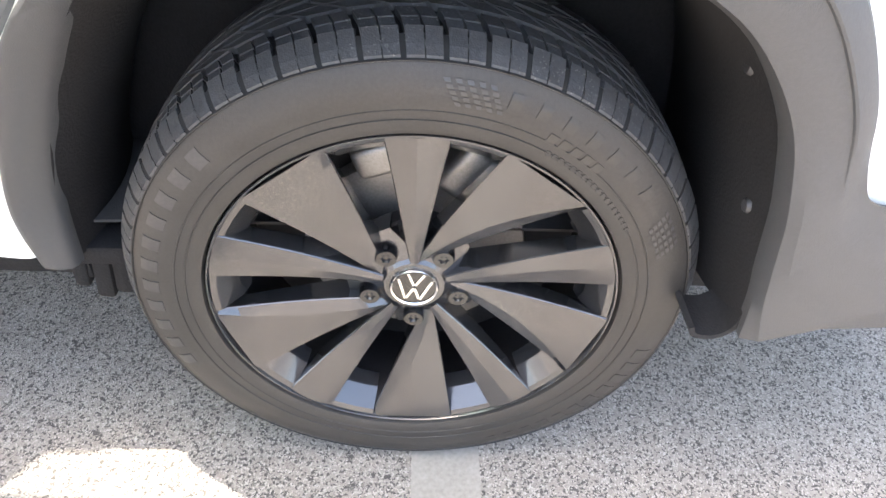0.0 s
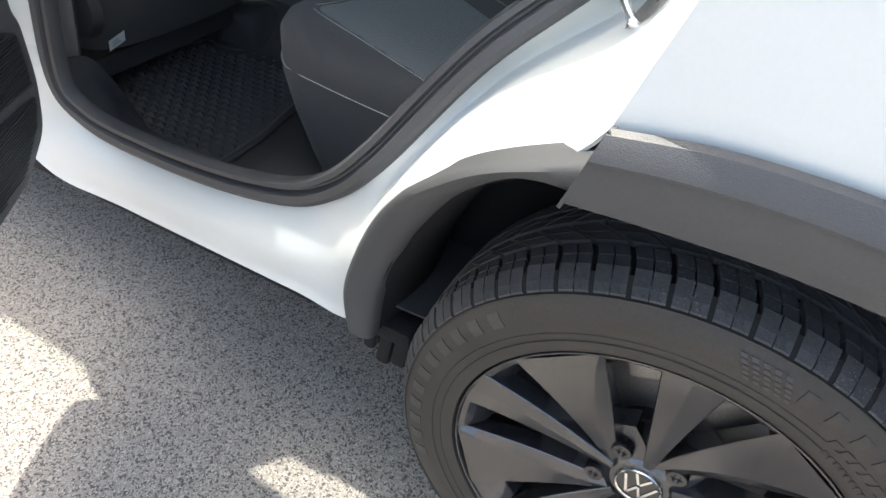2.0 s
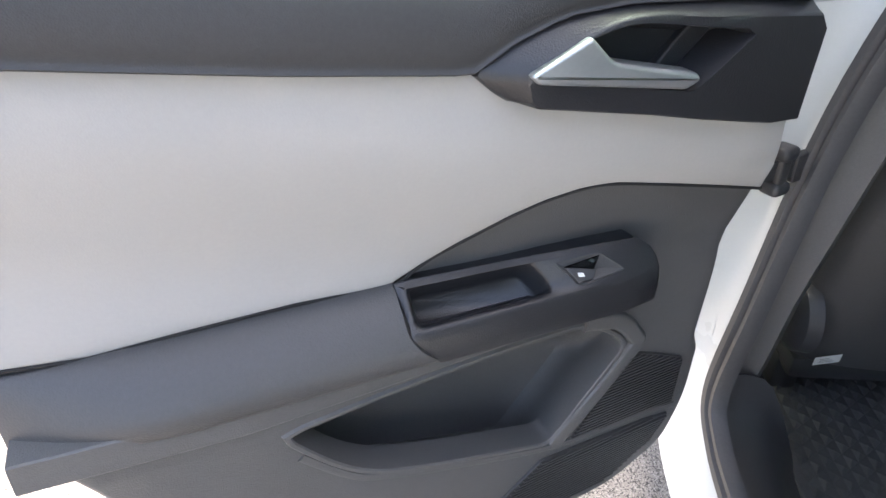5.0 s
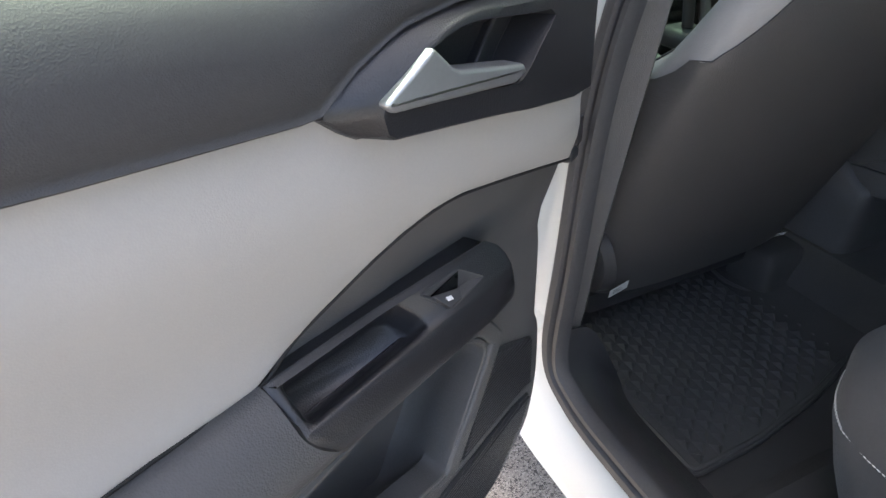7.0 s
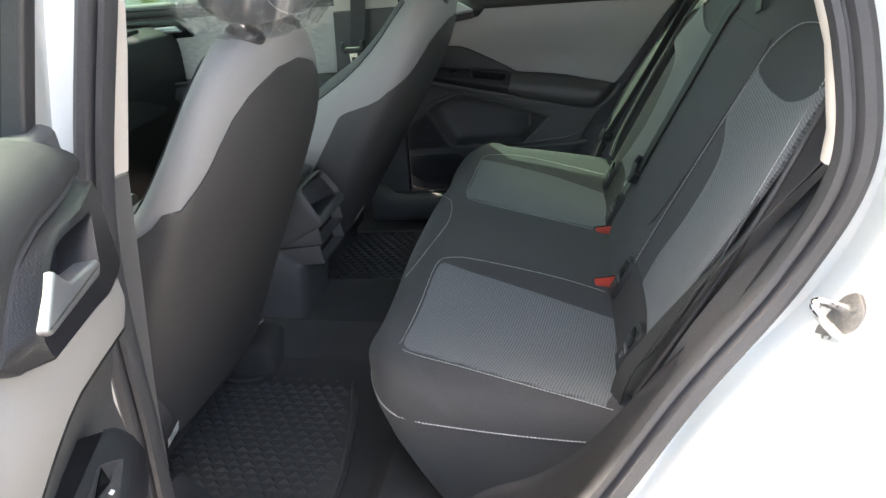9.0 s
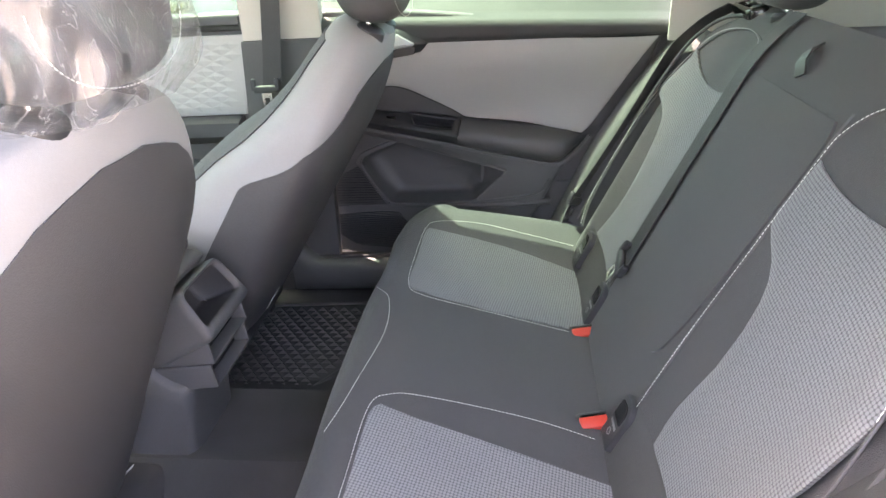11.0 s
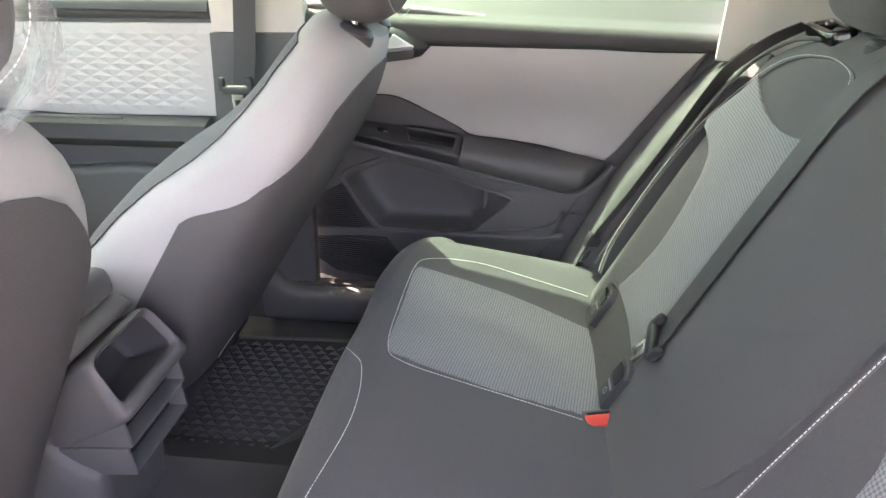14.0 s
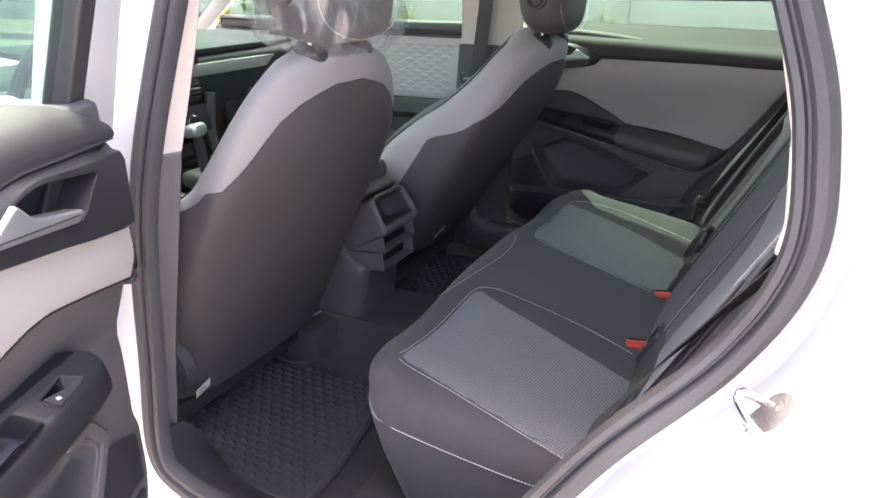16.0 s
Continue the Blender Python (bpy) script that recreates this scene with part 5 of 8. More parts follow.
def front_seat(fr, name, label, wrapped):
    seat = thing(name, label, "seat", "front seats")
    foot = -0.06 if wrapped else -0.022
    vs = [foot, foot + 0.03, 0.05, 0.15, 0.25, 0.33, 0.40, 0.45, 0.50, 0.54, 0.575, 0.60, 0.62, 0.637, 0.65, 0.66, 0.668]
    N = 56
    rows = [[fr @ back_ring(v, 2 * math.pi * k / N) for k in range(N)] for v in vs]
    back = part("backrest", skin(rows, True, (True, True)), SEAT_LIGHT, seat, "light grey fabric backrest", angle=60)
    # dark cover over the rear and the lower sides
    reach = [(0.445, 0.256), (0.47, 0.243), (0.50, 0.222), (0.54, 0.195), (0.572, 0.168), (0.60, 0.125), (0.618, 0.075), (0.63, 0.02)]
    rows = []
    v = foot - 0.003
    while v <= 0.6301:
        if v < 0.445:
            # the cover wraps round the side as far as COVER says
            half = seat_depth(v) / 2
            c = (half - min(lerp_table(COVER, v), 1.7 * half)) / half
            b = math.acos(max(-1, min(1, spow(c, lerp_table([(-0.06, 5.0), (0.30, 4.2), (0.55, 3.0), (0.668, 2.6)], v) / 2))))
        else:
            b = math.asin(min(0.99, lerp_table(reach, v) / lerp_table(WIDE, v)) ** (lerp_table([(-0.06, 5.0), (0.30, 4.2), (0.55, 3.0), (0.668, 2.6)], v) / 2))
        rows.append([fr @ back_ring(v, b * (2 * k / 40 - 1), 0.0028) for k in range(41)])
        v += 0.013
    part("back_cover", shell(rows, 0.002, fr.col[2].xyz), SEAT_BACK, seat, "charcoal vinyl rear cover of the backrest", angle=60)
    # front of the backrest, darker fabric with side bolsters
    rows = [[fr @ (back_ring(v, math.pi + 0.75 * (2 * k / 16 - 1), 0.003)) for k in range(17)] for v in vs[:13]]
    part("front_cover", shell(rows, 0.002, -fr.col[2].xyz), SEAT_DARK, seat)
    # head restraint on two chromed rods, standing steeper than the backrest
    hf = frame_of(fr @ Vector((0, 0.660, -0.062)), (0, 1, 0), (0.10, 0, 0.99))
    for sx in (-1, 1):
        p0, p1 = hf @ Vector((0.068 * sx, -0.03, 0)), hf @ Vector((0.068 * sx, 0.07, 0))
        part("headrest_rod", sweep([p0, p0.lerp(p1, 0.5), p1], circle(0.0065, 12), up=(0, 1, 0)), CHROME, seat, "chromed rod")
        part("rod_guide", lathe([(0.0, 0.010), (0.014, 0.010), (0.024, 0.007), (0.029, 0.001), (0.030, -0.02)], hf @ Matrix.Translation((0.068 * sx, 0.002, 0.004)) @ pose(0, 0, 0, -90 + 16), 24), BLACK, seat, "black rod guide")
    hc = Vector((0, 0.107, -0.005))
    rows = []
    for k in range(17):
        a = -1 + 2 * k / 16
        sc = max(0.05, (1 - abs(a) ** 3.4)) ** (1 / 2.8)
        rows.append([hf @ (hc + Vector((0.132 * a, 0.100 * sc * spow(math.sin(th), 0.72) + 0.006 * (1 - a * a), 0.070 * sc * spow(math.cos(th), 0.72) - 0.012 * math.sin(th)))) for th in [2 * math.pi * j / 36 for j in range(36)]])
    head = part("headrest", skin(rows, True, (True, True)), SEAT_BACK, seat, "charcoal head restraint" + (" still in clear film" if wrapped else ""), angle=60)
    part("headrest_knob", lathe([(0.0, 0.003), (0.015, 0.003), (0.0165, 0.0), (0.019, 0.004), (0.025, 0.003), (0.027, -0.002), (0.027, -0.015)], hf @ Matrix.Translation(hc + Vector((-0.137, -0.006, 0.0))) @ pose(0, 0, 0, 0, -90, 0), 28), BLACK, head, "round black release knob")
    line = [hf @ (hc + Vector((0.120 * math.sin(t), 0.006 - 0.088 * math.cos(t) ** 0.6, 0.058 + 0.014 * math.cos(t)))) for t in [math.pi * (-0.48 + 0.96 * j / 30) for j in range(31)]]
    stitches(line, hf.col[2].xyz, head)
    if wrapped:
        rng = random.Random(4)
        rows = []
        for k in range(22):
            v = -0.106 + 0.258 * k / 21
            pinch = 1.0 if v > -0.075 else 1.0 - 0.22 * ((-0.075 - v) / 0.027)
            row = []
            for j in range(90):
                th = 2 * math.pi * j / 90
                fold = 0.005 * math.sin(7 * th + 3 * math.sin(v * 26)) + 0.0025 * math.sin(17 * th + 5 * math.sin(v * 31)) + rng.uniform(-0.0006, 0.0006)
                w = (0.150 + 1.4 * fold) * pinch * (1 if v < 0.06 else max(0.15, 1 - ((v - 0.06) / 0.1) ** 2) ** 0.5)
                row.append(hf @ (hc + Vector((w * spow(math.sin(th), 0.7), v, (0.090 + 1.4 * fold) * pinch * spow(math.cos(th), 0.7)))))
            rows.append(row)
        part("protective_film", skin(rows, True), FILM, head, "crumpled clear protective film", angle=70)
        for sx in (-1, 1):
            rows = []
            for k in range(6):
                rows.append([hf @ (hc + Vector((0.068 * sx + (0.009 + 0.007 * abs(k - 3)) * math.cos(th) * (1 + 0.15 * math.sin(5 * th)), -0.078 - 0.006 * k, (0.008 + 0.006 * abs(k - 3)) * math.sin(th) * (1 + 0.15 * math.cos(4 * th))))) for th in [2 * math.pi * j / 20 for j in range(20)]])
            part("film_knot", skin(rows, True), FILM, head)
    # cushion and its plastic side
    rows = []
    for k in range(11):
        a = -1 + 2 * k / 10
        sc = max(0.1, 1 - abs(a) ** 4) ** 0.5
        prof = [(-0.60, -0.02), (-0.60, 0.055), (-0.52, 0.075), (-0.30, 0.05), (-0.08, 0.02), (0.0, -0.03), (-0.05, -0.10), (-0.5, -0.10)]
        rows.append([Vector((fr.translation.x - 0.09 + px, fr.translation.y + 0.25 * a, 0.50 + pz * sc + 0.02 * abs(a) ** 2)) for px, pz in [(q.x, q.y) for q in curve([(u, w, 0) for u, w in prof], 3, True)]])
    part("seat_cushion", skin(rows, True, (True, True)), SEAT_DARK, seat, angle=60)
    for sx in (-1, 1):
        m = fr @ Matrix.Translation((0.262 * sx, 0.045, -0.03)) @ pose(0, 0, 0, 0, 90, 0)
        if wrapped and sx < 0:
            part("recliner_cover", lathe([(0.0, 0.018 * sx), (0.045, 0.018 * sx), (0.058, 0.010 * sx), (0.062, -0.01 * sx)], m, 32), BLACK, seat, "round black recliner cover")
        part("seat_rail", box((0.50, 0.04, 0.05), pose(fr.translation.x - 0.36, fr.translation.y + 0.19 * sx, 0.335), 0.008), BLACK, seat)
        part("seat_foot", box((0.07, 0.05, 0.085), pose(fr.translation.x - 0.14, fr.translation.y + 0.19 * sx, 0.342), 0.012), BLACK, seat)
    part("seat_pan", box((0.52, 0.42, 0.05), pose(fr.translation.x - 0.33, fr.translation.y, 0.385), 0.015), BLACK, seat)
    return seat


def film_mat():
    """Thin clear film: see-through, glossy, whitened along its folds."""
    m = bpy.data.materials.new("crumpled_clear_film")
    m.use_nodes = True
    n, l = m.node_tree.nodes, m.node_tree.links
    n.remove(n["Principled BSDF"])
    tr, gl, mx = n.new("ShaderNodeBsdfTransparent"), n.new("ShaderNodeBsdfGlossy"), n.new("ShaderNodeMixShader")
    tr.inputs["Color"].default_value = (0.95, 0.955, 0.96, 1)
    gl.inputs["Roughness"].default_value = 0.14
    mx.inputs["Fac"].default_value = 0.10
    l.new(tr.outputs[0], mx.inputs[1])
    l.new(gl.outputs[0], mx.inputs[2])
    tc, mp, nz, rp = n.new("ShaderNodeTexCoord"), n.new("ShaderNodeMapping"), n.new("ShaderNodeTexNoise"), n.new("ShaderNodeValToRGB")
    mp.inputs["Scale"].default_value = (20, 20, 9)
    nz.inputs["Scale"].default_value = 1.0
    nz.inputs["Detail"].default_value = 3
    nz.inputs["Distortion"].default_value = 1.5
    e = rp.color_ramp.elements
    e[0].position, e[0].color = 0.42, (0.09, 0.09, 0.09, 1)
    e[1].position, e[1].color = 0.58, (0.05, 0.05, 0.05, 1)
    mid = e.new(0.50)
    mid.color = (0.28, 0.28, 0.28, 1)
    df, add = n.new("ShaderNodeBsdfTranslucent"), n.new("ShaderNodeMixShader")
    d2, both = n.new("ShaderNodeBsdfDiffuse"), n.new("ShaderNodeMixShader")
    df.inputs["Color"].default_value = d2.inputs["Color"].default_value = (0.85, 0.85, 0.86, 1)
    l.new(tc.outputs["Object"], mp.inputs["Vector"])
    l.new(mp.outputs["Vector"], nz.inputs["Vector"])
    l.new(nz.outputs["Fac"], rp.inputs["Fac"])
    l.new(df.outputs[0], both.inputs[1])
    l.new(d2.outputs[0], both.inputs[2])
    l.new(rp.outputs["Color"], add.inputs["Fac"])
    l.new(mx.outputs[0], add.inputs[1])
    l.new(both.outputs[0], add.inputs[2])
    l.new(add.outputs[0], n["Material Output"].inputs["Surface"])
    return m


FILM = film_mat()
LEAN_V = (0.28, 0, 0.58)
SLIM = 0.36
front_seat(frame_of((-1.16, 0.51, 0.50), (0, 1, 0), LEAN_V), "front_seat", "light grey front seat with charcoal back and film-wrapped head restraint", True)
SLIM = 0.0
front_seat(frame_of((-1.108, 1.30, 0.50), (0, 1, 0), (0.385, 0, 0.59)), "front_seat", "light grey front seat with charcoal back and bare head restraint", False)


# ---- rear bench ----
bench = thing("rear_bench", "charcoal rear bench with grey mesh inserts and pale stitching", "seat")
Y0, Y1 = 0.285, 2 * YC - 0.285


def top_z(x, y):
    """Upper side of the cushion."""
    t = (x + 0.80) / 0.42
    z = 0.612 - 0.10 * max(0, t) ** 1.15
    a = abs(y - YC)
    z += 0.016 * math.exp(-((a - 0.56) / 0.10) ** 2) + 0.012 * math.exp(-(a / 0.22) ** 4)
    z += 0.045 * min(1, max(0, t)) * math.exp(-((a - 0.62) / 0.10) ** 2)
    z -= 0.010 * math.exp(-((a - 0.36) / 0.12) ** 2)
    return z


def cushion_rows():
    rows = []
    ny = 110
    for k in range(ny + 1):
        s = -1 + 2 * k / ny
        y = YC + (Y1 - YC) * s
        d = (1 - abs(s)) * (Y1 - YC)
        r = 0.06
        e = 1.0 if d > r else math.sqrt(max(0.0, 1 - (1 - d / r) ** 2))
        prof = []
        fx = -0.822 + 0.03 * (1 - e) + 0.085 * max(0, (abs(s) - 0.68) / 0.32) ** 2.0
        for px, pz in ((fx + 0.085, 0.345), (fx + 0.055, 0.40), (fx + 0.022, 0.47), (fx + 0.003, 0.53)):
            prof.append(Vector((px, y, pz)))
        zt = top_z(-0.79, y) - 0.05 * (1 - e)
        for a in (20, 45, 70, 90):
            aa = math.radians(a)
            prof.append(Vector((fx + 0.055 * (1 - math.cos(aa)), y, zt - 0.05 + 0.05 * math.sin(aa))))
        for j in range(1, 21):
            x = fx + 0.055 + (-0.34 - fx - 0.055) * j / 20
            prof.append(Vector((x, y, top_z(x, y) - 0.05 * (1 - e))))
        prof.append(Vector((-0.33, y, 0.36)))
        rows.append(prof)
    return rows


cushion_grid = cushion_rows()
part("seat_cushion", skin(cushion_grid, True, (True, True)), SEAT_DARK, bench, "charcoal fabric cushion", angle=60)


def on_top(pts, lift=0.004):
    return [Vector((x, y, top_z(x, y) + lift)) for x, y in pts]


for sg in (-1, 1):
    def w(a):
        return YC + sg * a
    # outline of the seat place, and the mesh inside it with a dark wedge along one side
    if sg > 0:
        rim_ = [(-0.42, w(0.118)), (-0.60, w(0.128)), (-0.705, w(0.142)), (-0.738, w(0.180)), (-0.748, w(0.32)), (-0.742, w(0.455)), (-0.715, w(0.500)), (-0.62, w(0.520)), (-0.52, w(0.514)), (-0.38, w(0.504))]
        ins_in, ins_out = ((-0.728, 0.165), (-0.665, 0.150), (-0.55, 0.135), (-0.385, 0.136)), ((-0.730, 0.472), (-0.63, 0.464), (-0.525, 0.452), (-0.385, 0.420))
    else:
        rim_ = [(-0.40, w(0.172)), (-0.50, w(0.160)), (-0.66, w(0.160)), (-0.715, w(0.170)), (-0.742, w(0.205)), (-0.748, w(0.34)), (-0.745, w(0.48)), (-0.730, w(0.530)), (-0.62, w(0.555)), (-0.50, w(0.582)), (-0.40, w(0.602))]
        ins_in, ins_out = ((-0.726, 0.192), (-0.667, 0.207), (-0.55, 0.226), (-0.378, 0.254)), ((-0.726, 0.518), (-0.629, 0.540), (-0.53, 0.563), (-0.41, 0.588))
    (x0, a0), (x1, a1) = ins_in[0], ins_out[0]
    front = curve([(x0, w(a0), 0), (-0.740, w(a0 + 0.03), 0), (-0.743, w((a0 + a1) / 2), 0), (-0.741, w(a1 - 0.03), 0), (x1, w(a1), 0)], 8)
    rear = curve([(ins_in[-1][0], w(ins_in[-1][1]), 0), (-0.375, w((ins_in[-1][1] + ins_out[-1][1]) / 2), 0), (ins_out[-1][0], w(ins_out[-1][1]), 0)], 10)
    inner = curve([(x, w(a), 0) for x, a in ins_in], 8)
    outer = curve([(x, w(a), 0) for x, a in ins_out], 8)
    g = coons(front, rear, inner, outer, 30, 36)
    part("mesh_insert", shell([[Vector((p.x, p.y, top_z(p.x, p.y) + 0.0025)) for p in r] for r in g], 0.006, (0, 0, 1)), SEAT_MESH, bench, "grey mesh fabric cushion insert")
    stitches(on_top([(p.x, p.y) for p in curve([(a, b, 0) for a, b in rim_], 8)], 0.0035), (0, 0, 1), bench)

# backrest: its own slanted frame, x across the car, y up, z out of the back towards the cushion's side
BF = frame_of((-0.335, YC, 0.62), (0, -1, 0), (0.454, 0, 0.891))


def back_z(u, v):
    a = abs(u)
    z = 0.016 * math.exp(-((a - 0.55) / 0.07) ** 2) - 0.012 * math.exp(-((a - 0.33) / 0.13) ** 2)
    z -= 0.026 * max(0, (v - 0.42) / 0.12) ** 2.2
    return z


rows = []
for j in range(51):
    v = -0.15 + 0.70 * j / 50
    half = 0.578 - 0.03 * max(0, (v - 0.2) / 0.3) ** 2 - 0.06 * max(0, (v - 0.44) / 0.08) ** 2
    rows.append([BF @ Vector((half * (2 * k / 100 - 1), v, back_z(half * (2 * k / 100 - 1), v) - 0.06 * abs(2 * k / 100 - 1) ** 14)) for k in range(101)])
part("backrest", shell(rows, 0.09, BF.col[2].xyz), SEAT_DARK, bench, "charcoal fabric backrest", angle=60)


def on_back(pts, lift=0.002):
    return [BF @ Vector((u, v, back_z(u, v) + lift)) for u, v in pts]


for sg in (-1, 1):
    L = lambda pts: [(sg * u, v, 0) for u, v in pts]
    tab = lambda pts, v: lerp_table([(b, a) for a, b in pts], v)
    inner_ = [(0.268, -0.03), (0.258, 0.02), (0.256, 0.05), (0.261, 0.09), (0.267, 0.13), (0.265, 0.19), (0.257, 0.23), (0.245, 0.255), (0.225, 0.275), (0.200, 0.289), (0.178, 0.303), (0.171, 0.32), (0.174, 0.36), (0.184, 0.42)]
    if sg < 0:
        inner_ = [(0.188, v) for _, v in inner_[:-2]] + inner_[-2:]
    outer_ = [(0.440, -0.03), (0.428, 0.0), (0.412, 0.05), (0.404, 0.10), (0.408, 0.15), (0.416, 0.186), (0.432, 0.24), (0.450, 0.272), (0.468, 0.288), (0.492, 0.299), (0.522, 0.310), (0.524, 0.322), (0.512, 0.35), (0.480, 0.41)]
    if sg > 0:
        outer_ = [(0.455, -0.03), (0.466, 0.01), (0.485, 0.075), (0.505, 0.116), (0.522, 0.18), (0.530, 0.25), (0.532, 0.33), (0.510, 0.403), (0.505, 0.42)]
    crest = lambda u: 0.382 + 0.045 * abs((u - 0.300) / 0.18) ** 2.2
    g = []
    for j_ in range(73):
        t = j_ / 72
        row = []
        for k_ in range(57):
            v = -0.012 + 0.412 * t
            u = tab(inner_, v) + (tab(outer_, v) - tab(inner_, v)) * k_ / 56
            v = -0.012 + (crest(u) + 0.012) * t
            row.append(Vector((sg * (tab(inner_, v) + (tab(outer_, v) - tab(inner_, v)) * k_ / 56), v, 0)))
        g.append(row)
    ease_in = lambda k: 0.0006 + 0.0049 * min(1.0, min(k, 56 - k) / 5) ** 0.5
    part("mesh_insert", shell([[q for k_, p in enumerate(r) for q in on_back([(p.x, p.y)], ease_in(k_))] for r in g], 0.006, BF.col[2].xyz), SEAT_MESH_BACK, bench, "grey mesh fabric backrest insert")
    line = curve(L([(0.190, -0.06), (0.182, 0.10), (0.182, 0.24), (0.184, 0.40), (0.192, 0.442), (0.221, 0.481), (0.272, 0.495), (0.347, 0.497), (0.425, 0.476), (0.472, 0.424), (0.522, 0.317), (0.550, 0.2), (0.555, 0.10), (0.548, 0.02), (0.515, -0.04)]), 10)
    part("outline_seam", sweep(on_back([(p.x - sg * 0.003, p.y) for p in line], 0.0), circle(0.002, 6), up=BF.col[2].xyz), SEAT_BACK, bench)
    shown = line if sg < 0 else [p for i, p in enumerate(line) if i < 60 or p.y > 0.26]
    stitches(on_back([(p.x, p.y) for p in shown], 0.0045), BF.col[2].xyz, bench)

# side pads between the backrest and the doors, a little proud of the backrest
for sg in (-1, 1):
    rows = []
    for j in range(21):
        v = -0.20 + 0.665 * j / 20
        edge_n = lerp_table([(-0.20, 0.036), (0.10, 0.044), (0.25, 0.030), (0.39, 0.004), (0.47, -0.022)], v)
        row = []
        for k in range(15):
            t = k / 14
            rise = math.sin(min(1.0, t / 0.28) * math.pi / 2)
            row.append(BF @ Vector((sg * (0.566 + (0.172 if sg < 0 else 0.098 - 0.068 * min(1, max(0, (v - 0.10) / 0.22))) * t), v, -0.030 + (edge_n + 0.026 - (0.028 if sg > 0 else 0.0)) * rise + 0.004 * math.sin(math.pi * t))))
        rows.append(row)
    part("side_pad", shell(rows, 0.018, BF.col[2].xyz), SEAT_DARK, bench, "charcoal side pad beside the backrest", angle=60)
    # piping down the edge of the backrest
    line = curve([(sg * 0.572, -0.05, 0), (sg * 0.574, 0.1, 0), (sg * 0.570, 0.24, 0), (sg * 0.548, 0.36, 0), (sg * 0.516, 0.44, 0), (sg * 0.47, 0.50, 0), (sg * 0.40, 0.52, 0)], 8)
    part("piping", sweep([BF @ Vector((p.x, p.y, back_z(p.x, p.y) - 0.002)) for p in line], circle(0.004, 8), up=BF.col[2].xyz), SEAT_BACK, bench)

# folded armrest in the middle of the backrest, its strap, and the seams beside it
rows = []
for j in range(41):
    v = 0.044 + 0.40 * j / 40
    e = 0.5 * math.exp(-((v - 0.044) / 0.012)) * 0.03 + (0.012 * max(0, (v - 0.40) / 0.044) ** 3)
    u0, u1 = lerp_table([(0.044, -0.128), (0.12, -0.132), (0.30, -0.146), (0.45, -0.150)], v) + e, lerp_table([(0.044, 0.142), (0.137, 0.160), (0.235, 0.166), (0.376, 0.172)], v) - e
    rows.append(on_back([(u0 + (u1 - u0) * k / 30, v) for k in range(31)], 0.0035))
part("folded_armrest", shell(rows, 0.006, BF.col[2].xyz), SEAT_DARK, bench, "charcoal folded middle armrest", angle=60)
part("armrest_strap", sweep([BF @ Vector((u, v, n)) for u, v, n in ((0.005, 0.470, 0.000), (-0.004, 0.486, 0.006), (-0.014, 0.502, 0.002), (-0.024, 0.514, -0.012))], [(-0.011, -0.0015), (0.011, -0.0015), (0.011, 0.0015), (-0.011, 0.0015)], up=BF.col[2].xyz), BLACK, bench, "black pull strap")
for u in (-0.172, 0.176):
    part("backrest_seam", sweep(on_back([(u, v / 20 * 0.56 - 0.10) for v in range(21)], 0.0), circle(0.0025, 6), up=BF.col[2].xyz), SEAT_BACK, bench)
# plain strip below the inserts
for sg in (-1, 1):
    part("lower_strip", shell([on_back([(sg * (0.165 + 0.29 * k / 16), v) for k in range(17)], d_) for v, d_ in ((-0.015, 0.0005), (-0.022, 0.0035), (-0.06, 0.006), (-0.12, 0.004))], 0.006, BF.col[2].xyz), SEAT_BACK, bench, angle=60)
part("wrinkle", sweep(on_back([(-0.396, 0.271), (-0.35, 0.279), (-0.30, 0.281), (-0.25, 0.278), (-0.213, 0.274)], 0.003), circle(0.0018, 6), up=BF.col[2].xyz), SEAT_DARK, bench)

# seams of the cushion
for sg in (-1, 1):
    w = lambda a: YC + sg * a
    # welt round the outer side: a stitched seam below the rounded edge
    seam = [Vector((-0.44 - 0.250 * k / 24, w(0.6215), 0.529 + 0.020 * (k / 24) ** 1.6)) for k in range(25)]
    edge_ = []
    for row in (cushion_grid if sg < 0 else cushion_grid[::-1]):
        a = abs(row[0].y - YC)
        if a > 0.6195 or a < 0.10:
            continue
        z = 0.549 - 0.004 * min(1, (0.62 - a) / 0.1)
        low = row[:8]
        for p, q in zip(low, low[1:]):
            if p.z <= z <= q.z:
                m_ = p.lerp(q, (z - p.z) / (q.z - p.z))
                edge_.append(Vector((m_.x - 0.0012, m_.y + sg * 0.0008, z)))
                break
    stitches(seam + edge_, (0, 0, 1), bench, r=0.0010)
# seam along the front of the middle place
mid = curve([(-0.800, 1.052, 0), (-0.786, 1.040, 0), (-0.766, 1.015, 0), (-0.753, 0.944, 0), (-0.754, 0.859, 0), (-0.776, 0.719, 0), (-0.795, 0.640, 0)], 8)
stitches(on_top([(p.x, p.y) for p in mid], 0.0035), (0, 0, 1), bench)

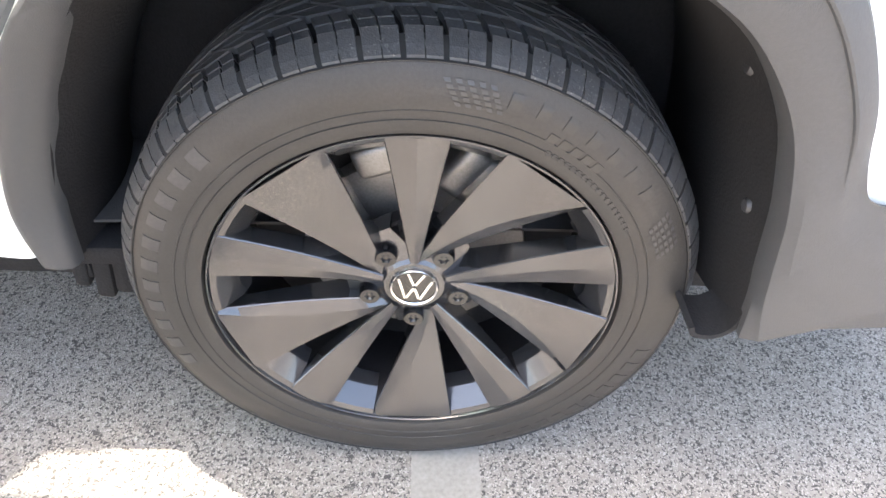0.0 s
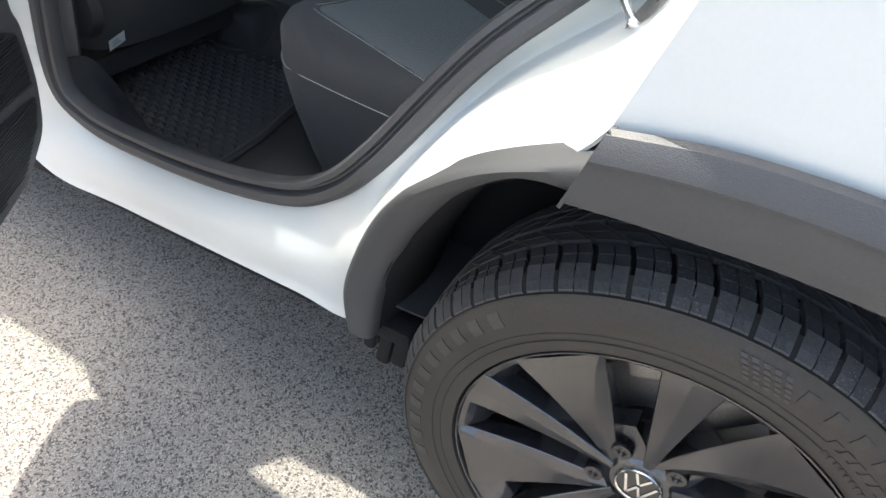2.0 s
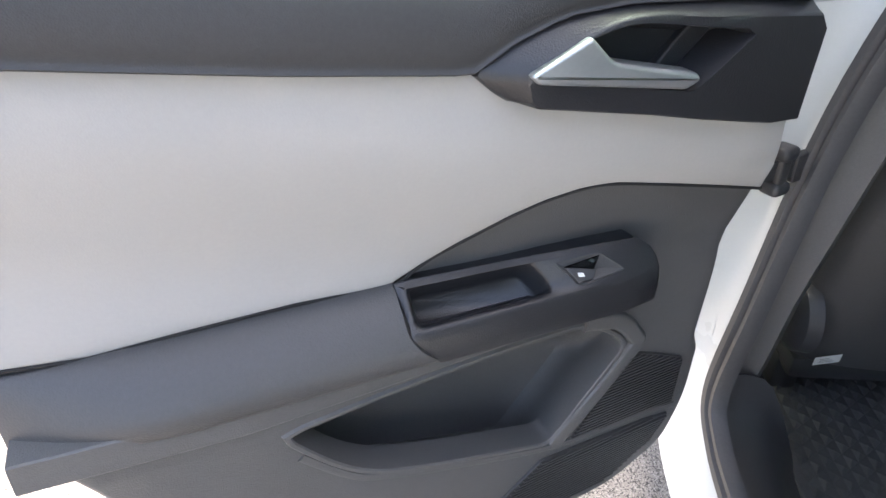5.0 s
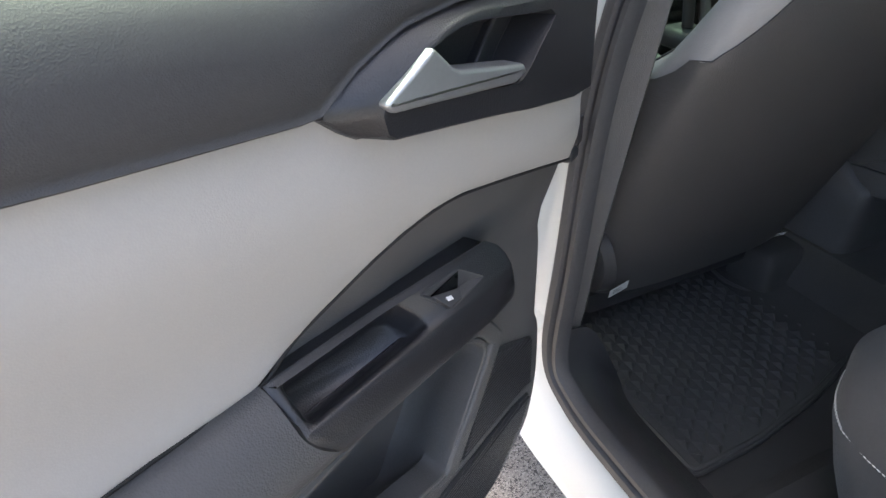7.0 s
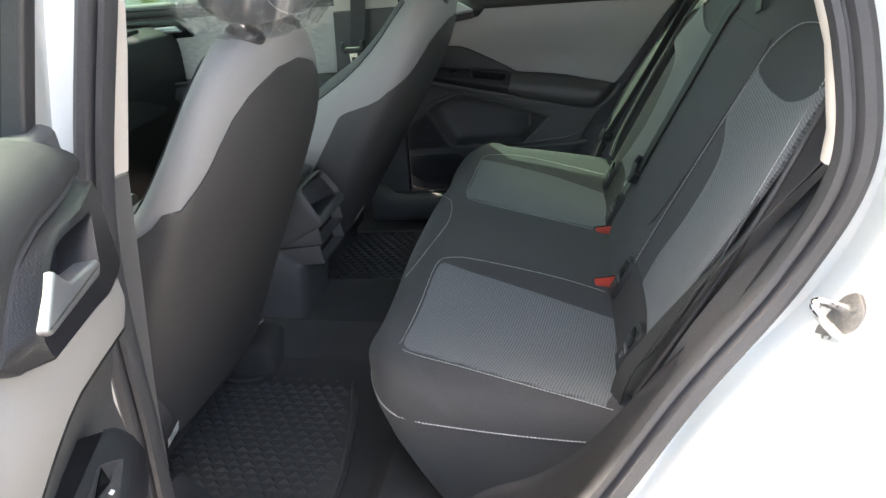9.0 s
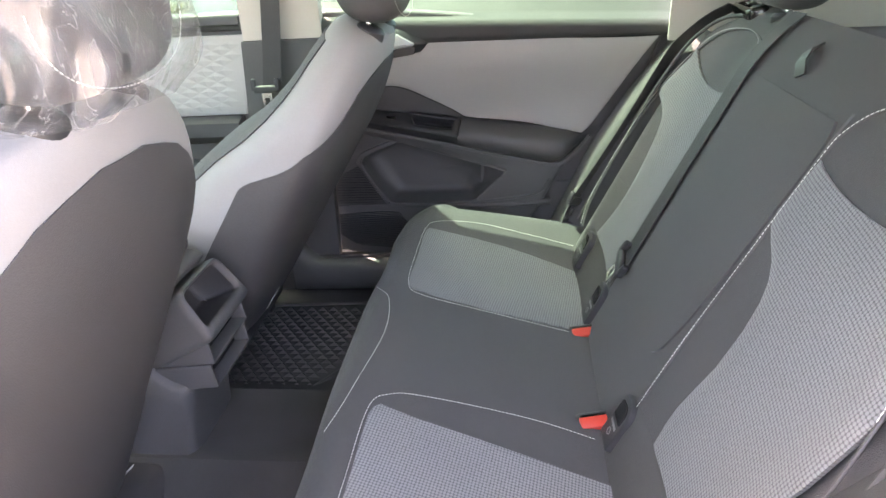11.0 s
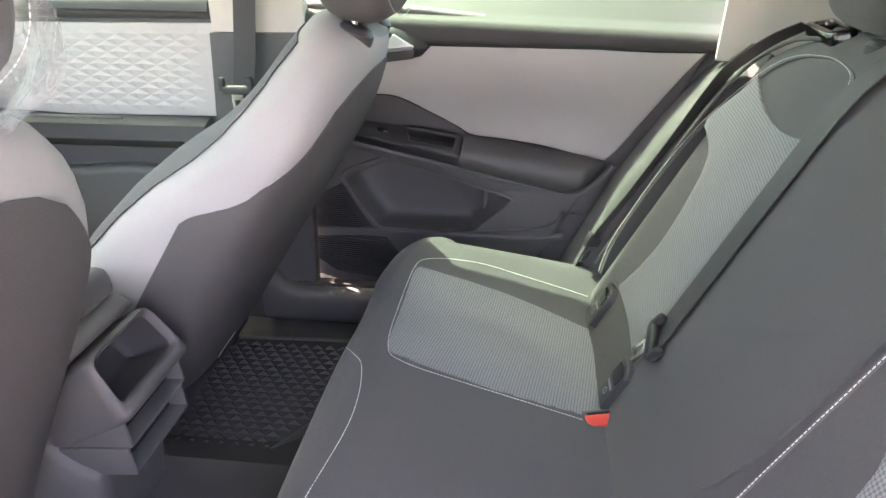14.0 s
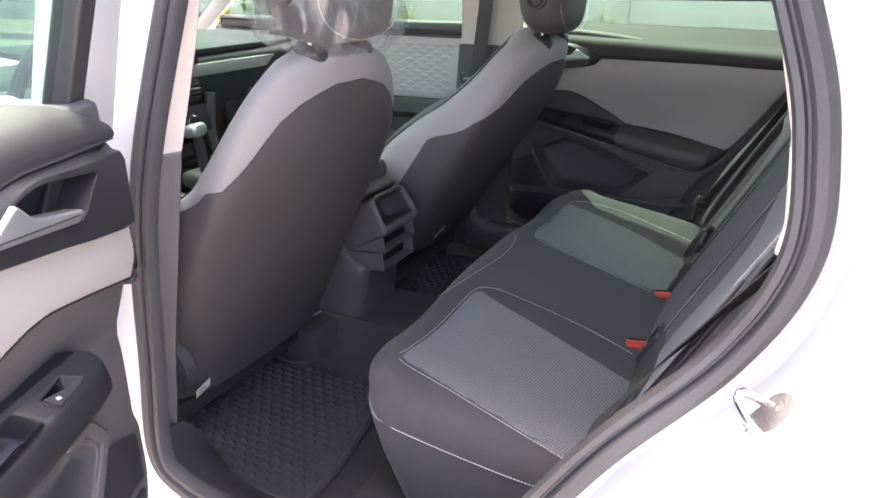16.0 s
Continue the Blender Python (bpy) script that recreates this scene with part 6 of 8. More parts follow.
# trough between cushion and back, with the anchor covers and the buckles
for u in (-0.425, -0.178, 0.178, 0.425):
    m = BF @ Matrix.Translation((u, -0.060, 0.0))
    cov = part("anchor_cover", slab(rounded([(-0.026, -0.044), (0.026, -0.044), (0.026, 0.030), (0.008, 0.044), (-0.026, 0.040)], [0.006, 0.006, 0.012, 0.014, 0.010]), m, -0.012, 0.0095, 0.004, 3), BLACK, bench, "dark child-seat anchor cover")
    part("cover_lid", slab(rounded([(-0.017, 0.002), (0.018, 0.002), (0.018, 0.026), (0.006, 0.034), (-0.017, 0.031)], 0.004), m, 0.006, 0.0112, 0.001), GLOSS_BLACK, cov)
    part("cover_mark", box((0.030, 0.005, 0.0006), m @ Matrix.Translation((0, -0.008, 0.0097)), 0, 1), GREY_MARK, cov)
    part("cover_symbol", lathe([(0.0048, -0.0004), (0.0048, 0.0004), (0.0062, 0.0004), (0.0062, -0.0004)], m @ Matrix.Translation((0, -0.022, 0.0097)), 20), GREY_MARK, cov)

# rear head restraints
for y in (1.245, 0.565):
    top = BF @ Vector((YC - y, 0.535, -0.045))
    for sx in (-0.06, 0.06):
        p0, p1 = top + Vector((0, sx, -0.02)), top + Vector((0.015, sx, 0.05))
        part("headrest_rod", sweep([p0, p1], circle(0.006, 10), up=(0, 1, 0)), CHROME, bench, "chromed rod")
        part("rod_guide", lathe([(0, 0.012), (0.016, 0.012), (0.022, 0.006), (0.022, -0.01)], Matrix.Translation(top + Vector((0, sx, 0.0))), 18), BLACK, bench)
    rows = []
    for k in range(13):
        a = -1 + 2 * k / 12
        sc = max(0.06, 1 - abs(a) ** 3.4) ** (1 / 2.6)
        rows.append([top + Vector((0.020 + 0.055 * sc * spow(math.cos(th), 0.75), 0.140 * a, 0.088 + 0.075 * sc * spow(math.sin(th), 0.75))) for th in [2 * math.pi * j / 28 for j in range(28)]])
    head = part("headrest", skin(rows, True, (True, True)), SEAT_DARK, bench, "charcoal rear head restraint", angle=60)
# belt guide on the shoulder of the backrest
m = BF @ Matrix.Translation((-0.425, 0.535, -0.034)) @ pose(0, 0, 0, -48, 0, 0)
o_, h_ = rounded([(-0.070, -0.020), (0.052, -0.022), (0.066, 0.012), (-0.050, 0.022)], 0.010), rounded([(-0.052, -0.010), (0.040, -0.011), (0.048, 0.006), (-0.040, 0.012)], 0.006)
c_ = Vector((0.0, -0.001))
O, H = ring_by_angle(o_, c_, 60), ring_by_angle(h_, c_, 60)
L = lambda p, z: m @ Vector((p.x, p.y, z))
guide = part("belt_guide", skin([[L(p, -0.012) for p in O], [L(p, 0.005) for p in O], [L(p, 0.008) for p in inset(O, 0.003)], [L(p, 0.008) for p in inset(H, -0.002)], [L(p, 0.004) for p in H], [L(p, -0.012) for p in inset(H, 0.002)]], True, (False, True)), GLOSS_BLACK, bench, "glossy black belt guide", angle=50)


def buckle(x, y, z, turn):
    b = thing("seat_belt_buckle", "black seat-belt buckle with a red release button", "buckle", "rear buckles")
    m = Matrix.Translation((x, y, z)) @ pose(0, 0, 0, 28, 0, turn)
    part("housing", box((0.054, 0.030, 0.085), m @ Matrix.Translation((0, 0, -0.036)), 0.006, 3), BLACK, b)
    part("release_button", box((0.046, 0.020, 0.014), m @ Matrix.Translation((0, -0.004, 0.004)), 0.003, 2), RED, b, "red release button")
    part("button_front", box((0.046, 0.006, 0.024), m @ Matrix.Translation((0, -0.0135, -0.006)), 0.002, 2), RED, b, "red release button")
    part("button_groove", box((0.040, 0.005, 0.004), m @ Matrix.Translation((0, 0.006, 0.0085)), 0.001, 1), GLOSS_BLACK, b)
    return b


buckle(-0.399, 0.775, 0.528, 14)
buckle(-0.392, 1.040, 0.526, 14)


# ---- rear wheel ----
HUB = Matrix.Translation((0, 0, 0.322)) @ Matrix(((1, 0, 0, 0), (0, 0, -1, 0), (0, 1, 0, 0), (0, 0, 0, 1)))  # x back, y up, z out of the car
RR = 0.233
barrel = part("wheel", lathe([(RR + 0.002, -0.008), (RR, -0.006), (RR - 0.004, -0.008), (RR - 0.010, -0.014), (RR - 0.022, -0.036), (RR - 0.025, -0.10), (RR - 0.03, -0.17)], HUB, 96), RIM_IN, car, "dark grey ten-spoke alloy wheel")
# tyre: sidewall and crown
side = [(RR + 0.001, -0.010), (RR + 0.004, 0.003), (RR + 0.012, 0.007), (RR + 0.022, 0.006), (RR + 0.04, 0.010), (RR + 0.058, 0.009), (RR + 0.074, 0.002), (RR + 0.084, -0.008), (RR + 0.090, -0.018)]
crown = [(RR + 0.0905, -0.020), (RR + 0.096, -0.045), (RR + 0.0985, -0.085), (RR + 0.0985, -0.12), (RR + 0.096, -0.16), (RR + 0.088, -0.187), (RR + 0.06, -0.205), (RR, -0.20)]
tyre = part("tyre", lathe(side[:-2], HUB, 160), TYRE, barrel, "black road tyre with directional shoulder blocks", angle=50)
# base between the blocks, the grooves' shade put into its colour
part("tread_base", lathe(side[-3:] + [(r - 0.008, h) for r, h in crown], HUB, 160), GROOVE, tyre, "tyre rubber coloured near-black for the shade in the grooves", angle=50)


def on_tyre(r, a, h):
    return HUB @ Vector((r * math.cos(a), r * math.sin(a), h))


def crown_r(h):
    return lerp_table(sorted((a, r) for r, a in crown[:6]), h)


def stuff_mesh(name, verts, faces, material, parent):
    me = bpy.data.meshes.new(name)
    me.from_pydata(verts, [], faces)
    me.materials.append(material)
    ob = tagged(new(name, me), kind="stuff")
    ob.parent = parent
    return ob


# tread: chevron ribs of sipped blocks standing on the crown
verts, faces = [], []


def tread_block(corners, dr=0.007):
    """corners: four (angle, h) in a loop."""
    i = len(verts)
    ca, ch = sum(a for a, _ in corners) / 4, sum(h for _, h in corners) / 4
    for rise, sh in ((-0.007, 0.0), (0.0, 0.05)):
        for a, h in corners:
            a, h = a + (ca - a) * sh, h + (ch - h) * sh
            verts.append(on_tyre(crown_r(h) + rise, a, h))
    faces.append((i + 4, i + 5, i + 6, i + 7))
    for k in range(4):
        j = (k + 1) % 4
        faces.append((i + k, i + j, i + 4 + j, i + 4 + k))


LUGS = 54
step = 2 * math.pi / LUGS
for k in range(LUGS):
    a = k * step
    for h0, h1, sl, cuts, wide in ((-0.021, -0.040, 0.10, 2, 0.86), (-0.0412, -0.058, 0.16, 2, 0.86), (-0.064, -0.079, 0.55, 1, 0.90), (-0.0798, -0.094, 0.45, 1, 0.90),
                                   (-0.101, -0.116, -0.45, 1, 0.92), (-0.1168, -0.131, -0.55, 1, 0.92), (-0.137, -0.160, -0.4, 1, 0.90), (-0.166, -0.186, -0.16, 2, 0.86)):
        # each block is cut by fine sipes; neighbouring ribs are set half a block apart
        off = {-0.021: 0.0, -0.0412: 0.10, -0.064: 0.35, -0.0798: 0.90, -0.101: 0.3, -0.1168: -0.15, -0.137: 0.1, -0.166: 0.0}[h0]
        for q in range(cuts):
            w = wide / cuts
            a0, a1 = a + step * (off + w * q), a + step * (off + w * (q + 1) - (0.035 if q < cuts - 1 else 0.0))
            tread_block([(a0, h0), (a1, h0), (a1 + sl * step, h1), (a0 + sl * step, h1)])
stuff_mesh("tread_relief", verts, faces, TREAD, barrel)

# shoulder: lugs with slanted hatching between the sidewall line and the tread
verts, faces = [], []


def shoulder_at(a, t, lift):
    r = RR + 0.0765 + 0.0165 * t
    h = 0.0005 - 0.023 * t - 0.004 * t * t
    return on_tyre(r + lift * 0.6, a, h + lift * 0.8)


for k in range(LUGS):
    a = k * step
    for f0, f1 in ((0.0, 0.40), (0.435, 0.86)):
        i = len(verts)
        for t, lift in ((0.0, -0.001), (0.10, 0.0012), (0.45, 0.0022), (1.0, 0.0024)):
            for e, g in ((f0, 0.0 if t == 0 else 0.0), (f1, 0.0)):
                verts.append(shoulder_at(a + step * (e - 0.06 * (1 - t)), t, lift))
        for q in range(3):
            j = i + 2 * q
            faces.append((j, j + 1, j + 3, j + 2))
        for sd in (0, 1):
            j = len(verts)
            for t in (0.10, 0.45, 1.0):
                verts.append(shoulder_at(a + step * ((f0, f1)[sd] - 0.06 * (1 - t)), t, -0.004))
            for q, (p0, p1) in enumerate(((2, 4), (4, 6))):
                faces.append((i + p0 + sd, i + p1 + sd, j + q + 1, j + q))
    # a moulded triangle of slanted strokes in the foot of each lug
    for q in range(4):
        i = len(verts)
        a0 = a + step * (0.10 + 0.17 * q)
        top = 0.62 - 0.13 * q
        for a_, t in ((a0, 0.10), (a0 + step * 0.035, 0.10), (a0 + step * 0.145, top), (a0 + step * 0.11, top)):
            verts.append(shoulder_at(a_, t, 0.0036))
        faces.append((i, i + 1, i + 2, i + 3))
    i = len(verts)
    for e, t in ((0.02, 0.06), (0.05, 0.06), (0.60, 0.78), (0.57, 0.78)):
        verts.append(shoulder_at(a + step * e, t, 0.0038))
    faces.append((i, i + 1, i + 2, i + 3))
stuff_mesh("shoulder_relief", verts, faces, TREAD, barrel)
for rr, hh in ((RR + 0.0755, 0.0025), (RR + 0.020, 0.0065), (RR + 0.031, 0.0082)):
    part("sidewall_line", sweep([on_tyre(rr, 2 * math.pi * k / 120, hh) for k in range(120)], circle(0.0009, 6), up=(0, -1, 0), closed=True), TYRE, tyre)


def side_h(r):
    return lerp_table(side, r)


# raised marks on the sidewall: plain bars where the maker's marks stand
def mark_bars(a0, a1, count, r0, r1, gap=0.22, parent=tyre, bar=LETTER):
    for k in range(count):
        f0, f1 = a0 + (a1 - a0) * k / count, a0 + (a1 - a0) * (k + 1 - gap) / count
        rows = []
        for j in range(5):
            r = r0 + (r1 - r0) * j / 4
            rows.append([on_tyre(r, math.radians(f0 + (f1 - f0) * i / 4), side_h(r) + 0.0009) for i in range(5)])
        part("raised_mark", shell(rows, 0.002, (0, -1, 0)), bar, parent, angle=50)


mark_bars(200, 130, 11, RR + 0.047, RR + 0.065, 0.5, bar=LETTER)
mark_bars(-12, -70, 11, RR + 0.046, RR + 0.066, 0.42, bar=TYRE_DIM)
mark_bars(74, 34, 7, RR + 0.048, RR + 0.063, 0.6, bar=TYRE_DIM)
mark_bars(64, 49, 5, RR + 0.030, RR + 0.041, 0.3, bar=TYRE_DIM)
mark_bars(62, 30, 18, RR + 0.0175, RR + 0.0225, 0.35, bar=TYRE_DIM)
# patches of small scales beside the marks
verts, faces = [], []
for c in (80, 26):
    for i in range(5):
        for j in range(5):
            a, r = math.radians(c - 5 + 2.0 * i + 0.6 * j), RR + 0.042 + 0.0052 * j
            k = len(verts)
            for da, dr in ((-0.9, -0.0018), (0.5, -0.0018), (0.9, 0.0018), (-0.5, 0.0018)):
                verts.append(on_tyre(r + dr, a + math.radians(da * 0.8), side_h(r + dr) + 0.0012))
            faces.append((k, k + 1, k + 2, k + 3))
stuff_mesh("scale_relief", verts, faces, LETTER, tyre)


# spokes: five narrow radial blades, each joined at the hub by a wide blade that leans over beside the next bolt
def wheel_at(r, deg, h):
    return Vector((r * math.cos(radians(deg)), r * math.sin(radians(deg)), h))


def blade(a, b, c, d, fold_out, fold_in, crest, deep):
    """A spoke: rim corners a, b and hub corners c (by a), d (by b); a fold runs from fold_out on the rim to fold_in at the hub."""
    rows = []
    for k in range(9):
        t = k / 8
        l, r = a.lerp(c, t), b.lerp(d, t)
        f = l.lerp(r, fold_out + (fold_in - fold_out) * t)
        f.z += crest
        dip = 0.004 * math.sin(math.pi * t)
        back = deep * (1 - 0.35 * (1 - t))
        li, ri = l.lerp(r, 0.10), r.lerp(l, 0.10)
        e = (r - l).normalized() * 0.0012
        rows.append([HUB @ p for p in (l - Vector((0, 0, dip + 0.0014)), l + e - Vector((0, 0, dip)), f - Vector((0, 0, dip)), r - e - Vector((0, 0, dip)), r - Vector((0, 0, dip + 0.0014)),
                                      ri - Vector((0, 0, back)), li - Vector((0, 0, back)))])
    return part("spoke", skin(rows, True, (True, True)), RIM, barrel, angle=6)


for k in range(5):
    n0 = 90 + 72 * k
    R1 = RR - 0.001
    blade(wheel_at(R1, n0 - 8.0, -0.002), wheel_at(R1, n0 + 8.0, -0.002), wheel_at(0.040, n0 - 9, -0.032), wheel_at(0.040, n0 + 9, -0.032), 0.5, 0.5, 0.0022, 0.046)
    blade(wheel_at(R1, n0 - 49.5, -0.006), wheel_at(R1, n0 - 22.0, -0.001), wheel_at(0.046, n0 - 22, -0.037), wheel_at(0.043, n0 - 2, -0.0345), 0.04, 0.62, 0.0035, 0.046)
    # recessed seat of the bolt and the web that ties it to the blades
    r0, r1, h0, h1 = 0.036, 0.082, -0.040, -0.050
    rows = [[HUB @ wheel_at(r0, n0 - 72 + 36 + d, h0 + 0.004) for d in (-34, -17, 0, 17, 34)], [HUB @ wheel_at((r0 + r1) / 2, n0 - 36 + d, h0 - 0.004) for d in (-26, -13, 0, 13, 26)],
                [HUB @ wheel_at(r1, n0 - 36 + d, h1) for d in (-15, -8, 0, 8, 15)], [HUB @ wheel_at(r1 - 0.002, n0 - 36 + d, h1 - 0.03) for d in (-15, -8, 0, 8, 15)]]
    part("bolt_seat", shell(rows, 0.004, (0, -1, 0)), RIM, barrel, angle=20)
    # sloping web at the outer end of each opening
    for c in (-15.0, -57.0):
        mid = n0 + c
        rows = [[HUB @ wheel_at(r, mid + d, h) for d in (-7.6, -3.8, 0, 3.8, 7.6)] for r, h in ((RR - 0.0015, -0.002), (RR - 0.010, -0.006), (RR - 0.030, -0.030), (RR - 0.036, -0.050))]
        part("spoke_web", shell(rows, 0.004, (0, -1, 0)), RIM, barrel, angle=20)
# outer ring and hub
part("rim_lip", lathe([(RR + 0.001, -0.002), (RR, 0.001), (RR - 0.002, 0.001), (RR - 0.004, -0.004), (RR - 0.005, -0.014)], HUB, 120), RIM, barrel)
part("hub_face", lathe([(0.0, -0.034), (0.036, -0.034), (0.046, -0.042), (0.060, -0.052), (0.066, -0.08)], HUB, 60), RIM, barrel)
part("hub_cap_ring", lathe([(0.0262, -0.0305), (0.0282, -0.0292), (0.0295, -0.031), (0.0305, -0.042)], HUB, 48), CHROME, barrel, "bright ring of the hub cap")
cap = part("hub_cap", lathe([(0.0, -0.0322), (0.0258, -0.0315), (0.0268, -0.033), (0.028, -0.042)], HUB, 48), GLOSS_BLACK, barrel, "gloss black hub cap with a bright emblem")
EMB = HUB @ Matrix.Rotation(radians(-6), 4, "Z") @ Matrix.Diagonal((0.92, 0.92, 1, 1))
for (x0, y0), (x1, y1) in (((-0.0215, 0.013), (-0.0095, -0.021)), ((-0.0085, -0.020), (-0.0005, -0.001)), ((0.0005, -0.001), (0.0085, -0.020)), ((0.0095, -0.021), (0.0215, 0.013)), ((-0.0105, 0.024), (-0.001, 0.004)), ((0.001, 0.004), (0.0105, 0.024))):
    part("emblem_stroke", sweep([EMB @ Vector((x0, y0, -0.0312)), EMB @ Vector((x1, y1, -0.0312))], [(-0.0016, -0.0006), (0.0016, -0.0006), (0.0016, 0.0006), (-0.0016, 0.0006)], up=(0, -1, 0)), CHROME, cap)
for k in range(5):
    a = math.radians(270 + 72 * k)
    m = HUB @ Matrix.Translation((0.056 * math.cos(a), 0.056 * math.sin(a), -0.039))
    bolt = part("wheel_bolt", lathe([(0.0, 0.0055), (0.0035, 0.0055), (0.005, 0.008), (0.0115, 0.008), (0.013, 0.005), (0.014, -0.01)], m, 24), GLOSS_BLACK, barrel, "black bolt cap")
    for q in range(6):
        b = math.pi / 3 * q
        part("bolt_notch", box((0.0022, 0.0022, 0.003), m @ Matrix.Translation((0.0058 * math.cos(b), 0.0058 * math.sin(b), 0.0075)), 0.0004, 1), GLOSS_BLACK, bolt)
# brake disc and caliper behind the spokes
part("brake_disc", lathe([(0.05, -0.100), (0.136, -0.100), (0.138, -0.103), (0.138, -0.122), (0.05, -0.122)], HUB, 64), STEEL, barrel, "worn steel brake disc")
part("brake_caliper", box((0.12, 0.075, 0.06), HUB @ Matrix.Translation((0.085, 0.115, -0.10)) @ pose(0, 0, 0, 0, 0, -38), 0.012, 3), STEEL, barrel, "bare metal brake caliper")
part("caliper_bracket", box((0.05, 0.04, 0.05), HUB @ Matrix.Translation((-0.045, 0.15, -0.095)) @ pose(0, 0, 0, 0, 0, 20), 0.008, 3), STEEL, barrel)
part("brake_shield", lathe([(0.04, -0.135), (0.205, -0.135), (0.206, -0.15)], HUB, 48), LINER, barrel)
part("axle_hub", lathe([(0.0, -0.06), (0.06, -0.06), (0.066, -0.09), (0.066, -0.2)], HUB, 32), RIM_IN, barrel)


# ---- striker, door check, belts ----
def ribbon(path, width, across, thick_=0.0016, lift=0.0):
    """A band of webbing along a path; across: the direction of its width."""
    pr = [(-width / 2, -thick_ / 2), (width / 2, -thick_ / 2), (width / 2, thick_ / 2), (-width / 2, thick_ / 2)]
    p = [Vector(q) for q in path]
    rows = []
    for i, c in enumerate(p):
        t = (p[min(i + 1, len(p) - 1)] - p[max(i - 1, 0)]).normalized()
        s = Vector(across(i / (len(p) - 1)) if callable(across) else across)
        s = (s - t * s.dot(t)).normalized()
        n = s.cross(t)
        rows.append([c + s * a + n * b for a, b in pr])
    return skin(rows, True, (True, True))


SK = frame_of((-0.170, 0.176, 0.813), (0.49, 0.02, 0.87), Vector((-0.80, -0.34, 0.45)).cross(Vector((0.49, 0.02, 0.87))))
plate = part("striker_plate", slab(rounded([(-0.040, 0.012), (-0.030, -0.018), (0.0, -0.026), (0.030, -0.018), (0.040, 0.012), (0.026, 0.024), (-0.026, 0.024)], [0.006, 0.02, 0.03, 0.02, 0.006, 0.01, 0.01]), SK @ Matrix.Diagonal((0.9, 0.8, 1, 1)), -0.012, 0.004, 0.001), STEEL, car, "bare metal door striker")
loop = curve([SK @ Vector(q) for q in ((-0.010, -0.014, 0.0), (-0.009, -0.012, 0.012), (-0.002, 0.006, 0.030), (0.004, 0.014, 0.034), (0.009, 0.017, 0.028), (0.011, 0.014, 0.0))], 6)
part("striker_loop", sweep(loop, circle(0.0052, 10), up=(0, 0, 1)), CHROME, plate)
for du in (-0.021, 0.021):
    part("striker_screw", lathe([(0, 0.0035), (0.003, 0.0035), (0.0035, 0.005), (0.006, 0.005), (0.007, 0.003)], SK @ Matrix.Translation((du, 0.0, 0.001)), 14), STEEL, plate)

arm_a, arm_b = Vector((-1.038, 0.124, 0.853)), Vector((-0.985, 0.046, 0.862))
check = part("door_check_arm", sweep([arm_a, arm_a.lerp(arm_b, 0.5), arm_b], [(-0.003, -0.011), (0.003, -0.011), (0.003, 0.011), (-0.003, 0.011)], up=(0, 0, 1)), BLACK, car, "black door check arm")
part("check_bracket", box((0.036, 0.012, 0.034), Matrix.Translation(arm_a) @ pose(0, 0, 0, 0, 0, -55), 0.003, 2), BLACK, check)
for dz in (-1, 1):
    part("buffer_ear", box((0.026, 0.026, 0.016), Matrix.Translation(arm_a.lerp(arm_b, 0.42) + Vector((0, 0, 0.021 * dz))) @ pose(0, 0, 0, 0, 0, -55), 0.006, 3), BLACK, check)
part("check_buffer", box((0.018, 0.018, 0.036), Matrix.Translation(arm_a.lerp(arm_b, 0.42)) @ pose(0, 0, 0, 0, 0, -55), 0.005, 3), BLACK, check)


def tongue(m, parent):
    """A belt tongue: a plastic bridge and a steel latch plate."""
    t = part("belt_tongue", box((0.066, 0.014, 0.02), m, 0.006, 3), BLACK, parent, "black plastic belt tongue")
    for sx in (-1, 1):
        part("tongue_ear", box((0.012, 0.014, 0.03), m @ Matrix.Translation((0.031 * sx, 0, 0.012)), 0.004, 2), BLACK, t)
    o = rounded([(-0.013, -0.045), (0.013, -0.045), (0.013, 0.0), (-0.013, 0.0)], 0.004)
    h = [(-0.006, -0.036), (0.006, -0.036), (0.006, -0.018), (-0.006, -0.018)]
    fr = m @ Matrix.Translation((0, 0.0, -0.006)) @ pose(0, 0, 0, 90, 0, 0)
    bm = bmesh.new()
    for a, b in (((-0.013, -0.045), (-0.006, 0.0)), ((0.006, -0.045), (0.013, 0.0)), ((-0.006, -0.045), (0.006, -0.036)), ((-0.006, -0.016), (0.006, 0.0))):
        slab([a, (b[0], a[1]), b, (a[0], b[1])], fr, -0.001, 0.001, 0.0002, 1, bm)
    part("latch_plate", bm, CHROME, t, "steel latch plate")
    return t


# belt of the far front seat, hanging on the centre pillar
belt = thing("seat_belt", "black front seat belt hanging on the centre pillar", "seat belt", "seat belts")
part("webbing", ribbon([(-1.087, 1.548, 1.30), (-1.10, 1.555, 1.15), (-1.122, 1.562, 1.0), (-1.148, 1.568, 0.86), (-1.165, 1.575, 0.72), (-1.18, 1.585, 0.5)], 0.047, (1, 0, 0)), WEBBING, belt)
tongue(Matrix.Translation((-1.150, 1.556, 0.918)), belt)
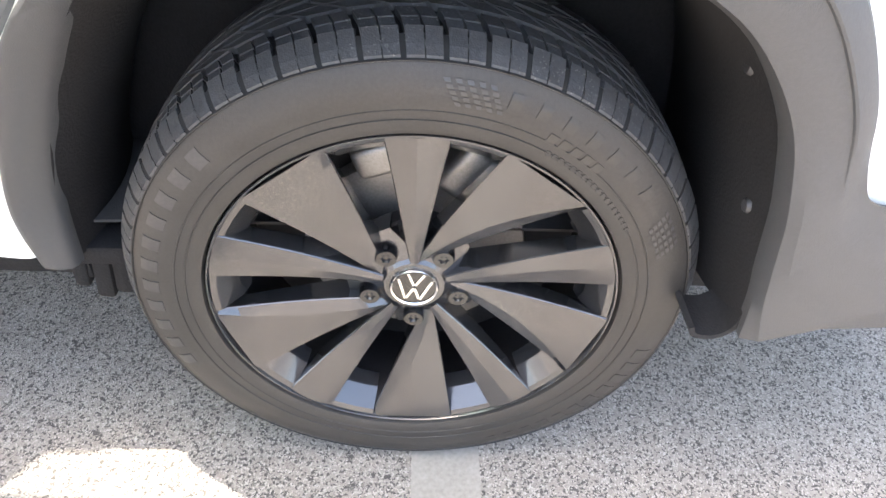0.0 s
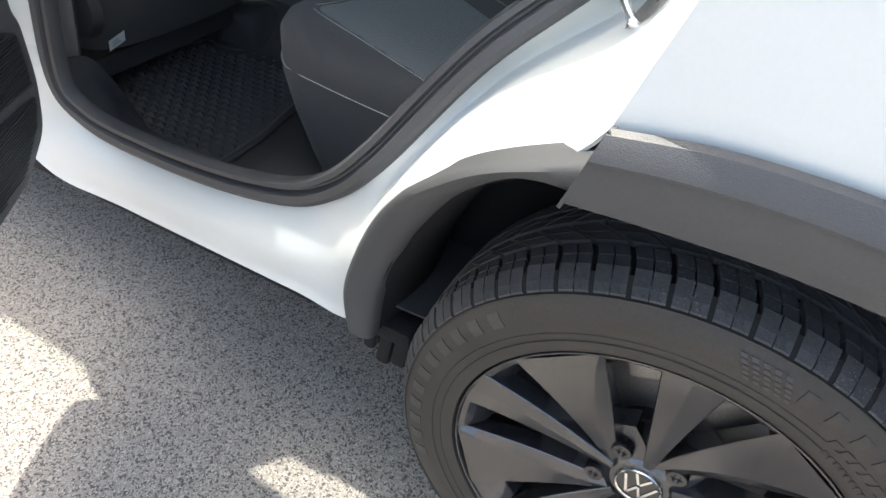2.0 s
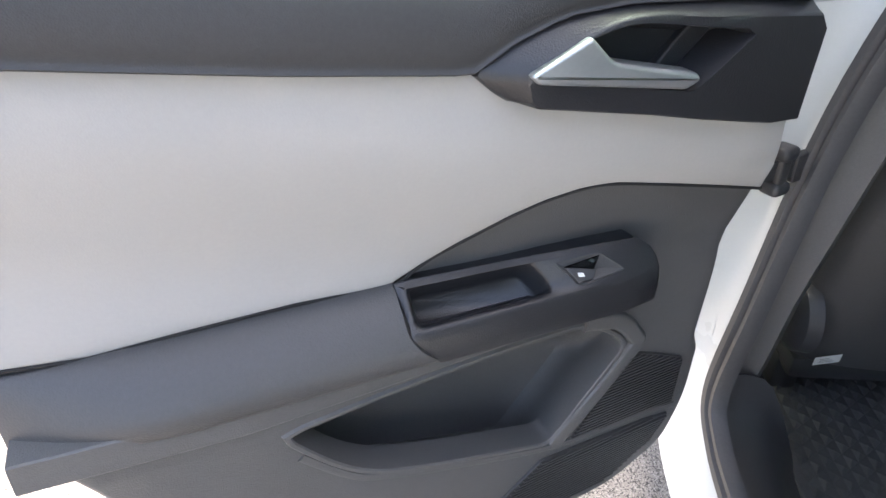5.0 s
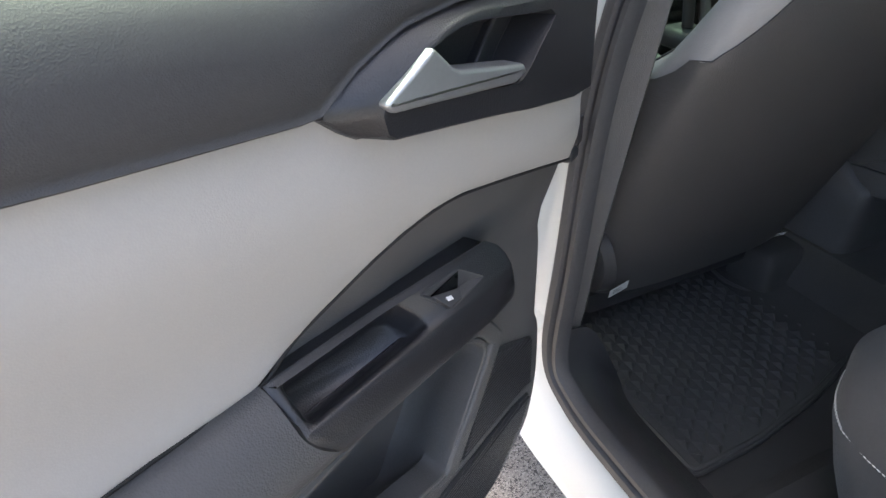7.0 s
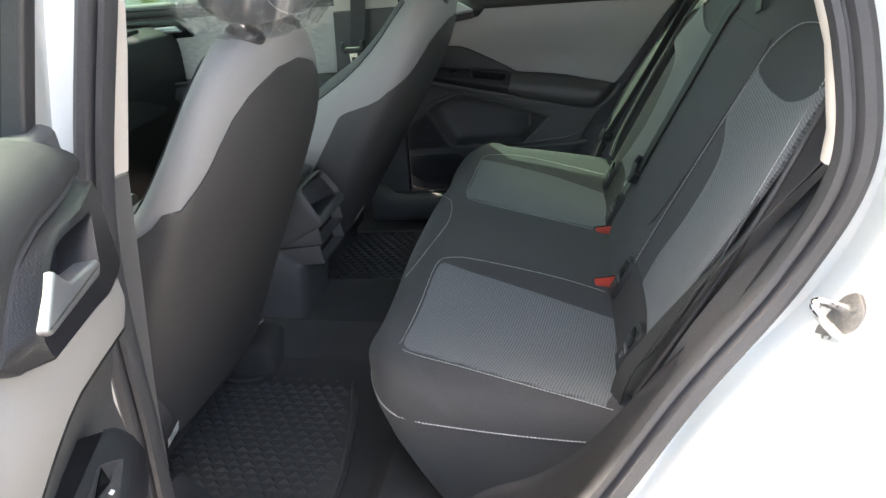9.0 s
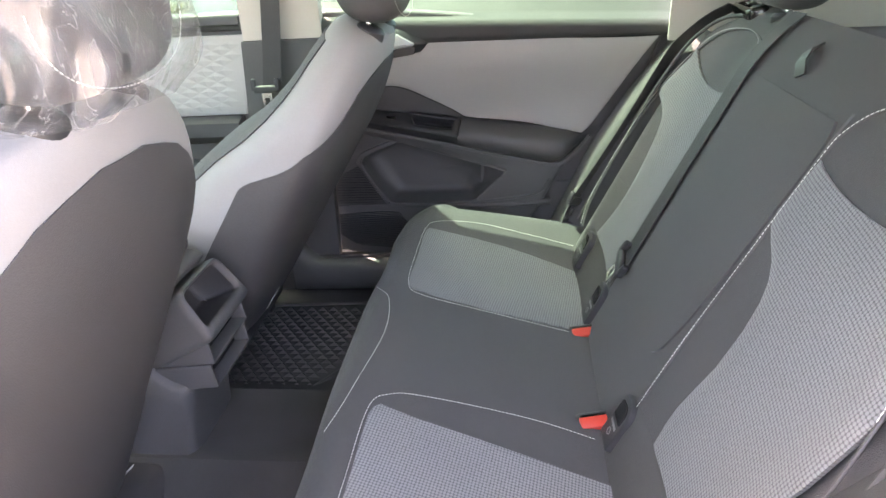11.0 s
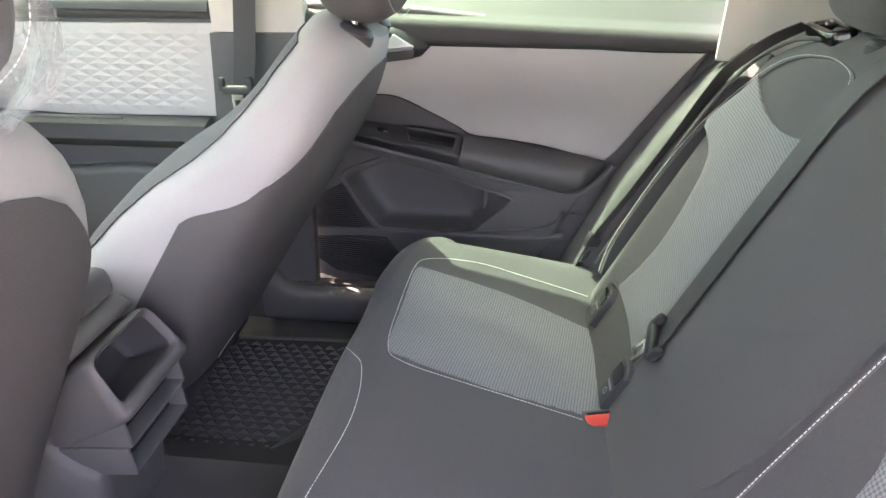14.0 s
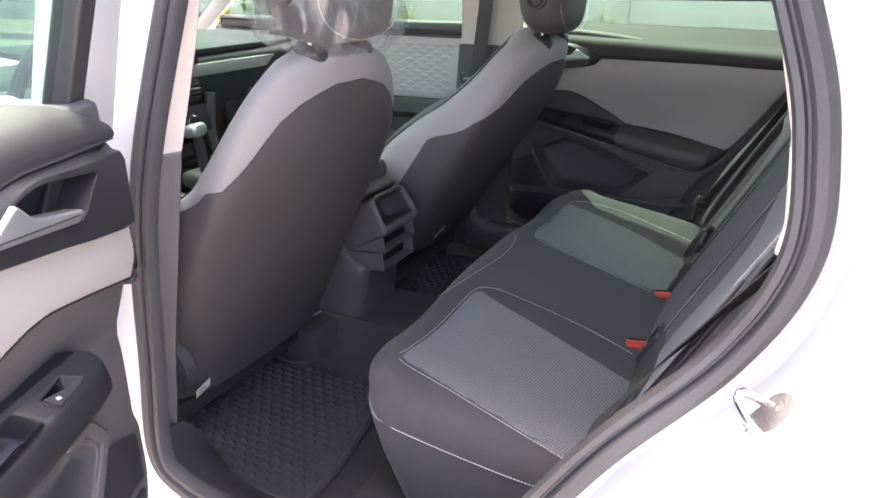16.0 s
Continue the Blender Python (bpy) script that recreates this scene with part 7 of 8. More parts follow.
# belt of the far rear seat, down the side pad
belt = thing("seat_belt", "black rear seat belt lying on the side pad", "seat belt", "seat belts")
hang = curve([(-0.415, 1.502, 0.50), (-0.370, 1.502, 0.621), (-0.305, 1.500, 0.731), (-0.240, 1.497, 0.846), BF @ Vector((-0.583, 0.385, 0.016)), BF @ Vector((-0.556, 0.44, 0.010)), BF @ Vector((-0.526, 0.49, -0.004)), BF @ Vector((-0.498, 0.528, -0.024))], 4)
ACROSS = Vector((0.62, 0.70, -0.32))
part("webbing", ribbon(hang, 0.047, ACROSS), WEBBING, belt)
rise = Vector((0.055, 0, 0.125)).normalized()
wide = (ACROSS - rise * ACROSS.dot(rise)).normalized()
mt = Matrix((wide, rise.cross(wide), rise)).transposed().to_4x4()
mt.translation = Vector((-0.372, 1.494, 0.622))
tongue(mt, belt)
belt = thing("seat_belt", "black rear seat belt lying on the backrest edge", "seat belt", "seat belts")
near_belt = curve([(-0.150, 0.298, 0.985), (-0.175, 0.306, 0.945), (-0.207, 0.318, 0.894), (-0.251, 0.330, 0.827), (-0.300, 0.343, 0.750), (-0.345, 0.352, 0.672), (-0.385, 0.352, 0.60), (-0.40, 0.35, 0.53)], 5)
part("webbing", ribbon(near_belt, 0.046, lambda t: (0.05 - 0.15 * t, 0.75 - 0.25 * t, -0.62 + 0.9 * t * t)), WEBBING, belt)
part("belt_anchor", box((0.02, 0.05, 0.03), pose(-0.395, 0.35, 0.52, 0, 30, 0), 0.006, 2), BLACK, belt)
# middle belt across the backrest
belt = thing("seat_belt", "black middle seat belt running down the backrest", "seat belt", "seat belts")
path = [BF @ Vector((u, v, back_z(u, v) + 0.010)) for u, v in [(-0.150 - 0.030 * t, 0.030 + 0.52 * t) for t in [k / 14 for k in range(15)]]]
part("webbing", ribbon(path, 0.046, BF.col[0].xyz), WEBBING, belt)
mt = BF @ Matrix.Translation((-0.148, 0.050, 0.016)) @ pose(0, 0, 0, 0, 0, -24) @ pose(0, 0, 0, -90, 0, 0)
tongue(mt, belt)

# near-black colour for the shade inside the console's shallow vents
RECESS_SHADE = mat("recess_shade_black", (0.008, 0.008, 0.008), 0.95, vary=0.2)
# ---- console between the front seats ----
con = thing("centre_console", "charcoal centre console with a rear storage niche and two lower shelves", "console")
CY = YC
out = [(-1.62, 0.36), (-1.62, 0.60), (-1.50, 0.64), (-1.20, 0.748), (-1.115, 0.752), (-1.092, 0.740), (-1.105, 0.724), (-1.165, 0.700), (-1.165, 0.590), (-1.125, 0.556), (-1.096, 0.546), (-1.100, 0.50), (-1.112, 0.42), (-1.115, 0.385), (-1.18, 0.36)]
rows = []
for k in range(21):
    s = -1 + 2 * k / 20
    e = 1 - abs(s) ** 8
    rows.append([Vector((x - 0.018 * (1 - e) * min(1, max(0, (x + 1.25) / 0.12)), CY + 0.096 * s * (1 - 0.10 * max(0, z - 0.40) / 0.35), 0.36 + (z - 0.36) * (0.955 + 0.045 * e))) for x, z in [(q.x, q.y) for q in rounded([(a, b, 0) for a, b in out], 0.016)]])
part("console_body", skin(rows, True, (True, True)), DOOR_DARK, con, angle=60)
# storage niche: a leaning frame round a deep opening with a sloping floor
NF = frame_of((-1.060, CY, 0.688), (0, 1, 0), (-0.50, 0, 0.866))
O = rounded([(-0.090, -0.052), (0.090, -0.052), (0.078, 0.050), (-0.078, 0.050)], [0.016, 0.016, 0.022, 0.022])
H = rounded([(-0.074, -0.028), (0.074, -0.028), (0.066, 0.041), (-0.066, 0.041)], [0.012, 0.012, 0.014, 0.014])
c = Vector((0, 0.006))
O, H = ring_by_angle(O, c, 96), ring_by_angle(H, c, 96)
L = lambda p, z: NF @ Vector((p.x, p.y, z))
rows = [[L(p, -0.12) for p in inset(O, 0.004)], [L(p, -0.010) for p in O], [L(p, 0.001) for p in inset(O, 0.002)], [L(p, 0.006) for p in inset(O, 0.006)], [L(p, 0.007) for p in inset(H, -0.005)], [L(p, 0.004) for p in inset(H, -0.001)], [L(p, -0.006) for p in inset(H, 0.001)]]
niche = part("storage_niche", skin(rows, True, (False, False)), DOOR_DARK, con, "charcoal storage niche in the console's rear", angle=50)
rows = [[L(p, -0.005) for p in inset(H, 0.0008)], [L(p + Vector((0, 0.006)), -0.070) for p in inset(H, 0.004)], [L(p + Vector((0, 0.006)), -0.078) for p in inset(H, 0.014)]]
# inside coloured black so that the niche reads as deep in shade
part("niche_shade", skin(rows, True, (False, True)), BLACK, niche, angle=50)
# two stacked vents under it
for z in (0.617, 0.566):
    VF = frame_of((-1.046 - 0.004 * (z < 0.6), CY, z), (0, 1, 0), (-0.10, 0, 0.995))
    L = lambda p, d: VF @ Vector((p[0], p[1], d))
    O = rounded([(-0.078, -0.0248), (0.078, -0.0248), (0.078, 0.0248), (-0.078, 0.0248)], 0.006)
    rows = [[L(p, -0.12) for p in O], [L(p, -0.002) for p in O], [L(p, 0.0) for p in inset(O, 0.0015)], [L(p, 0.0) for p in inset(O, 0.005)], [L(p, -0.003) for p in inset(O, 0.0065)], [L(p, -0.030) for p in inset(O, 0.0075)]]
    vent = part("rear_vent", skin(rows, True, (False, True)), DOOR_DARK, con, "charcoal vent in the console's rear", angle=40)
    # dark plate on the vent's back, shade put into its colour
    part("vent_shade", slab(inset(O, 0.0085), VF, -0.0298, -0.028, 0.0005, 1), RECESS_SHADE, vent)
lid = part("armrest_lid", box((0.30, 0.16, 0.05), pose(-1.27, CY, 0.755, 0, -6, 0), 0.018, 3), SEAT_DARK, con, "charcoal padded armrest lid")
sh = part("gear_shift_boot", box((0.12, 0.09, 0.05), pose(-1.66, CY - 0.05, 0.70), 0.02, 3), BLACK, con)
part("gear_lever", sweep(curve([(-1.66, CY - 0.05, 0.72), (-1.655, CY - 0.06, 0.79), (-1.64, CY - 0.08, 0.845)], 5), circle(0.014, 12), up=(0, 1, 0)), BLACK, con)
part("gear_knob", box((0.06, 0.05, 0.035), pose(-1.64, CY - 0.085, 0.85, 8, -12, 0), 0.014, 3), SILVER, con, "silver-capped gear knob")

# ---- dashboard ----
dash = thing("dashboard", "dark dashboard with a pale trim band, vents and a touch screen", "dashboard")
prof = [(-2.35, 0.95), (-2.1, 1.02), (-1.93, 1.03), (-1.86, 1.005), (-1.855, 0.985), (-1.85, 0.95), (-1.855, 0.86), (-1.88, 0.78), (-1.95, 0.62), (-2.0, 0.45), (-2.35, 0.4)]
rows = [[Vector((x + 0.05 * ((y - YC) / 0.7) ** 4, y, z)) for x, z in [(q.x, q.y) for q in rounded([(a, b, 0) for a, b in prof], 0.02)]] for y in [0.17 + 1.47 * k / 16 for k in range(17)]]
part("dash_body", skin(rows, True, (True, True)), DASH, dash)
part("trim_band", box((0.012, 1.36, 0.038), pose(-1.848, YC + 0.02, 0.972), 0.004), DOOR_LIGHT, dash, "pale dashboard trim band")
scr = part("touch_screen", box((0.03, 0.26, 0.17), pose(-1.86, YC + 0.02, 1.075, 0, -8, 0), 0.008), GLOSS_BLACK, dash, "dark touch screen")
part("screen_knob", lathe([(0, 0.014), (0.014, 0.014), (0.016, 0.0)], frame_of((-1.842, YC + 0.118, 1.085), (0, 1, 0), (0, 0, 1)), 20), CHROME, scr)
for k in range(3):
    part("screen_mark", box((0.002, 0.05, 0.004), pose(-1.842, YC - 0.03 + 0.02 * k, 1.06 + 0.03 * k, 0, -8, 0), 0), GREY_MARK, scr)
vent = part("air_vent", box((0.02, 0.22, 0.062), pose(-1.845, YC + 0.03, 0.918), 0.006), BLACK, dash, "black slatted air vent")
for k in range(4):
    part("vent_slat", box((0.016, 0.20, 0.004), pose(-1.832, YC + 0.03, 0.897 + 0.013 * k), 0.001, 1), SILVER if k == 2 else BLACK, vent)
part("hazard_button", box((0.012, 0.026, 0.05), pose(-1.828, YC - 0.0, 0.918), 0.004), BLACK, vent)
part("hazard_mark", box((0.003, 0.012, 0.010), pose(-1.821, YC - 0.0, 0.908), 0.001), RED, vent)
pan = part("climate_panel", box((0.03, 0.26, 0.085), pose(-1.85, YC + 0.03, 0.828, 0, -10, 0), 0.008), BLACK, dash, "climate control panel with three dials")
for y in (0.838, 0.912, 0.990):
    part("climate_dial", lathe([(0, 0.012), (0.017, 0.012), (0.0185, 0.009), (0.0185, 0.0)], frame_of((-1.833, y, 0.823), (0, 1, 0), (-0.17, 0, 0.98)), 26), BLACK, pan)
    part("dial_ring", lathe([(0.0185, 0.012), (0.022, 0.010), (0.024, 0.0)], frame_of((-1.833, y, 0.823), (0, 1, 0), (-0.17, 0, 0.98)), 26), CHROME, pan, "bright dial ring")
for s in (-1, 1):
    part("console_cheek", sweep(curve([(-1.84, YC + 0.03 + 0.15 * s, 0.90), (-1.85, YC + 0.03 + 0.14 * s, 0.78), (-1.80, YC + 0.02 + 0.125 * s, 0.68), (-1.66, YC + 0.11 * s, 0.64)], 6), circle(0.018, 10), up=(0, 1, 0)), DOOR_DARK, dash)
part("stack_niche", box((0.10, 0.20, 0.10), pose(-1.86, YC + 0.02, 0.72), 0.01), GLOSS_BLACK, dash)
part("glovebox_lid", box((0.02, 0.40, 0.16), pose(-1.862, 1.36, 0.83, 0, -6, 0), 0.01), DASH, dash)
part("glovebox_latch", box((0.014, 0.08, 0.03), pose(-1.85, 1.30, 0.875), 0.005), BLACK, dash)
part("dash_top_pad", box((0.36, 0.9, 0.02), pose(-2.05, 1.1, 1.035, 0, 4, 0), 0.006), DASH, dash)
wheel_ = sweep([Vector((-1.60, 0.51, 0.98)) + Vector((0.06 * math.sin(a) * 1.0 - 0.0, 0.185 * math.cos(a), 0.175 * math.sin(a))) for a in [2 * math.pi * k / 40 for k in range(40)]], circle(0.015, 10), up=(1, 0, -0.3), closed=True)
part("steering_wheel", wheel_, BLACK, dash, "black steering wheel")

# ---- far front door ----
fd = part("front_door", slab(rounded([(-2.35, 0.38), (-1.255, 0.40), (-1.255, 0.60), (-1.235, 0.80), (-1.205, 1.06), (-2.35, 1.06)], 0.02), Matrix(((1, 0, 0, 0), (0, 0, 1, 1.70), (0, 1, 0, 0), (0, 0, 0, 1))), 0.0, -0.06, 0.01), DOOR_DARK, car, "closed front door with a pale quilted insert")
FF = Matrix(((1, 0, 0, 0), (0, 0, -1, 1.64), (0, 1, 0, 0), (0, 0, 0, 1)))
part("belt_pad", slab(rounded([(-2.3, 1.055), (-1.207, 1.055), (-1.20, 1.10), (-2.3, 1.10)], 0.01), FF, -0.04, 0.02, 0.015, 4), DOOR_PAD, fd)
# quilted insert: raised rhombs
qp = [(-2.2, 0.90), (-1.95, 0.855), (-1.6, 0.835), (-1.245, 0.838), (-1.215, 1.045), (-2.25, 1.045)]
ins = part("quilted_insert", slab(qp, FF, -0.01, 0.006, 0.003), QUILT, fd, "pale grey quilted door insert")
bm = bmesh.new()
for i in range(20):
    for j in range(15):
        cx, cz = -2.18 + 0.056 * i + (0.028 if j % 2 else 0), 0.845 + 0.0135 * j
        right = lerp_table([(0.838, -1.268), (1.045, -1.238)], cz)
        low = lerp_table([(-2.2, 0.925), (-1.95, 0.88), (-1.6, 0.855), (-1.245, 0.852)], cx)
        if cx > right - 0.01 or cz < low or cz > 1.032:
            continue
        v = [bm.verts.new(FF @ Vector(q)) for q in ((cx - 0.0275, cz, 0.006), (cx, cz - 0.0128, 0.006), (cx + 0.0275, cz, 0.006), (cx, cz + 0.0128, 0.006), (cx - 0.006, cz + 0.003, 0.0082))]
        for a, b in ((0, 1), (1, 2), (2, 3), (3, 0)):
            bm.faces.new((v[a], v[b], v[4]))
tagged(part("quilt_relief", bm, QUILT, ins, angle=5), kind="stuff")
rows = []
for k in range(12):
    f = k / 11
    x = -2.1 + 0.845 * f
    d = 0.05
    rows.append([FF @ Vector((x, z, dd)) for z, dd in ((0.835, -0.01), (0.835, 0.02), (0.825, d), (0.79, d + 0.004), (0.765, d * 0.5), (0.76, -0.01))])
part("armrest_pad", skin(rows, True, (True, True)), DOOR_PAD, fd, "charcoal armrest", angle=50)
part("map_pocket", slab(rounded([(-2.0, 0.50), (-1.30, 0.48), (-1.30, 0.70), (-1.45, 0.72), (-2.0, 0.68)], 0.05), FF, -0.02, 0.035, 0.02, 4), DOOR_DARK, fd)
hs = part("handle_surround", slab(rounded([(-2.05, 0.98), (-1.72, 0.985), (-1.75, 1.045), (-2.05, 1.05)], 0.015), FF, 0.0, 0.016, 0.004), GLOSS_BLACK, fd)
part("door_handle", slab(rounded([(-1.95, 1.0), (-1.76, 1.005), (-1.78, 1.025), (-1.95, 1.022)], 0.006), FF, 0.012, 0.028, 0.004), SILVER, hs, "satin silver inner door handle")
part("trim_strip", box((0.6, 0.008, 0.008), pose(-1.75, 1.588, 0.842), 0.002), DOOR_DARK, fd)

# far sill trim and kick panel
rows = []
for k in range(17):
    x = -1.17 + 0.45 * k / 16
    lift = 0.10 * max(0.0, 1 - k / 3.5) ** 2.2
    rows.append([Vector((x, y, z + lift * g)) for y, z, g in [(q.x, q.y, q.z) for q in curve([(1.66, 0.408, 1.0), (1.62, 0.412, 1.0), (1.592, 0.408, 0.9), (1.578, 0.392, 0.6), (1.574, 0.360, 0.2), (1.576, 0.335, 0), (1.588, 0.322, 0), (1.62, 0.318, 0)], 3)]])
part("far_sill_trim", shell(rows, 0.004, (0, -1, 0.6)), DOOR_DARK, car, "charcoal plastic sill trim", angle=60)
sheet([[(-1.40, 1.612, 0.42), (-0.70, 1.612, 0.42)], [(-1.40, 1.606, 0.29), (-0.70, 1.606, 0.29)]], "far_sill_carpet", CARPET)
sheet([[(-1.2, 1.735, 0.38), (-0.60, 1.735, 0.38), (-0.585, 1.65, 0.38), (-0.3, 1.65, 0.38)], [(-1.2, 1.735, 0.62), (-0.60, 1.735, 0.62), (-0.585, 1.65, 0.62), (-0.3, 1.65, 0.62)]], "far_lower_trim", DOOR_DARK)
rows = []
for f, g in ((1.0, 0.302), (0.97, 0.335), (0.93, 0.372), (0.86, 0.390), (0.70, 0.398)):
    rows.append([Vector((-1.245 + 0.085 * f * spow(math.cos(a), 0.32), 0.745 + 0.062 * f * spow(math.sin(a), 0.32), g)) for a in [2 * math.pi * k / 32 for k in range(32)]])
part("floor_hump", skin(rows, True, (False, True)), CARPET, car, "black carpeted hump under the seat rail", angle=60)


def floor_mat(name, pts, z):
    m = thing(name, "black rubber floor mat with raised pyramid pattern", "floor mat", "floor mats")
    o = rounded(pts, 0.022)
    part("mat_base", slab(o, Matrix.Translation((0, 0, z)), 0.0, 0.007, 0.003), MATRUB, m)
    part("mat_rim", sweep([Vector((p[0], p[1], z + 0.008)) for p in inset(o, 0.008)], circle(0.005, 8), up=(0, 0, 1), closed=True), MATRUB, m, "raised rim")
    inn = inset(o, 0.022)
    def inside(x, y):
        c = False
        for a, b in zip(inn, inn[1:] + inn[:1]):
            if (a[1] > y) != (b[1] > y) and x < (b[0] - a[0]) * (y - a[1]) / (b[1] - a[1]) + a[0]:
                c = not c
        return c
    x0, x1 = min(p[0] for p in o), max(p[0] for p in o)
    y0, y1 = min(p[1] for p in o), max(p[1] for p in o)
    verts, faces = [], []
    s = 0.031
    ny, nx = int((y1 - y0) / (s * 0.62)) + 1, int((x1 - x0) / s) + 1
    for j in range(ny):
        for i in range(nx):
            x, y = x0 + s * i + (s / 2 if j % 2 else 0), y0 + s * 0.62 * j
            if not inside(x, y):
                continue
            k = len(verts)
            verts += [(x - s * 0.46, y - s * 0.27, z + 0.007), (x + s * 0.46, y - s * 0.27, z + 0.007), (x, y + s * 0.30, z + 0.007), (x, y - s * 0.06, z + 0.0145)]
            faces += [(k, k + 1, k + 3), (k + 1, k + 2, k + 3), (k + 2, k, k + 3)]
    me = bpy.data.meshes.new("pyramid_relief")
    me.from_pydata(verts, [], faces)
    me.materials.append(MATRUB)
    ob = tagged(new("pyramid_relief", me), kind="stuff")
    ob.parent = m
    return m


floor_mat("floor_mat", [(-1.235, 0.255), (-0.885, 0.258), (-0.89, 0.40), (-0.92, 0.56), (-0.962, 0.70), (-1.0, 0.748), (-1.12, 0.757), (-1.155, 0.745), (-1.172, 0.70), (-1.195, 0.682), (-1.24, 0.668), (-1.315, 0.68), (-1.345, 0.60), (-1.34, 0.30)], 0.304)
floor_mat("floor_mat", [(x, 2 * YC - y) for x, y in [(-0.89, 0.28), (-0.885, 0.40), (-0.93, 0.60), (-1.0, 0.70), (-1.10, 0.765), (-1.20, 0.765), (-1.30, 0.60), (-1.30, 0.30)]], 0.304)

# paper tags under the front seats, and one white slip for a metal glint
def tag_label(p, u, v, w, h):
    t = thing("seat_frame_slip", "small white printed slip on the seat frame, for a paper label or metal glint", "label", "seat labels")
    fr = frame_of(p, u, v)
    part("paper", slab([(-w, -h), (w, -h), (w, h), (-w, h)], fr, 0, 0.0006, 0.0002, 1), PAPER, t)
    for k in range(3):
        part("print_line", slab([(-w * 0.6, -h * 0.5 + k * h * 0.4), (w * (0.5 - 0.2 * k), -h * 0.5 + k * h * 0.4), (w * (0.5 - 0.2 * k), -h * 0.35 + k * h * 0.4), (-w * 0.6, -h * 0.35 + k * h * 0.4)], fr, 0.0004, 0.0009, 0.0001, 1), GREY_MARK, t)
    return t


tag_label((-1.067, 1.170, 0.5305), (0.231, 0.906, 0.354), (0.495, -0.423, 0.759), 0.026, 0.013)
tag_label((-1.165, 0.315, 0.465), (0, 1, 0.25), (0.4, -0.2, 0.9), 0.02, 0.014)
# white slip in place of the glint on bare metal by the seat rail
tag_label((-1.20, 0.735, 0.43), (0.2, 1, 0), (0.5, 0, 0.8), 0.014, 0.006)

# ---- outside, beyond the far windows ----
PAVE = mat("pale_concrete", (0.30, 0.285, 0.26), 0.9, vary=0.12, scale=1.2, fine=40)
kerb = tagged(part("kerb", box((40, 0.25, 0.16), pose(0, 9.0, 0.06), 0.02), PAVE), "pale concrete kerb", "kerb", kind="structure")
soil = tagged(part("planting_bed", box((40, 2.6, 0.10), pose(0, 10.4, 0.05), 0.02), mat("dry_soil", (0.22, 0.18, 0.13), 0.95, vary=0.3, scale=3)), "dry soil planting bed", "planting bed", kind="structure")
LEAF = mat("bush_leaf", (0.06, 0.11, 0.03), 0.6, vary=0.5, scale=20, color2=(0.10, 0.17, 0.05))
STRAW = mat("grass_blade", (0.22, 0.26, 0.08), 0.7, vary=0.4, scale=9, color2=(0.30, 0.28, 0.10))
rng = random.Random(7)


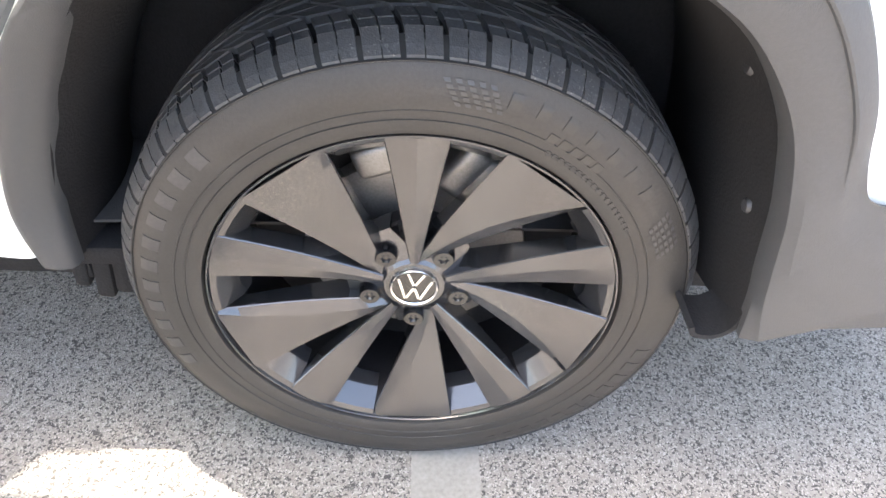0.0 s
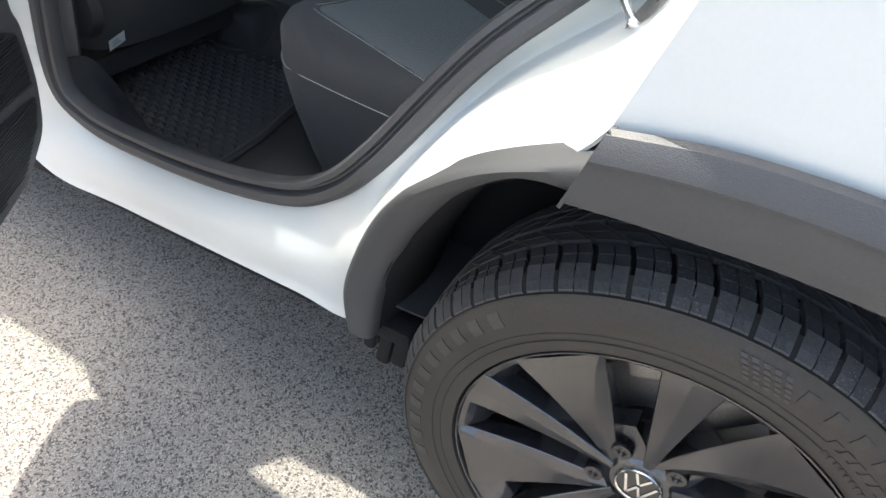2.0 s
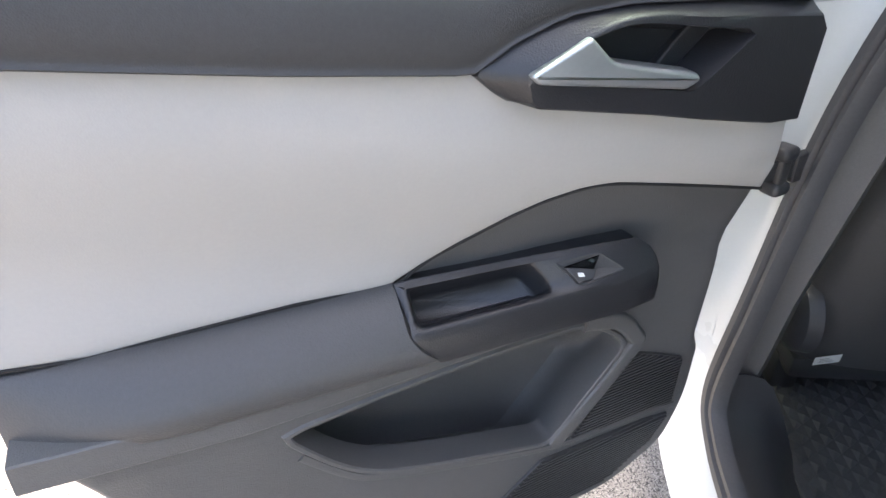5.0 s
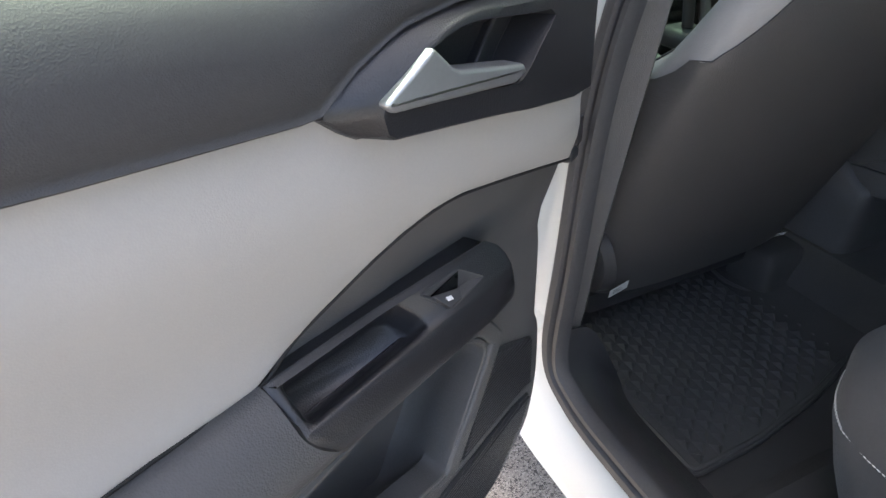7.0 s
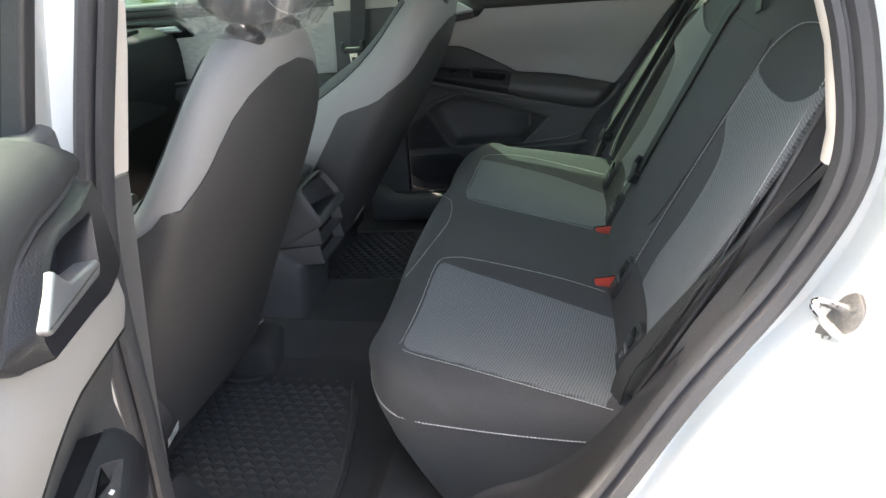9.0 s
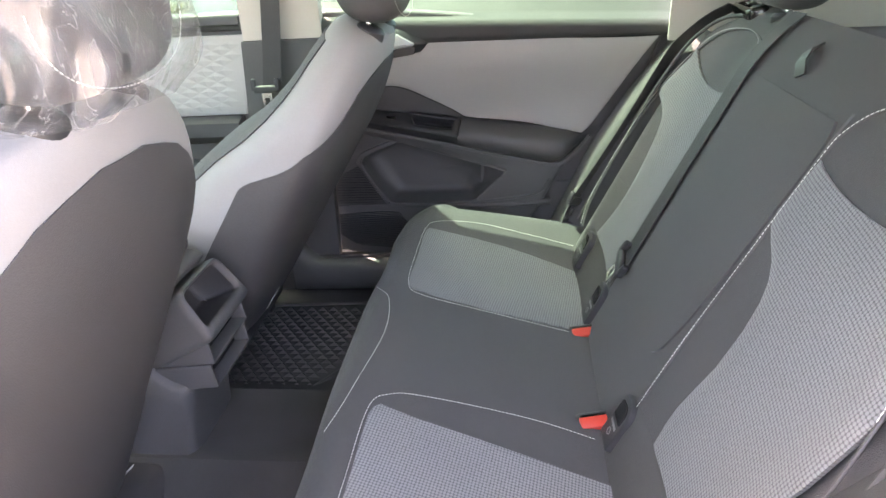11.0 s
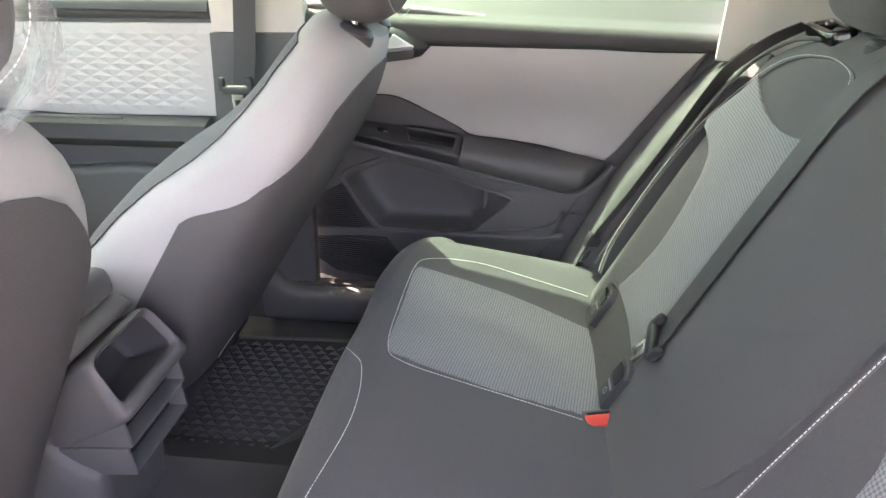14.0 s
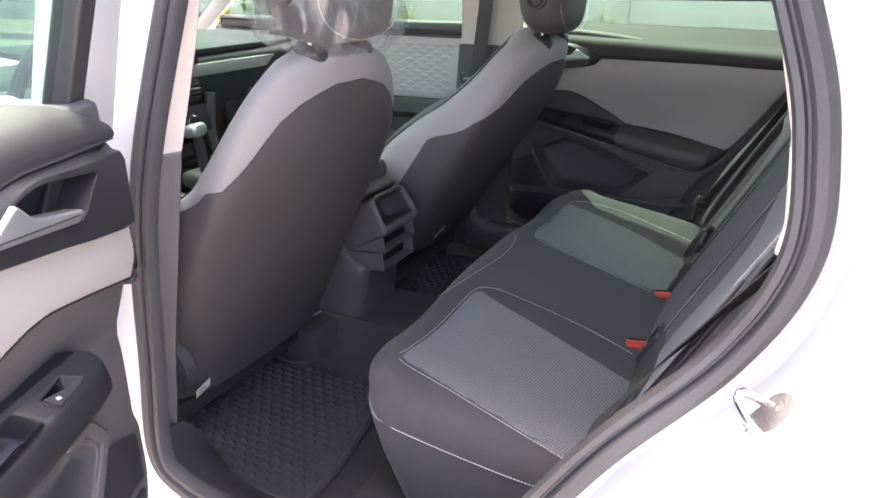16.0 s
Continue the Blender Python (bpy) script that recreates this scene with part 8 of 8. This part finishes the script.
def shrub(x, y, r, h):
    t = thing("shrub", "rounded dark green shrub in the planting bed", "shrub", "shrubs", at=(x, y, 0.1))
    bm = bmesh.new()
    for k in range(5):
        a = rng.uniform(0, 6.28)
        p = curve([(0, 0, -0.02), (0.1 * math.cos(a), 0.1 * math.sin(a), h * 0.4), (0.5 * r * math.cos(a), 0.5 * r * math.sin(a), h * 0.8)], 3)
        sweep(p, circle(0.025, 6), up=(1, 0, 0.1), bm=bm)
    part("stem", bm, mat("bark", (0.14, 0.10, 0.07), 0.9, vary=0.3), t)
    verts, faces = [], []
    for k in range(1600):
        d = Vector((rng.gauss(0, 1), rng.gauss(0, 1), rng.gauss(0, 1))).normalized()
        lump = 0.8 + 0.25 * math.sin(5 * d.x + 3 * d.z + x) * math.cos(4 * d.y)
        c = Vector((d.x * r, d.y * r, h * 0.62 + d.z * h * 0.42)) * 1.0
        c = Vector((c.x * lump, c.y * lump, c.z)) * 1.0 - d * abs(rng.gauss(0, 0.10)) * r
        a, b = Vector((rng.gauss(0, 1), rng.gauss(0, 1), rng.gauss(0, 1))).normalized() * 0.05, Vector((rng.gauss(0, 1), rng.gauss(0, 1), rng.gauss(0, 1))).normalized() * 0.025
        i = len(verts)
        verts += [c - a, c + b, c + a, c - b]
        faces.append((i, i + 1, i + 2, i + 3))
    me = bpy.data.meshes.new("crown")
    me.from_pydata(verts, [], faces)
    me.materials.append(LEAF)
    ob = new("crown", me)
    ob.parent = t
    return t


def tuft(x, y, h):
    t = thing("grass_tuft", "yellow-green ornamental grass tuft in the planting bed", "grass tuft", "grass tufts", at=(x, y, 0.1))
    verts, faces = [], []
    for k in range(160):
        a, l, o = rng.uniform(0, 6.28), h * rng.uniform(0.5, 1.0), rng.uniform(0.1, 0.5) * h
        d, s = Vector((math.cos(a), math.sin(a), 0)), Vector((-math.sin(a), math.cos(a), 0)) * 0.008
        b = d * rng.uniform(0, 0.06)
        p1, p2 = b + d * o * 0.4 + Vector((0, 0, l * 0.65)), b + d * o + Vector((0, 0, l))
        i = len(verts)
        verts += [b - s, b + s, p1 + s * 0.8, p1 - s * 0.8, p2]
        faces += [(i, i + 1, i + 2, i + 3), (i + 3, i + 2, i + 4)]
    me = bpy.data.meshes.new("blades")
    me.from_pydata(verts, [], faces)
    me.materials.append(STRAW)
    ob = tagged(new("blades", me), kind="stuff")
    ob.parent = t
    return t


for x, r, h in ((-4.3, 0.75, 1.15), (-9.5, 0.7, 1.1), (2.2, 0.8, 1.2)):
    shrub(x, 10.4, r, h)
for x, h in ((-7.4, 0.75), (-6.4, 0.8), (-5.8, 0.6), (-2.9, 0.7), (-2.3, 0.6), (-11, 0.8), (-12.4, 0.7), (0.2, 0.7), (4, 0.7)):
    tuft(x, 10.2 + 0.3 * math.sin(x), h)
wall_m = mat("pale_render_wall", (0.62, 0.60, 0.56), 0.9, vary=0.06, scale=1.0)
bw = thing("boundary_wall", "long pale rendered boundary wall with dark railing panels", "wall")
part("wall_base", box((60, 0.3, 0.8), pose(0, 14, 0.4), 0.02), wall_m, bw)
for k in range(20):
    part("railing_panel", box((2.6, 0.06, 0.9), pose(-29 + 3.0 * k, 14, 1.25), 0.01), BLACK, bw)
    part("wall_pier", box((0.34, 0.36, 1.8), pose(-30.5 + 3.0 * k, 14, 0.9), 0.02), wall_m, bw)
